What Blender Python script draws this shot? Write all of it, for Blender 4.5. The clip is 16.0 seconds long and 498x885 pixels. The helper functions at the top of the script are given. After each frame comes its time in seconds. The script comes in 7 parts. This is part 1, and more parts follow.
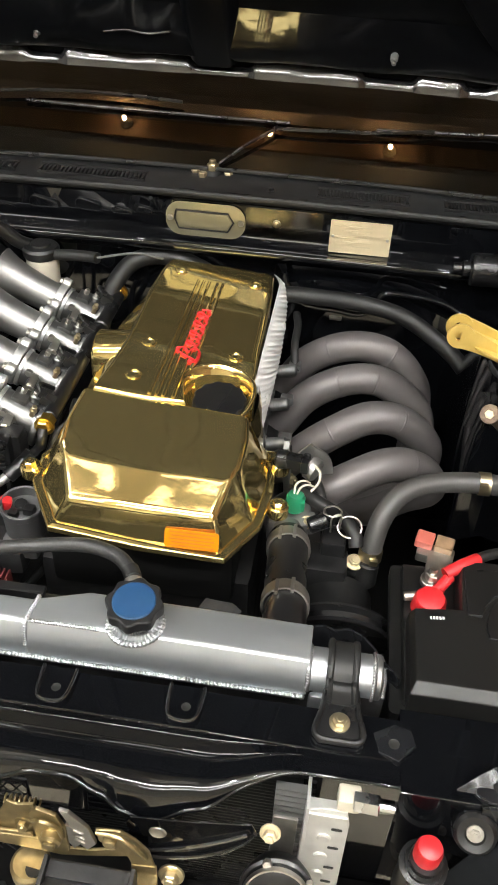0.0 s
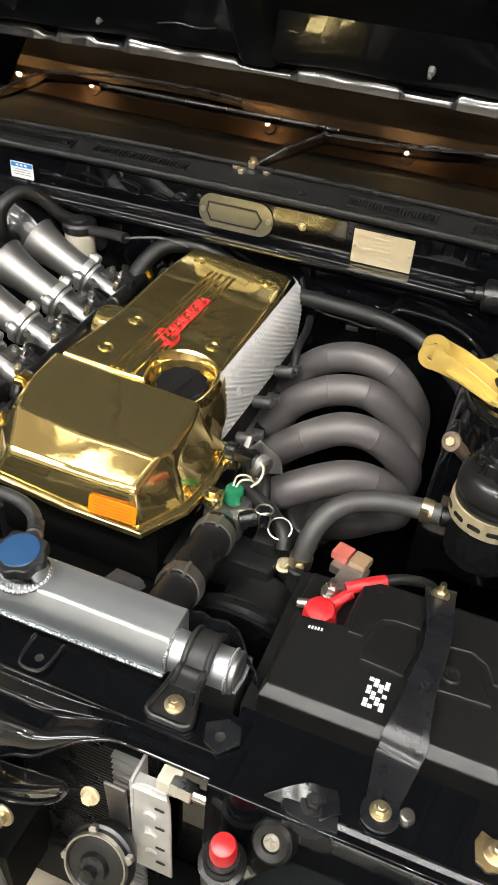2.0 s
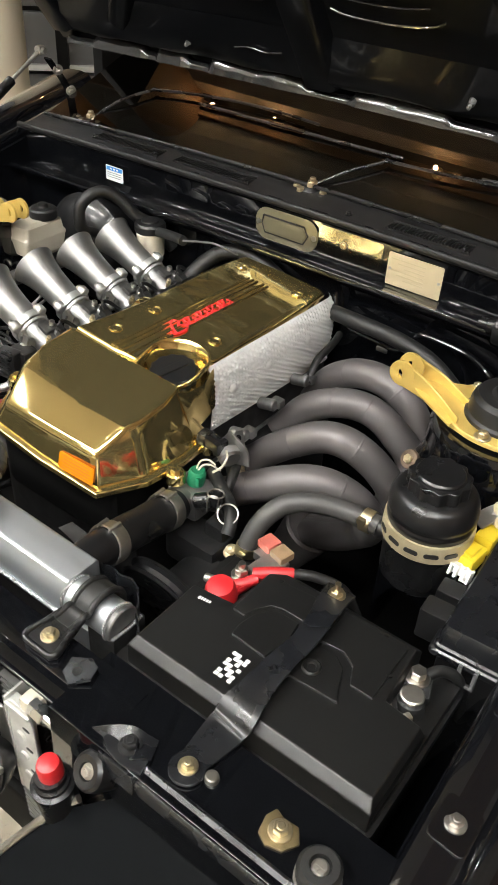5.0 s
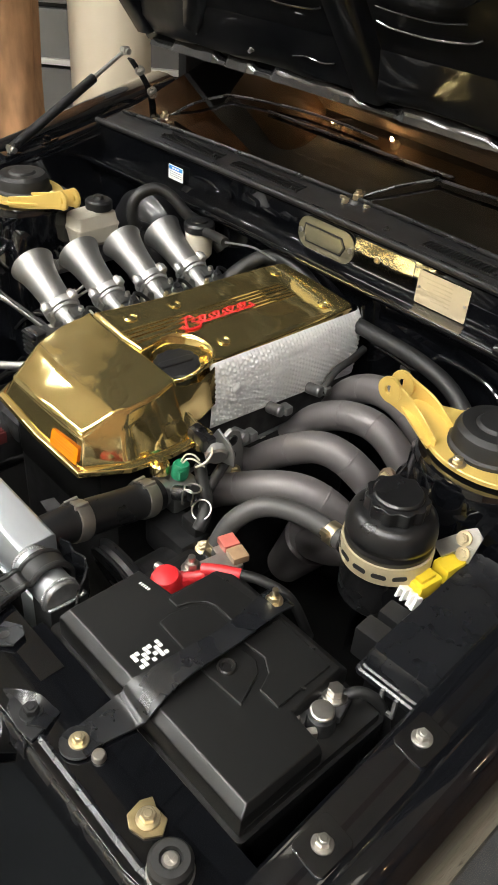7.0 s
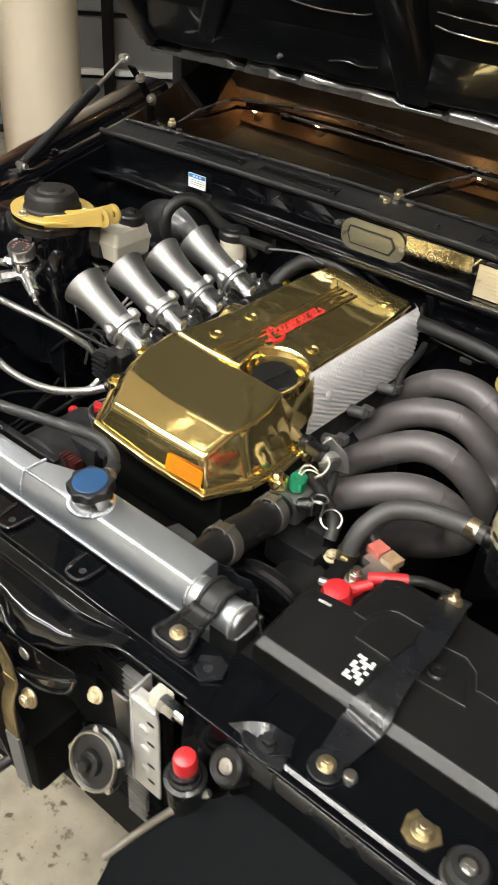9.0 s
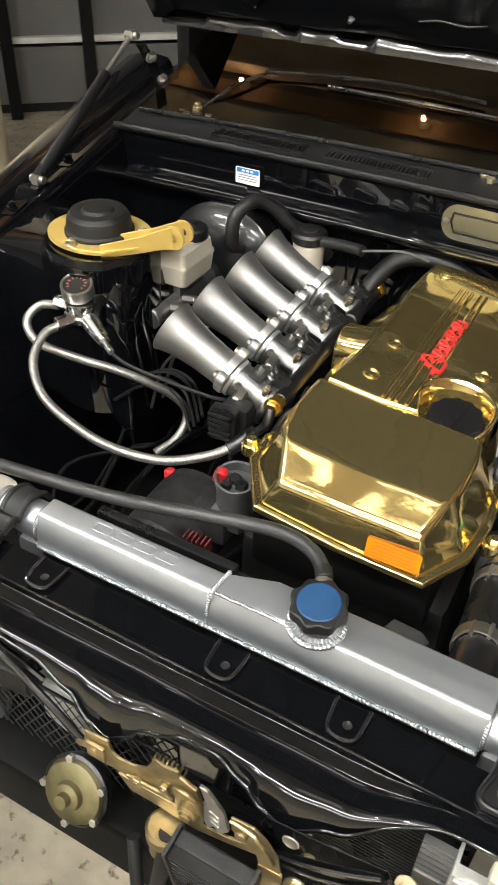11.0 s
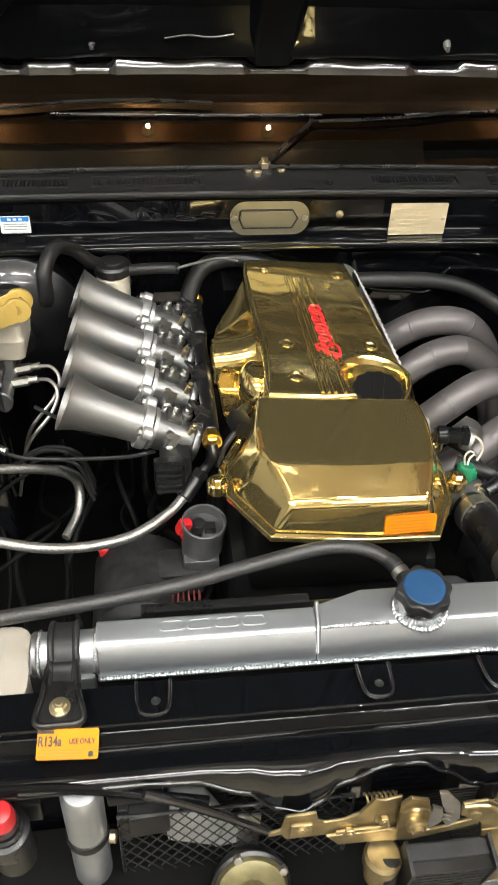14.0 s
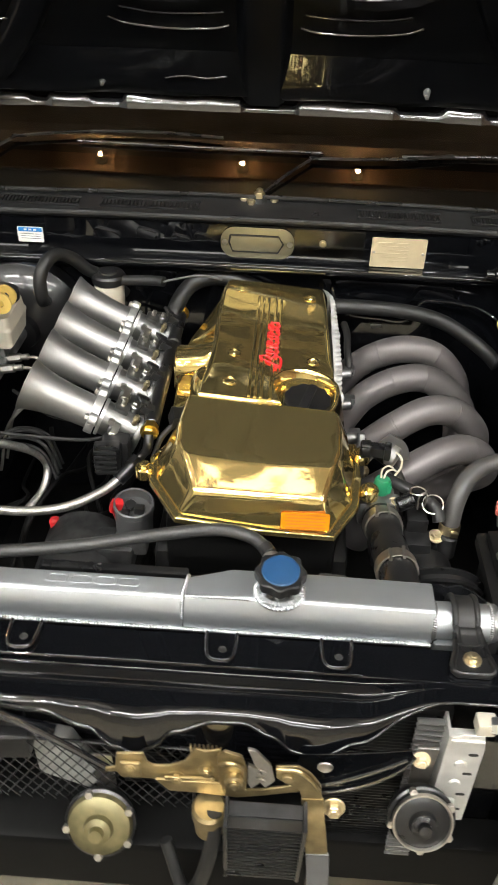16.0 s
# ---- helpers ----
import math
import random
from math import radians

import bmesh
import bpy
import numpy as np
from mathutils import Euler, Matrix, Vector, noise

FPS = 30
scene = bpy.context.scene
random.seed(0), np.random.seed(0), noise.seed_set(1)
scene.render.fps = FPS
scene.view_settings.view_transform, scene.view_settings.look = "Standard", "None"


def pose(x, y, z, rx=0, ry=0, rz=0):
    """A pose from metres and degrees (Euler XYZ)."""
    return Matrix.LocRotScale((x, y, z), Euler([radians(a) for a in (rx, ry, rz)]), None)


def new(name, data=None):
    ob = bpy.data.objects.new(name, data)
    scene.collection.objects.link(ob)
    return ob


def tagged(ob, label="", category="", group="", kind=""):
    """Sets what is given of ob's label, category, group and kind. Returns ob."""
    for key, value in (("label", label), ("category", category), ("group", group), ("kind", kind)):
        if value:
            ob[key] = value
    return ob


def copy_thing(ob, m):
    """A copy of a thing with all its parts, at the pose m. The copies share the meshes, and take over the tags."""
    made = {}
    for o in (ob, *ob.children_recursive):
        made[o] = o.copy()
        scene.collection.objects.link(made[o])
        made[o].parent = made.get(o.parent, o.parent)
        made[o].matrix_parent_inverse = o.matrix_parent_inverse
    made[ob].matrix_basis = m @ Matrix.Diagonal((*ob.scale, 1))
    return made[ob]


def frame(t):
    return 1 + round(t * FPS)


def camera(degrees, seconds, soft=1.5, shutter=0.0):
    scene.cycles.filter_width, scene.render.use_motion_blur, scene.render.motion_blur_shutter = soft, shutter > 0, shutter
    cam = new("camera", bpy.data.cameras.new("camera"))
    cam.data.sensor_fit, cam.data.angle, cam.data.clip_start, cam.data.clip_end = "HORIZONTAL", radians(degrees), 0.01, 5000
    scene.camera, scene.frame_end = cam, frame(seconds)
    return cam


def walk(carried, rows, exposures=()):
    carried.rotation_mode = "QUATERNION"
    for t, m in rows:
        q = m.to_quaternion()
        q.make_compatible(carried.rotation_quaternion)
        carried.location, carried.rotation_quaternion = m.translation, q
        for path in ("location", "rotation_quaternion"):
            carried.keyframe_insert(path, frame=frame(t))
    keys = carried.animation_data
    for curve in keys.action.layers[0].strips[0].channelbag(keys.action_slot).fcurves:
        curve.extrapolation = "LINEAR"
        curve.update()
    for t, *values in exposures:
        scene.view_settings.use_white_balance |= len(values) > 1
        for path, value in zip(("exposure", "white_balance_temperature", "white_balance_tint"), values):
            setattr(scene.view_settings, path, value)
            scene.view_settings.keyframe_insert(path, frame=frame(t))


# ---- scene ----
cam = camera(34.7, 16.0, soft=1.6, shutter=0.4)
METRES, EYE, TILT, LEAN, TURN = 2.135, 1.40, -39.0, -2.2, 8.3
ROWS = [
    (0.0, 0.0, 0.0, 0.0, 0.0, 0.0, -0.0),
    (0.5, 0.011, -0.0114, -0.0073, 0.72, 0.05, 0.38),
    (1.0, 0.0267, -0.0172, -0.0107, 0.99, 0.59, -0.92),
    (1.5, 0.0722, -0.0064, -0.0055, 6.56, 0.87, -6.37),
    (2.0, 0.104, 0.0045, -0.0038, 9.7, 0.11, -9.59),
    (2.5, 0.1079, 0.0131, -0.0033, 11.03, -0.99, -10.33),
    (3.0, 0.1438, 0.0221, 0.0041, 16.88, -1.68, -14.96),
    (3.5, 0.1899, 0.0211, 0.0063, 21.38, -1.4, -18.62),
    (4.0, 0.2115, 0.0182, 0.0054, 22.66, -0.53, -18.61),
    (4.5, 0.2156, 0.0118, -0.002, 21.88, -0.22, -17.9),
    (7.0, 0.29, 0.0446, 0.0194, 31.18, -2.64, -25.38),
    (7.5, 0.2846, 0.0406, 0.0181, 31.68, -2.65, -25.43),
    (8.0, 0.2697, 0.0342, 0.0117, 31.38, -2.75, -25.07),
    (8.5, 0.2296, 0.0093, -0.0044, 27.43, -1.52, -22.45),
    (9.0, 0.184, -0.0135, -0.0175, 23.63, -0.42, -20.15),
    (9.5, 0.1323, -0.0045, -0.0165, 23.57, -1.02, -20.13),
    (10.0, 0.0793, 0.016, -0.0052, 22.28, -2.03, -18.53),
    (12.5, -0.0778, 0.0035, 0.0026, 2.49, -1.72, 0.44),
    (13.0, -0.1152, 0.0038, 0.0063, -4.21, -2.34, 5.48),
    (13.5, -0.1685, 0.0004, 0.0099, -9.92, -2.65, 10.04),
    (14.0, -0.1847, 0.0076, 0.0207, -11.46, -1.94, 9.33),
    (14.5, -0.183, 0.0224, 0.0251, -11.02, -1.68, 8.36),
    (15.0, -0.188, -0.0005, 0.0223, -11.66, -1.02, 10.65),
    (15.5, -0.1419, -0.0276, 0.0023, -8.29, 0.76, 8.23),
    (16.0, -0.0857, -0.0498, -0.0164, -3.4, 1.77, 3.51),
]
walk(cam, [(t, pose(0, 0, EYE, TILT, LEAN, TURN) @ pose(METRES * x, METRES * y, METRES * z, 90 + pitch, roll, yaw)) for t, x, y, z, yaw, pitch, roll in ROWS])

# ---- light ----
world = bpy.data.worlds.new("garage_air")
scene.world = world
world.use_nodes = True
world.node_tree.nodes["Background"].inputs[0].default_value = (1.0, 0.92, 0.82, 1)
world.node_tree.nodes["Background"].inputs[1].default_value = 0.02
scene.view_settings.exposure = 0.07

# ---- helpers of this scene ----
V = Vector
CX = -0.215  # the car's middle


def join(*bms):
    out = bmesh.new()
    for b in bms:
        me = bpy.data.meshes.new("tmp")
        b.to_mesh(me)
        out.from_mesh(me)
        b.free()
        bpy.data.meshes.remove(me)
    return out


def bevelled(bm, width, seg=2, angle=25):
    if width > 0:
        es = [e for e in bm.edges if len(e.link_faces) == 2 and e.calc_face_angle(0) > radians(angle)]
        bmesh.ops.bevel(bm, geom=es, offset=width, segments=seg, profile=0.6, affect="EDGES", clamp_overlap=True)
    return bm


def box(c, s, bev=0.002, rot=(0, 0, 0), seg=2):
    bm = bmesh.new()
    bmesh.ops.create_cube(bm, size=1.0)
    bmesh.ops.scale(bm, vec=s, verts=bm.verts)
    bevelled(bm, min(bev, min(s) * 0.45), seg)
    bmesh.ops.transform(bm, matrix=pose(*c, *rot), verts=bm.verts)
    return bm


def turn_to(axis):
    return V(axis).to_track_quat("Z", "Y").to_matrix().to_4x4()


def lathe(profile, at, axis=(0, 0, 1), n=32, closed=False):
    """profile: (radius, height) pairs along the axis."""
    bm = bmesh.new()
    rings = []
    for r, h in profile:
        if r < 1e-6:
            rings.append([bm.verts.new((0, 0, h))])
        else:
            rings.append([bm.verts.new((r * math.cos(2 * math.pi * i / n), r * math.sin(2 * math.pi * i / n), h)) for i in range(n)])
    pairs = list(zip(rings, rings[1:])) + ([(rings[-1], rings[0])] if closed else [])
    for a, b in pairs:
        for i in range(n):
            j = (i + 1) % n
            if len(a) == 1 and len(b) == 1:
                continue
            if len(a) == 1:
                bm.faces.new((a[0], b[i], b[j]))
            elif len(b) == 1:
                bm.faces.new((a[i], a[j], b[0]))
            else:
                bm.faces.new((a[i], a[j], b[j], b[i]))
    bmesh.ops.recalc_face_normals(bm, faces=bm.faces)
    bmesh.ops.transform(bm, matrix=Matrix.Translation(at) @ turn_to(axis), verts=bm.verts)
    return bm


def rod(p, q, r, r2=None, n=20, bev=0.0):
    p, q = V(p), V(q)
    r2 = r if r2 is None else r2
    d = (q - p).length
    b = min(bev, r * 0.5, d * 0.4)
    prof = [(0, 0), (r - b, 0), (r, b), (r2, d - b), (r2 - b, d), (0, d)] if b > 0 else [(0, 0), (r, 0), (r2, d), (0, d)]
    return lathe(prof, p, q - p, n)


def hexrod(p, q, r):
    return rod(p, q, r, n=6, bev=r * 0.12)


def spline(pts, steps=8):
    pts = [V(p) for p in pts]
    if len(pts) < 3:
        return [pts[0].lerp(pts[-1], i / steps) for i in range(steps + 1)]
    out = []
    for i in range(len(pts) - 1):
        a, b = pts[i], pts[i + 1]
        p0 = pts[i - 1] if i else a * 2 - b
        p3 = pts[i + 2] if i + 2 < len(pts) else b * 2 - a
        for k in range(steps):
            t = k / steps
            out.append(0.5 * (2 * a + (b - p0) * t + (2 * p0 - 5 * a + 4 * b - p3) * t * t + (3 * a - p0 - 3 * b + p3) * t ** 3))
    out.append(pts[-1])
    return out


def sweep(pts, r, n=14, steps=8, radius=None, raw=False):
    """A tube along a smooth line. radius: a function of 0..1 that scales r."""
    line = [V(p) for p in pts] if raw else spline(pts, steps)
    bm = bmesh.new()
    rings, up = [], None
    for i, p in enumerate(line):
        d = (line[min(i + 1, len(line) - 1)] - line[max(i - 1, 0)]).normalized()
        if up is None:
            up = d.orthogonal().normalized()
        up = (up - d * up.dot(d)).normalized()
        side = d.cross(up)
        rr = r * (radius(i / (len(line) - 1)) if radius else 1)
        rings.append([bm.verts.new(p + (up * math.cos(2 * math.pi * k / n) + side * math.sin(2 * math.pi * k / n)) * rr) for k in range(n)])
    for a, b in zip(rings, rings[1:]):
        for k in range(n):
            bm.faces.new((a[k], a[(k + 1) % n], b[(k + 1) % n], b[k]))
    bm.faces.new(rings[0]), bm.faces.new(rings[-1])
    bmesh.ops.recalc_face_normals(bm, faces=bm.faces)
    return bm


def loft(rings, bev=0.0, seg=2, cap=(True, True), closed=True, angle=25):
    """rings: lists of points of one length, each joined to the next."""
    bm = bmesh.new()
    vs = [[bm.verts.new(p) for p in ring] for ring in rings]
    n = len(vs[0])
    for a, b in zip(vs, vs[1:]):
        for k in range(n if closed else n - 1):
            bm.faces.new((a[k], a[(k + 1) % n], b[(k + 1) % n], b[k]))
    if closed and cap[0]:
        bm.faces.new(vs[0])
    if closed and cap[1]:
        bm.faces.new(vs[-1])
    bmesh.ops.recalc_face_normals(bm, faces=bm.faces)
    return bevelled(bm, bev, seg, angle)


def prism(outline, z0, z1, bev=0.002, seg=2, m=None):
    """An outline of (x, y) pairs raised from z0 to z1, then moved by m."""
    bm = loft([[(x, y, z0) for x, y in outline], [(x, y, z1) for x, y in outline]], bev, seg)
    if m is not None:
        bmesh.ops.transform(bm, matrix=m, verts=bm.verts)
    return bm


def rounded(w, h, r, n=5, c=(0, 0)):
    out = []
    for sx, sy, a0 in ((1, 1, 0), (-1, 1, 90), (-1, -1, 180), (1, -1, 270)):
        for i in range(n + 1):
            a = radians(a0 + 90 * i / n)
            out.append((c[0] + sx * (w / 2 - r) + r * math.cos(a), c[1] + sy * (h / 2 - r) + r * math.sin(a)))
    return out


def strip(profile, xs, shift=lambda x: (0, 0), thick=0.0):
    """A profile of (y, z) pairs carried along x."""
    rings = []
    for x in xs:
        dy, dz = shift(x)
        rings.append([(x, y + dy, z + dz) for y, z in profile])
    bm = loft(rings, closed=False)
    if thick:
        bmesh.ops.solidify(bm, geom=bm.faces[:] + bm.edges[:] + bm.verts[:], thickness=thick)
    return bm


def moved(bm, m):
    bmesh.ops.transform(bm, matrix=m, verts=bm.verts)
    return bm


def flat_strap(pts, w, t, bev=0.0008):
    """w: one width, or a width for each point."""
    line = spline(pts, 6)
    ws = [w] * len(line) if isinstance(w, float) else [p.x for p in spline([(k, 0, 0) for k in w], 6)]
    rings = []
    for i, p in enumerate(line):
        d = (line[min(i + 1, len(line) - 1)] - line[max(i - 1, 0)]).normalized()
        s = V((1, 0, 0)) - d * d.x
        s.normalize()
        n = s.cross(d)
        k = ws[i]
        rings.append([p + s * k / 2 + n * t / 2, p + s * k / 2 - n * t / 2, p - s * k / 2 - n * t / 2, p - s * k / 2 + n * t / 2])
    return loft(rings, bev, 2)


def thing(name, at, label, category, group="", kind=""):
    ob = new(name)
    ob.empty_display_size = 0.03
    ob.location = at
    ob["base"] = tuple(at)
    return tagged(ob, label, category, group, kind)


def origin(ob):
    while ob.parent:
        ob = ob.parent
    return V(ob.location)


def finish(bm, sharp):
    for f in bm.faces:
        f.smooth = True
    for e in bm.edges:
        if len(e.link_faces) == 2:
            e.smooth = e.calc_face_angle(0) < radians(sharp)


def even(ob):
    """Lets broad faces keep their own direction beside narrow rounded edges."""
    mo = ob.modifiers.new("weighted", "WEIGHTED_NORMAL")
    mo.mode, mo.keep_sharp, mo.weight = "FACE_AREA", True, 60


def part(name, bm, material, parent, label="", sharp=32):
    """One mesh under a thing or under a part."""
    finish(bm, sharp)
    bmesh.ops.translate(bm, vec=-origin(parent), verts=bm.verts)
    me = bpy.data.meshes.new(name)
    bm.to_mesh(me)
    bm.free()
    me.materials.append(material)
    ob = new(name, me)
    ob.parent = parent
    even(ob)
    return tagged(ob, label)


def whole(name, bm, material, label, category, group="", kind="", sharp=32, at=None):
    """A thing that is one mesh."""
    finish(bm, sharp)
    if at is None:
        lo = [min(v.co[i] for v in bm.verts) for i in range(3)]
        hi = [max(v.co[i] for v in bm.verts) for i in range(3)]
        at = ((lo[0] + hi[0]) / 2, (lo[1] + hi[1]) / 2, lo[2])
    bmesh.ops.translate(bm, vec=-V(at), verts=bm.verts)
    me = bpy.data.meshes.new(name)
    bm.to_mesh(me)
    bm.free()
    me.materials.append(material)
    ob = new(name, me)
    ob.location = at
    even(ob)
    return tagged(ob, label, category, group, kind)


def lettering(text, size, m, material, parent, depth=0.0003, name="lettering"):
    cu = bpy.data.curves.new("letters", "FONT")
    cu.body, cu.size, cu.extrude, cu.offset = text, size, depth, size * 0.028
    ob = bpy.data.objects.new("letters", cu)
    me = bpy.data.meshes.new_from_object(ob)
    bm = bmesh.new()
    bm.from_mesh(me)
    bpy.data.objects.remove(ob)
    bmesh.ops.transform(bm, matrix=m, verts=bm.verts)
    return part(name, bm, material, parent)


def bolt(parent, at, axis, r, material, washer=1.5, height=0.9, name="bolt"):
    at, ax = V(at), V(axis).normalized()
    b = join(rod(at - ax * 0.001, at + ax * r * 0.28, r * washer, n=24, bev=r * 0.08),
             hexrod(at + ax * r * 0.28, at + ax * r * (0.28 + height), r),
             rod(at + ax * r * (0.2 + height), at + ax * r * (0.5 + height), r * 0.55, n=16, bev=r * 0.1))
    return part(name, b, material, parent)


# ---- materials ----
def mat(name, color, rough=0.5, metal=0.0, coat=0.0, grain=0.0, grain_size=400.0, tint=0.0, tint_size=30.0, wear=0.0, wear_size=12.0,
        stretch=(1, 1, 1), spec=0.5, trans=0.0, emit=0.0, ior=1.5, wave=0.0, wave_size=18.0, dark=0.75):
    """grain: bump of fine relief; tint: how far the colour wanders; wear: how far the roughness wanders; wave: slow bump."""
    m = bpy.data.materials.new(name)
    m.use_nodes = True
    nt = m.node_tree
    b = nt.nodes["Principled BSDF"]
    b.inputs["Base Color"].default_value = (*color, 1)
    b.inputs["Roughness"].default_value = rough
    b.inputs["Metallic"].default_value = metal
    b.inputs["Coat Weight"].default_value = coat
    b.inputs["Coat Roughness"].default_value = 0.03
    b.inputs["Specular IOR Level"].default_value = spec
    b.inputs["IOR"].default_value = ior
    b.inputs["Transmission Weight"].default_value = trans
    if emit:
        b.inputs["Emission Color"].default_value = (*color, 1)
        b.inputs["Emission Strength"].default_value = emit
    co = nt.nodes.new("ShaderNodeTexCoord")
    mp = nt.nodes.new("ShaderNodeMapping")
    mp.inputs["Scale"].default_value = stretch
    nt.links.new(co.outputs["Object"], mp.inputs["Vector"])

    def cloud(size, detail=4):
        n = nt.nodes.new("ShaderNodeTexNoise")
        n.inputs["Scale"].default_value = size
        n.inputs["Detail"].default_value = detail
        nt.links.new(mp.outputs["Vector"], n.inputs["Vector"])
        return n

    if tint:
        n = cloud(tint_size)
        mix = nt.nodes.new("ShaderNodeMix")
        mix.data_type = "RGBA"
        ramp = nt.nodes.new("ShaderNodeMapRange")
        ramp.inputs["From Min"].default_value, ramp.inputs["From Max"].default_value = 0.35, 0.7
        ramp.inputs["To Max"].default_value = tint
        nt.links.new(n.outputs["Fac"], ramp.inputs["Value"])
        nt.links.new(ramp.outputs["Result"], mix.inputs["Factor"])
        mix.inputs["A"].default_value = (*color, 1)
        mix.inputs["B"].default_value = (*[c * (1 - dark) for c in color], 1)
        nt.links.new(mix.outputs["Result"], b.inputs["Base Color"])
    if wear:
        n = cloud(wear_size, 6)
        ramp = nt.nodes.new("ShaderNodeMapRange")
        ramp.inputs["From Min"].default_value, ramp.inputs["From Max"].default_value = 0.35, 0.7
        ramp.inputs["To Min"].default_value, ramp.inputs["To Max"].default_value = rough, min(1, rough + wear)
        nt.links.new(n.outputs["Fac"], ramp.inputs["Value"])
        nt.links.new(ramp.outputs["Result"], b.inputs["Roughness"])
    last = None
    for amount, size, detail, dist in ((grain, grain_size, 3, 0.0004), (wave, wave_size, 1, 0.004)):
        if amount:
            n = cloud(size, detail)
            bu = nt.nodes.new("ShaderNodeBump")
            bu.inputs["Strength"].default_value = amount
            bu.inputs["Distance"].default_value = dist
            nt.links.new(n.outputs["Fac"], bu.inputs["Height"])
            if last:
                nt.links.new(last.outputs["Normal"], bu.inputs["Normal"])
            last = bu
    if last:
        nt.links.new(last.outputs["Normal"], b.inputs["Normal"])
    return m


BLACK = mat("black_car_paint", (0.003, 0.0033, 0.0042), 0.20, coat=1.0, spec=0.05, wave=0.05, wave_size=30)
BAY = mat("black_bay_paint", (0.003, 0.0033, 0.0042), 0.22, coat=1.0, spec=0.05, wave=0.12, wave_size=24, tint=0.4, tint_size=60)
GOLD = mat("gold_chrome", (0.88, 0.69, 0.30), 0.055, metal=0.955, grain=0.35, grain_size=60, wear=0.05, wear_size=40, wave=0.5, wave_size=15, tint=0.15, tint_size=20, dark=0.2)
GOLDZ = mat("yellow_zinc", (0.40, 0.315, 0.165), 0.30, metal=0.9, tint=0.8, tint_size=55, wear=0.25, grain=0.3, grain_size=200, dark=0.55)
GOLDP = mat("matt_gold_paint", (0.62, 0.44, 0.12), 0.42, metal=0.35, grain=0.15, grain_size=900, tint=0.25, tint_size=30, dark=0.25)
ALU = mat("brushed_aluminium", (0.57, 0.60, 0.63), 0.38, metal=0.93, grain=0.10, grain_size=700, stretch=(0.06, 1, 1), wear=0.12, wear_size=60, tint=0.35, dark=0.25)
ALUP = mat("polished_aluminium", (0.74, 0.75, 0.76), 0.13, metal=1.0, wear=0.2, wear_size=40, tint=0.2, dark=0.2)
SPUN = mat("spun_aluminium", (0.315, 0.31, 0.302), 0.45, metal=0.94, grain=0.12, grain_size=900, wear=0.1)
CAST = mat("cast_aluminium", (0.28, 0.28, 0.28), 0.45, metal=0.9, grain=0.6, grain_size=500, tint=0.6, tint_size=60, dark=0.6)
ITB = mat("machined_aluminium", (0.26, 0.26, 0.256), 0.40, metal=0.95, grain=0.35, grain_size=500, tint=0.5, tint_size=70, dark=0.5)
WELD = mat("weld_bead", (0.36, 0.37, 0.38), 0.42, metal=1.0, grain=0.4, grain_size=300)
STEEL = mat("zinc_plated_steel", (0.52, 0.50, 0.46), 0.30, metal=1.0, wear=0.2, tint=0.3, tint_size=80, dark=0.5)
GOLDF = mat("gold_anodised_fitting", (0.62, 0.42, 0.10), 0.25, metal=1.0, wear=0.15)
BRASS = mat("yellow_plated_bolt", (0.64, 0.55, 0.37), 0.28, metal=1.0, wear=0.2)
HEADER = mat("ceramic_coated_pipe", (0.138, 0.126, 0.126), 0.42, metal=0.45, grain=0.12, grain_size=900, tint=0.4, tint_size=14, wear=0.15, dark=0.35)
HOSEG = mat("grey_weathered_hose", (0.050, 0.048, 0.046), 0.42, grain=0.25, grain_size=700, wear=0.2, tint=0.3)
RUBBER = mat("black_rubber", (0.009, 0.009, 0.009), 0.46, grain=0.25, grain_size=700, wear=0.2, tint=0.3)
PLASTIC = mat("black_plastic", (0.007, 0.007, 0.0075), 0.36, grain=0.35, grain_size=1500, wear=0.2, wear_size=20)
SATIN = mat("satin_black_plastic", (0.007, 0.007, 0.0075), 0.24, grain=0.12, grain_size=1200, wear=0.15, wear_size=15)
DARK = mat("oily_dark_metal", (0.02, 0.02, 0.021), 0.42, metal=0.5, grain=0.5, grain_size=250, tint=0.7, tint_size=60, wear=0.3)
GREY = mat("grey_plastic", (0.11, 0.11, 0.11), 0.45, grain=0.3, grain_size=900, tint=0.3)
WHITEP = mat("yellowed_white_plastic", (0.52, 0.48, 0.39), 0.45, tint=0.3, tint_size=25, dark=0.3)
# WHITEP darkened: the front corner's shade sits in the tank's colour
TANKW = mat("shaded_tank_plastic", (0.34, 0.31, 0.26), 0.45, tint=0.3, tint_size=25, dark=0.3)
RED = mat("red_plastic", (0.46, 0.016, 0.02), 0.38, grain=0.1, tint=0.2, dark=0.3)
DIMRED = mat("dark_red_plastic", (0.15, 0.025, 0.025), 0.6, tint=0.4)
CLAMPM = mat("matt_cast_clamp", (0.50, 0.50, 0.49), 0.45, metal=0.8, grain=0.3, grain_size=600, tint=0.4, tint_size=90, dark=0.35)
PINK = mat("faded_red_plastic", (0.42, 0.11, 0.085), 0.4, tint=0.4, dark=0.3)
REDP = mat("red_enamel", (0.68, 0.02, 0.03), 0.3)
YELLOW = mat("yellow_plastic", (0.68, 0.50, 0.03), 0.42, tint=0.2, dark=0.3)
GREEN = mat("green_plastic", (0.01, 0.16, 0.075), 0.4)
STRAPM = mat("worn_satin_black_paint", (0.007, 0.0075, 0.009), 0.20, spec=0.6, grain=0.1, grain_size=900, wear=0.2, wear_size=30)
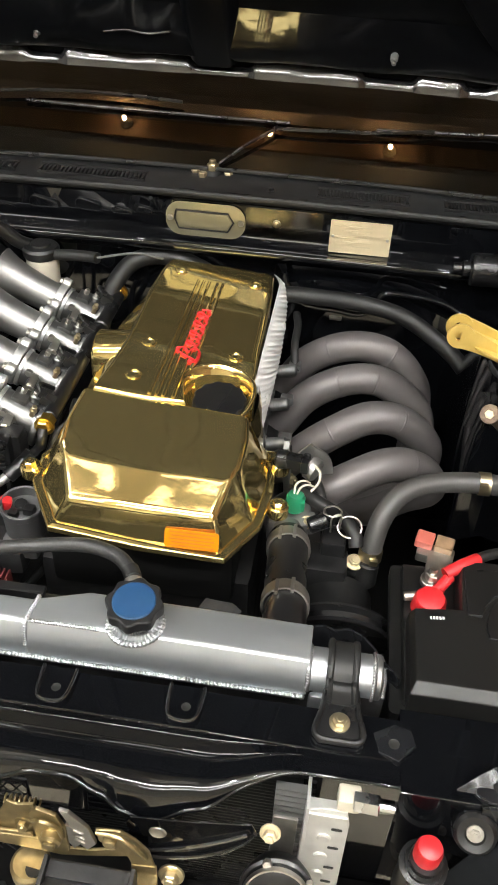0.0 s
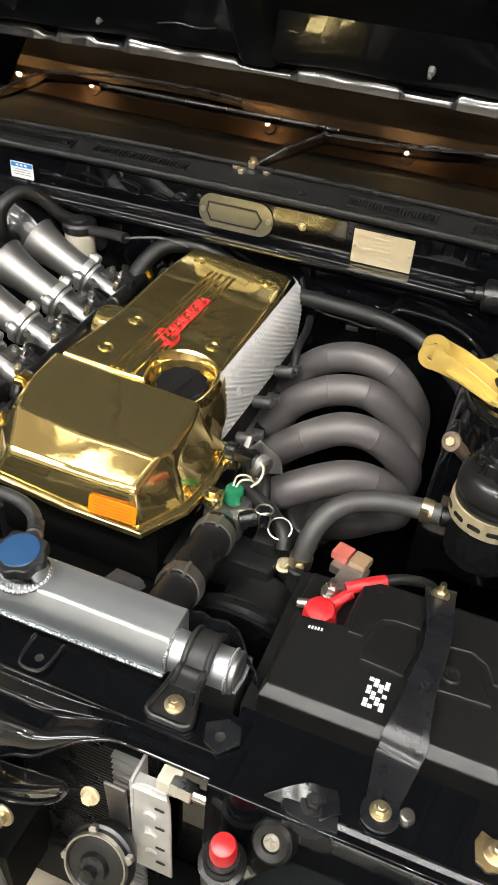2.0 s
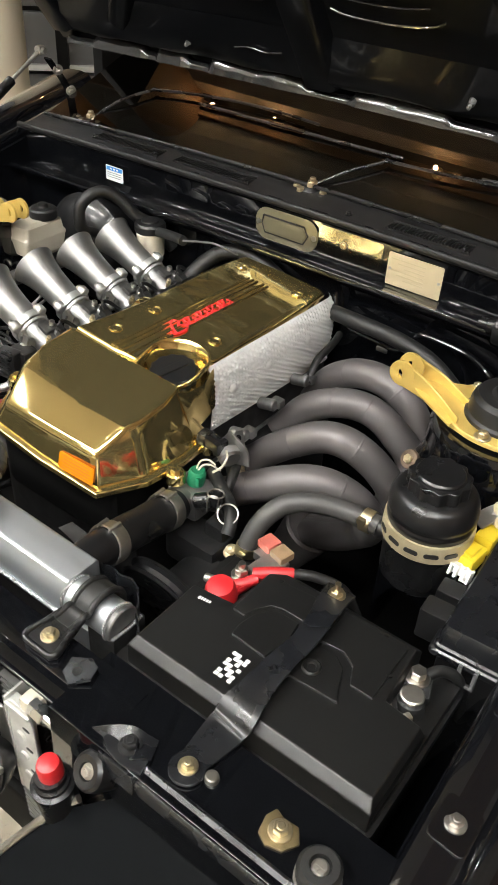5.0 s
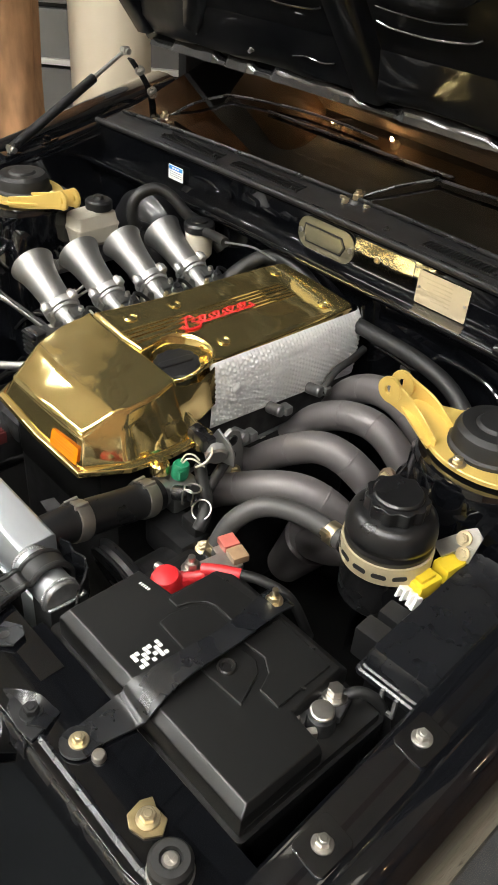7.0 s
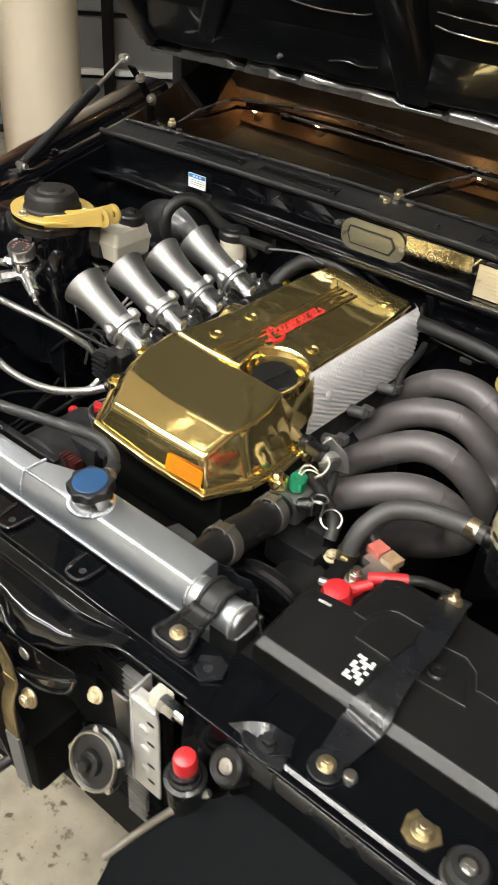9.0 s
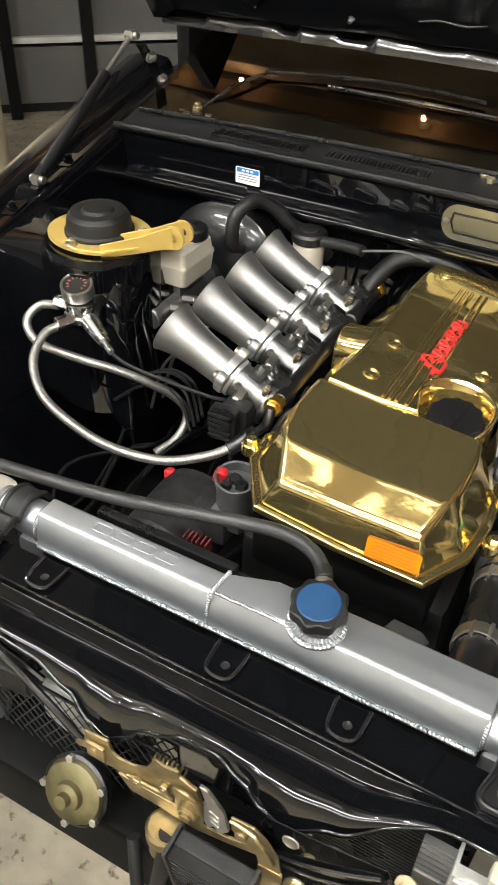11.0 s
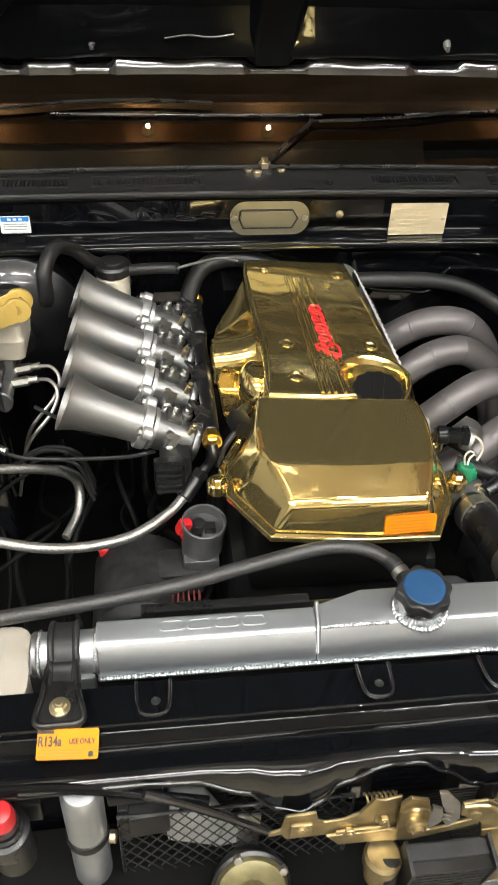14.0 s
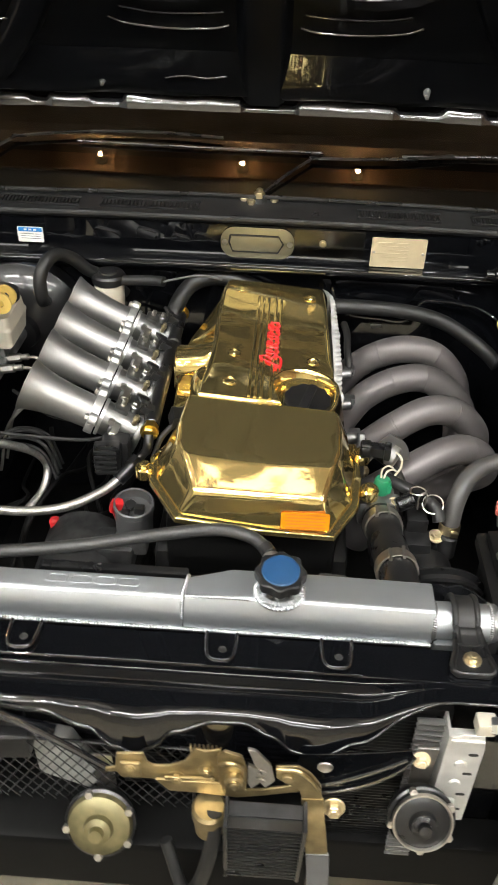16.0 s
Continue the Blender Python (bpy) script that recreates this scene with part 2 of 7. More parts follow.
CHROME = mat("dull_chrome", (0.14, 0.135, 0.12), 0.14, metal=1.0, wear=0.08, wear_size=40, wave=0.05)
COWL = mat("weathered_black_plastic", (0.013, 0.0135, 0.0145), 0.38, grain=0.4, grain_size=900, tint=0.4, tint_size=30, wear=0.2)
# near-black with little sheen: shade deep in the bay put into the colour
DEEP = mat("shaded_deep_black", (0.004, 0.004, 0.004), 0.6, spec=0.10, grain=0.3)
GRIME = mat("grimy_cast_metal", (0.045, 0.045, 0.046), 0.5, metal=0.6, grain=0.6, grain_size=300, tint=0.8, tint_size=50, wear=0.2)
HOOD = mat("black_bonnet_lining", (0.003, 0.0033, 0.0042), 0.30, coat=0.28, spec=0.05, wave=0.45, wave_size=13)
EDGE = mat("polished_black_edge", (0.012, 0.012, 0.013), 0.15, spec=1.0, coat=1.0, wave=0.1, wave_size=30)
HORNF = mat("greenish_plated_face", (0.30, 0.27, 0.15), 0.30, metal=0.9, tint=0.7, tint_size=60, wear=0.2, dark=0.5)
LAMPB = mat("smoked_lamp_housing", (0.003, 0.0035, 0.0042), 0.5, spec=0.03, grain=0.2, grain_size=500, tint=0.4)
BATT = mat("battery_case_plastic", (0.006, 0.006, 0.006), 0.31, spec=0.5, grain=0.15, grain_size=1200, wear=0.12, wear_size=8)
BANDM = mat("ivory_plated_band", (0.50, 0.43, 0.28), 0.38, metal=0.45, tint=0.3, tint_size=60, wear=0.2, dark=0.4)
BAREM = mat("pale_bare_sheet", (0.66, 0.65, 0.62), 0.42, metal=0.55, tint=0.5, tint_size=40, grain=0.3, grain_size=300, dark=0.3)
PALEP = mat("dusty_pale_plastic", (0.30, 0.30, 0.29), 0.55, tint=0.6, tint_size=30, dark=0.5)
BRAIDB = mat("black_braided_sleeve", (0.045, 0.045, 0.045), 0.42, metal=0.3, grain=1.0, grain_size=700, tint=0.7, tint_size=450, dark=0.6)
BLUE = mat("blue_sticker", (0.010, 0.050, 0.13), 0.4, wear=0.2, tint=0.4, tint_size=60, dark=0.3)
BLUEP = mat("blue_print", (0.02, 0.22, 0.62), 0.45)
WHITE = mat("white_sticker", (0.78, 0.78, 0.76), 0.4)
ORANGE = mat("orange_sticker", (0.62, 0.200, 0.002), 0.6, spec=0.2, tint=0.15, dark=0.2)
ORANGED = mat("dark_orange_print", (0.42, 0.13, 0.01), 0.45)
INK = mat("black_print", (0.01, 0.01, 0.01), 0.5)
BEIGE = mat("beige_plate", (0.62, 0.52, 0.34), 0.4, metal=0.3, tint=0.2, tint_size=50, dark=0.25)
BEIGED = mat("beige_plate_print", (0.53, 0.44, 0.28), 0.5)
OLIVE = mat("olive_grey_cover", (0.22, 0.20, 0.13), 0.38, metal=0.6, wear=0.2, tint=0.3, dark=0.3)
BRAID = mat("braided_steel", (0.40, 0.39, 0.365), 0.38, metal=0.85, grain=1.0, grain_size=900, tint=0.8, tint_size=500, dark=0.6)
GLASS = mat("windscreen_glass", (0.10, 0.105, 0.105), 0.0, trans=1.0, ior=1.85)
CABIN = mat("dark_cabin", (0.006, 0.006, 0.006), 0.7, grain=0.3, grain_size=400, spec=0.2)

DIMPLE = mat("dimpled_sheet", (0.78, 0.77, 0.76), 0.42, metal=0.35, tint=0.15, tint_size=10, dark=0.25)


# ---- room ----
def concrete():
    m = mat("speckled_floor", (0.42, 0.37, 0.28), 0.45, tint=0.8, tint_size=14, wear=0.3, wear_size=6, grain=0.2, grain_size=90, dark=0.35)
    nt = m.node_tree
    b = nt.nodes["Principled BSDF"]
    old = b.inputs["Base Color"].links[0].from_socket
    vo = nt.nodes.new("ShaderNodeTexNoise")
    vo.inputs["Scale"].default_value, vo.inputs["Detail"].default_value = 45, 6
    co = nt.nodes.new("ShaderNodeTexCoord")
    nt.links.new(co.outputs["Object"], vo.inputs["Vector"])
    r = nt.nodes.new("ShaderNodeMapRange")
    r.inputs["From Min"].default_value, r.inputs["From Max"].default_value = 0.60, 0.70
    nt.links.new(vo.outputs["Fac"], r.inputs["Value"])
    mx = nt.nodes.new("ShaderNodeMix")
    mx.data_type = "RGBA"
    nt.links.new(r.outputs["Result"], mx.inputs["Factor"])
    nt.links.new(old, mx.inputs["A"])
    mx.inputs["B"].default_value = (0.11, 0.09, 0.06, 1)
    nt.links.new(mx.outputs["Result"], b.inputs["Base Color"])
    return m


FLOOR = concrete()
WALLM = mat("painted_wall", (0.52, 0.48, 0.40), 0.7, tint=0.3, tint_size=2.5, grain=0.2, grain_size=200, dark=0.2)
WOODC = mat("brown_wood", (0.56, 0.43, 0.32), 0.5, tint=0.95, tint_size=4, stretch=(0.6, 3.0, 1), grain=0.2, grain_size=120, dark=0.5)
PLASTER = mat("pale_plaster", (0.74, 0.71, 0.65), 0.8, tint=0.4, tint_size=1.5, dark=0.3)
# ceiling brightness put into two tones, matched to reflections in glass and gold
DARKC = mat("ceiling_tone_dark", (0.115, 0.098, 0.080), 0.7, tint=0.9, tint_size=1.6)
GREYC = mat("ceiling_tone_grey", (0.33, 0.32, 0.29), 0.7, tint=0.7, tint_size=2.2, dark=0.5)
CREAM = mat("cream_column_paint", (0.74, 0.66, 0.52), 0.55, tint=0.2, tint_size=3, grain=0.1, grain_size=300, dark=0.15)
SHUT = mat("grey_steel_shutter", (0.20, 0.20, 0.20), 0.35, metal=0.3, tint=0.4, tint_size=4, wear=0.2, dark=0.3)
BARKW = mat("dark_timber_lining", (0.27, 0.165, 0.095), 0.6, tint=0.8, tint_size=5, stretch=(1, 1, 0.3), grain=0.3, grain_size=60, dark=0.5)
BARK = mat("rough_brown_timber", (0.46, 0.25, 0.125), 0.75, tint=0.9, tint_size=16, stretch=(1, 1, 0.35), grain=0.9, grain_size=60, dark=0.6)

floor = whole("floor", box((-0.5, 0.5, -0.05), (12, 12, 0.1), 0), FLOOR, "speckled beige concrete garage floor", "floor", kind="structure")
ROOMX0, ROOMX1, ROOMY0, ROOMY1, ROOMH = -4.2, 3.6, -4.0, 5.5, 3.1
whole("wall_north", box((-0.3, ROOMY1 + 0.1, ROOMH / 2), (8.4, 0.2, ROOMH), 0), WALLM, "plain painted garage wall behind the car", "wall", kind="structure")
whole("wall_south", box((-0.3, ROOMY0 - 0.1, ROOMH / 2), (8.4, 0.2, ROOMH), 0), WALLM, "plain painted garage wall in front of the car", "wall", kind="structure")
whole("wall_west", box((ROOMX0 - 0.1, 0.75, ROOMH / 2), (0.2, 9.5, ROOMH), 0), SHUT, "plain grey painted garage wall", "wall", kind="structure")
whole("wall_east", box((ROOMX1 + 0.1, 0.75, ROOMH / 2), (0.2, 9.5, ROOMH), 0), BARKW, "plain brown timber garage wall", "wall", kind="structure")
# unseen; its brown is chosen so the right wing mirrors a dark tone
whole("ceiling_east", box((2.35, -0.955, ROOMH + 0.05), (3.1, 6.29, 0.1), 0), BARKW, "unseen part of the ceiling, made brown for the wing's reflection", "ceiling", kind="structure")
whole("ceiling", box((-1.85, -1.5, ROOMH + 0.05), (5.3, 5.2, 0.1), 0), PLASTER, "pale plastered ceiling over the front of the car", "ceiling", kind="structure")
whole("ceiling_middle", box((-1.85, 1.6875, ROOMH + 0.05), (5.3, 1.175, 0.1), 0), GREYC, "unseen ceiling over the windscreen, toned grey for its reflection", "ceiling", kind="structure")
whole("ceiling_rear", box((-0.3, 3.9625, ROOMH + 0.05), (8.4, 3.375, 0.1), 0), DARKC, "unseen ceiling behind the windscreen, toned dark for its reflection", "ceiling", kind="structure")
whole("timber_beam", box((-0.3, 2.500, ROOMH - 0.06), (7.8, 0.20, 0.11), 0.01), WOODC, "broad brown timber beam under the ceiling", "beam", kind="structure")
whole("timber_board", box((-0.3, 2.315, ROOMH - 0.012), (7.8, 0.085, 0.022), 0.004), BARKW, "dark brown board beside the beam", "beam", kind="structure")

# unseen joists added to give cam cover and cowl something paler to mirror
for k, jx in enumerate((-2.5, -1.25, 0.0, 1.25, 2.5)):
    whole("reflected_joist", box((jx, 4.0, ROOMH - 0.05), (0.14, 2.9, 0.1), 0.008), WOODC, "added brown joist, unseen, mirrored in the gold cover", "beam", kind="structure")

# ceiling lamps: broad diffused panels and small warm spots; soft panels added for gold
PANEL = mat("light_panel", (0.985, 0.977, 0.928), 0.5, emit=65.0)
LED = mat("white_led", (0.98, 0.985, 0.97), 0.5, emit=1200.0)
SOFT = mat("facet_glow", (1.0, 0.95, 0.83), 0.5, emit=3.0)
SPOT = mat("warm_bulb", (1.0, 0.62, 0.28), 0.5, emit=330.0)


def panel_light(x, y, w, l, glow):
    t = thing("ceiling_light", (x, y, ROOMH - 0.02), "white rectangular ceiling light or added glow panel with a frosted diffuser", "ceiling light", "ceiling lights")
    part("frame", join(box((x, y - l / 2, ROOMH - 0.032), (w + 0.04, 0.03, 0.06), 0.004), box((x, y + l / 2, ROOMH - 0.032), (w + 0.04, 0.03, 0.06), 0.004),
                       box((x - w / 2, y, ROOMH - 0.032), (0.03, l, 0.06), 0.004), box((x + w / 2, y, ROOMH - 0.032), (0.03, l, 0.06), 0.004)), WHITE, t)
    part("diffuser", box((x, y, ROOMH - 0.030), (w - 0.03, l - 0.03, 0.02), 0.003), glow, t)


for px, py in ((-1.9, -0.75), (-0.35, -0.75), (1.2, -0.75), (-1.9, -2.3), (-0.35, -2.3), (1.2, -2.3)):
    panel_light(px, py, 1.15, 0.28, PANEL)


# dim glowing panels added only to brighten the timing cover's front facets
for px in (-1.05, -0.15):
    for py in (0.16, 0.46):
        panel_light(px, py, 0.62, 0.17, SOFT)


def down_light(x, y):
    t = thing("downlight", (x, y, ROOMH), "small bright recessed downlight in the ceiling", "downlight", "ceiling downlights")
    part("trim_ring", lathe([(0.030, -0.002), (0.048, -0.004), (0.052, 0.0), (0.030, 0.0)], (x, y, ROOMH), n=28, closed=True), WHITE, t)
    part("lamp", lathe([(0.0, -0.006), (0.022, -0.005), (0.029, -0.001), (0.0, 0.0)], (x, y, ROOMH), n=24), LED, t)


for px, py in ((-2.6, 0.1), (-1.1, 0.05), (0.45, 0.05), (1.9, 0.1), (-1.15, -1.5), (0.45, -1.5), (2.4, -1.2), (-3.0, -1.4), (-2.9, 1.3), (2.3, 1.3)):
    down_light(px, py)


def spot_light(x, y, top=ROOMH - 0.057):
    t = thing("ceiling_spotlight", (x, y, top), "small warm round spotlight on the timber beam", "spotlight", "ceiling spotlights")
    part("housing", lathe([(0.0, 0.0), (0.026, 0.0), (0.026, -0.012), (0.010, -0.020), (0.008, -0.040), (0.0, -0.040)], (x, y, top), n=24), BRASS, t)
    part("bulb", lathe([(0.0, -0.062), (0.006, -0.060), (0.009, -0.054), (0.008, -0.044), (0.0, -0.040)], (x, y, top), n=20), SPOT, t)


for px, py in ((-2.23, 2.32), (-1.86, 2.34), (-1.0, 2.33), (-0.38, 2.32), (0.12, 2.31), (1.2, 2.31), (1.7, 2.31)):
    spot_light(px, py, ROOMH - 0.023)
# unseen spots on the ceiling, placed for glints in the right wing
for px, py in ((1.84, 0.67), (1.95, 0.95), (1.75, 0.40), (2.3, 1.3)):
    spot_light(px, py, ROOMH)

# column, timber post and steel shutter beyond the wing
col = thing("round_column", (-2.50, 2.28, 0), "smooth cream-painted round column standing on the floor", "column")
part("shaft", lathe([(0.0, 0.0), (0.17, 0.0), (0.17, 2.2), (0.0, 2.2)], (-2.50, 2.28, 0.0), n=48), CREAM, col)
# made-up brown upper part, so the windscreen mirrors no cream shaft
part("added_head", lathe([(0.0, 2.2), (0.172, 2.2), (0.172, ROOMH), (0.0, ROOMH)], (-2.50, 2.28, 0.0), n=48), BARKW, col, "added brown head, unseen, toned for the windscreen's reflection")
part("base_ring", lathe([(0.172, 0.0), (0.19, 0.0), (0.19, 0.08), (0.172, 0.09)], (-2.50, 2.28, 0.0), n=48), CREAM, col)

tim = thing("timber_post", (-2.60, 1.83, 0), "rough brown timber post standing on the floor", "post")
rings = []
for k in range(26):
    z = ROOMH * k / 25
    rings.append([(-2.60 + (0.155 + 0.012 * math.sin(3 * a + z * 3) + 0.008 * math.sin(7 * a - z * 9) + random.uniform(-0.004, 0.004)) * math.cos(a), 1.83 + (0.155 + 0.012 * math.sin(3 * a + z * 3) + 0.008 * math.sin(7 * a - z * 9)) * math.sin(a), z) for a in [2 * math.pi * j / 36 for j in range(36)]])
part("trunk", loft(rings), BARK, tim, sharp=80)
shut = thing("steel_shutter", (-3.2, 3.0, 0), "grey steel shutter of broad boards with a pale rail", "shutter")
SM = pose(-3.15, 3.25, 0, 0, 0, 42)
for k in range(9):
    z = 0.06 + 0.30 * k
    part("board", moved(box((0, 0, z + 0.135), (3.4, 0.05, 0.275), 0.012), SM), SHUT, shut)
part("backing", moved(box((0, 0.05, 1.4), (3.4, 0.03, 2.8), 0.002), SM), INK, shut)
for z in (0.37, 1.27):
    part("rail", moved(box((0, -0.045, z), (3.4, 0.04, 0.03), 0.006), SM), WHITE, shut)
for x in (-1.1, 0.02, 0.42, 1.1):
    part("post", moved(box((x, -0.06, 1.4), (0.06, 0.06, 2.8), 0.006), SM), CABIN, shut)

# ---- the car's body ----
car = thing("car", (CX, 0.9, 0.0), "black car with its bonnet raised over a polished engine bay", "car")


def crest(y):
    """Height of the wing's edge along the car."""
    return 0.793 + 0.212 * (y - 0.469)


def wing(side):
    rings = []
    for i in range(22):
        y = 0.16 + 1.20 * i / 21
        c = crest(max(y, 0.30))
        k = max(0.0, 0.30 - y) * 0.9
        w = 0.07 * min(1.0, max(0.0, (y - 0.65) / 0.7))
        prof = [(0.626, -0.050), (0.6265, -0.020), (0.628, -0.0125), (0.632, -0.0075), (0.640, -0.0062), (0.654, -0.0090), (0.665, -0.0118), (0.670, -0.0115), (0.6745, -0.003), (0.680, 0.002), (0.690 + w * 0.2, 0.0045),
                (0.700 + w * 0.5, 0.003), (0.712 + w * 0.8, -0.006), (0.721 + w, -0.026), (0.726 + w, -0.06), (0.729 + w, -0.11), (0.733 + w, -0.24), (0.736 + w, -0.45)]
        rings.append([(CX + side * px, y, c + pz - k) for px, pz in prof])
    bm = loft(rings, closed=False)
    bmesh.ops.solidify(bm, geom=bm.faces[:] + bm.edges[:] + bm.verts[:], thickness=0.0015)
    return bm


fender_r = part("fender", wing(1), BLACK, car, sharp=40)
fender_l = part("fender", wing(-1), BLACK, car, sharp=40)
for side, ob, ys in ((1, fender_r, (0.469, 0.586, 0.78, 0.95)), (-1, fender_l, (0.55, 0.72, 0.88, 1.02))):
    for y in ys:
        part("tab", prism(rounded(0.034, 0.040, 0.006), 0.0, 0.0022, 0.0008, 2, pose(CX + side * 0.652, y, crest(y) - 0.0085, 12, 8 * side, 0)), BAY, ob)
        bolt(ob, (CX + side * 0.652, y, crest(y) - 0.0065), (0, 0, 1), 0.0062, STEEL if side > 0 else BAY)

# inner aprons with their strut towers
def apron(side):
    rings = []
    for i in range(24):
        y = 0.36 + 0.80 * i / 23
        c = crest(y) - 0.012
        prof = [(0.640, -0.004), (0.632, -0.006), (0.624, -0.014), (0.622, -0.040), (0.618, -0.075), (0.612, -0.085), (0.600, -0.12), (0.575, -0.25), (0.50, -0.42)]
        rings.append([(CX + side * px, y, c + pz) for px, pz in prof])
    bm = loft(rings, closed=False)
    bmesh.ops.solidify(bm, geom=bm.faces[:] + bm.edges[:] + bm.verts[:], thickness=0.0015)
    return bm


part("inner_apron", apron(1), BAY, car, sharp=40)
part("inner_apron", apron(-1), BAY, car, sharp=40)

# firewall, ledge and cowl
xs = [CX - 0.638 + 1.276 * i / 26 for i in range(27)]


def bow(x):
    u = (x - CX) / 0.6
    return (-0.012 * u * u, -0.002 * u * u)


part("firewall", strip([(1.135, 0.35), (1.132, 0.60), (1.128, 0.845), (1.116, 0.854), (1.104, 0.8605), (1.0978, 0.8660), (1.0974, 0.8698), (1.0985, 0.8713), (1.101, 0.8712), (1.106, 0.8660), (1.114, 0.8580), (1.140, 0.8565), (1.1485, 0.861), (1.1505, 0.872), (1.1505, 0.922)],
                       xs, bow, 0.002), BAY, car, sharp=50)
cowl = part("cowl_panel", strip([(1.1505, 0.9255), (1.1425, 0.9275), (1.1400, 0.9315), (1.146, 0.933), (1.163, 0.9315), (1.167, 0.9345), (1.178, 0.936), (1.196, 0.940), (1.206, 0.9435), (1.222, 0.9445), (1.228, 0.940)], xs, bow, 0.002), COWL, car, sharp=50)
part("weatherstrip", sweep([(x, 1.1435 + bow(x)[0], 0.9345 + bow(x)[1]) for x in xs], 0.0055, 10, 2), RUBBER, car)
part("cowl_seam", sweep([(x, 1.159 + bow(x)[0], 0.9325 + bow(x)[1]) for x in xs], 0.0025, 8, 2), SATIN, car)
for gx, gw in ((-0.60, 0.16), (-0.40, 0.17), (0.02, 0.14), (0.20, 0.12)):
    slats = [box((gx - gw / 2 + gw * (k + 0.5) / 26, 1.184 + bow(gx)[0], 0.9385), (0.0025, 0.022, 0.004), 0.0005) for k in range(26)]
    part("air_grille", join(*slats, box((gx, 1.172 + bow(gx)[0], 0.9365), (gw, 0.003, 0.004), 0.0005), box((gx, 1.196 + bow(gx)[0], 0.9415), (gw, 0.003, 0.004), 0.0005)), PLASTIC, cowl)
for bx in (-0.68, -0.53, -0.33, -0.12, 0.08, 0.26):
    bolt(cowl, (bx, 1.176 + bow(bx)[0], 0.9365), (0, 0, 1), 0.0042, SATIN)

# windscreen over a dark cabin
def screen_ring(v):
    return [(CX + u * (0.625 - 0.045 * v), 1.214 - 0.026 * u * u + 0.698 * v, 0.9455 - 0.004 * u * u + 0.294 * v - 0.006 * u * u * v) for u in [-1 + 2 * i / 24 for i in range(25)]]


bm = loft([screen_ring(v / 8) for v in range(9)], closed=False)
bmesh.ops.solidify(bm, geom=bm.faces[:] + bm.edges[:] + bm.verts[:], thickness=0.004)
ws = part("windscreen", bm, GLASS, car, "dark windscreen glass")
ws.visible_shadow = False
part("screen_seal", sweep([V(p) + V((0, -0.001, 0.003)) for p in screen_ring(0.0)], 0.0042, 10, 2), SATIN, ws)
part("dashboard", loft([[(CX + u * 0.58, 1.30, 0.90), (CX + u * 0.58, 1.42, 0.925), (CX + u * 0.58, 1.62, 0.94), (CX + u * 0.58, 1.70, 0.90), (CX + u * 0.58, 1.70, 0.55), (CX + u * 0.58, 1.30, 0.55)] for u in (-1, -0.5, 0, 0.5, 1)], 0.012), CABIN, car)
part("cabin_shell", join(box((CX, 2.75, 0.85), (1.3, 0.03, 0.84), 0.01), box((CX - 0.64, 2.05, 0.75), (0.03, 1.4, 0.8), 0.01), box((CX + 0.64, 2.05, 0.75), (0.03, 1.4, 0.8), 0.01), box((CX, 2.32, 1.27), (1.1, 0.9, 0.03), 0.01), box((CX, 2.0, 0.4), (1.3, 1.5, 0.03), 0.01)), CABIN, car)

# bonnet, raised on its rear hinges
HY, HZ, HA, HL = 1.238, 1.090, radians(53), 0.90


def hood_point(x, s, d=0.0):
    """A place on the bonnet: s metres from its rear edge, d metres below its skin."""
    u = (x - CX) / 0.64
    drop = -0.016 * u * u
    return V((x, HY - s * math.cos(HA) - d * math.sin(HA) - drop * math.sin(HA) * 0.5 + 0.02 * u * u, HZ + s * math.sin(HA) - d * math.cos(HA) + drop))


def hood_sheet(us, ss, d, thick):
    bm = loft([[hood_point(CX + u * 0.64, s, d) for s in ss] for u in us], closed=False)
    bmesh.ops.solidify(bm, geom=bm.faces[:] + bm.edges[:] + bm.verts[:], thickness=thick)
    return bm


US = [-1 + 2 * i / 24 for i in range(25)]
SS = [HL * i / 12 for i in range(13)]
hood = part("bonnet", hood_sheet(US, SS, 0.0, 0.002), HOOD, car, "raised black bonnet")


def hood_rib(pts, w, h):
    """A hollow pressed rib along (x, s) points under the bonnet."""
    line = spline([(x, s, 0) for x, s in pts], 6)
    rings = []
    for i, p in enumerate(line):
        d = (line[min(i + 1, len(line) - 1)] - line[max(i - 1, 0)]).normalized()
        n = V((-d.y, d.x, 0))
        ring = []
        for o, dd in ((-w, 0.002), (-w * 0.8, h * 0.6), (-w * 0.55, h), (w * 0.55, h), (w * 0.8, h * 0.6), (w, 0.002)):
            q2 = p + n * o
            ring.append(hood_point(q2.x, max(0.004, q2.y), dd))
        rings.append(ring)
    return loft(rings, closed=False)


def hx(u):
    return CX + u * 0.64


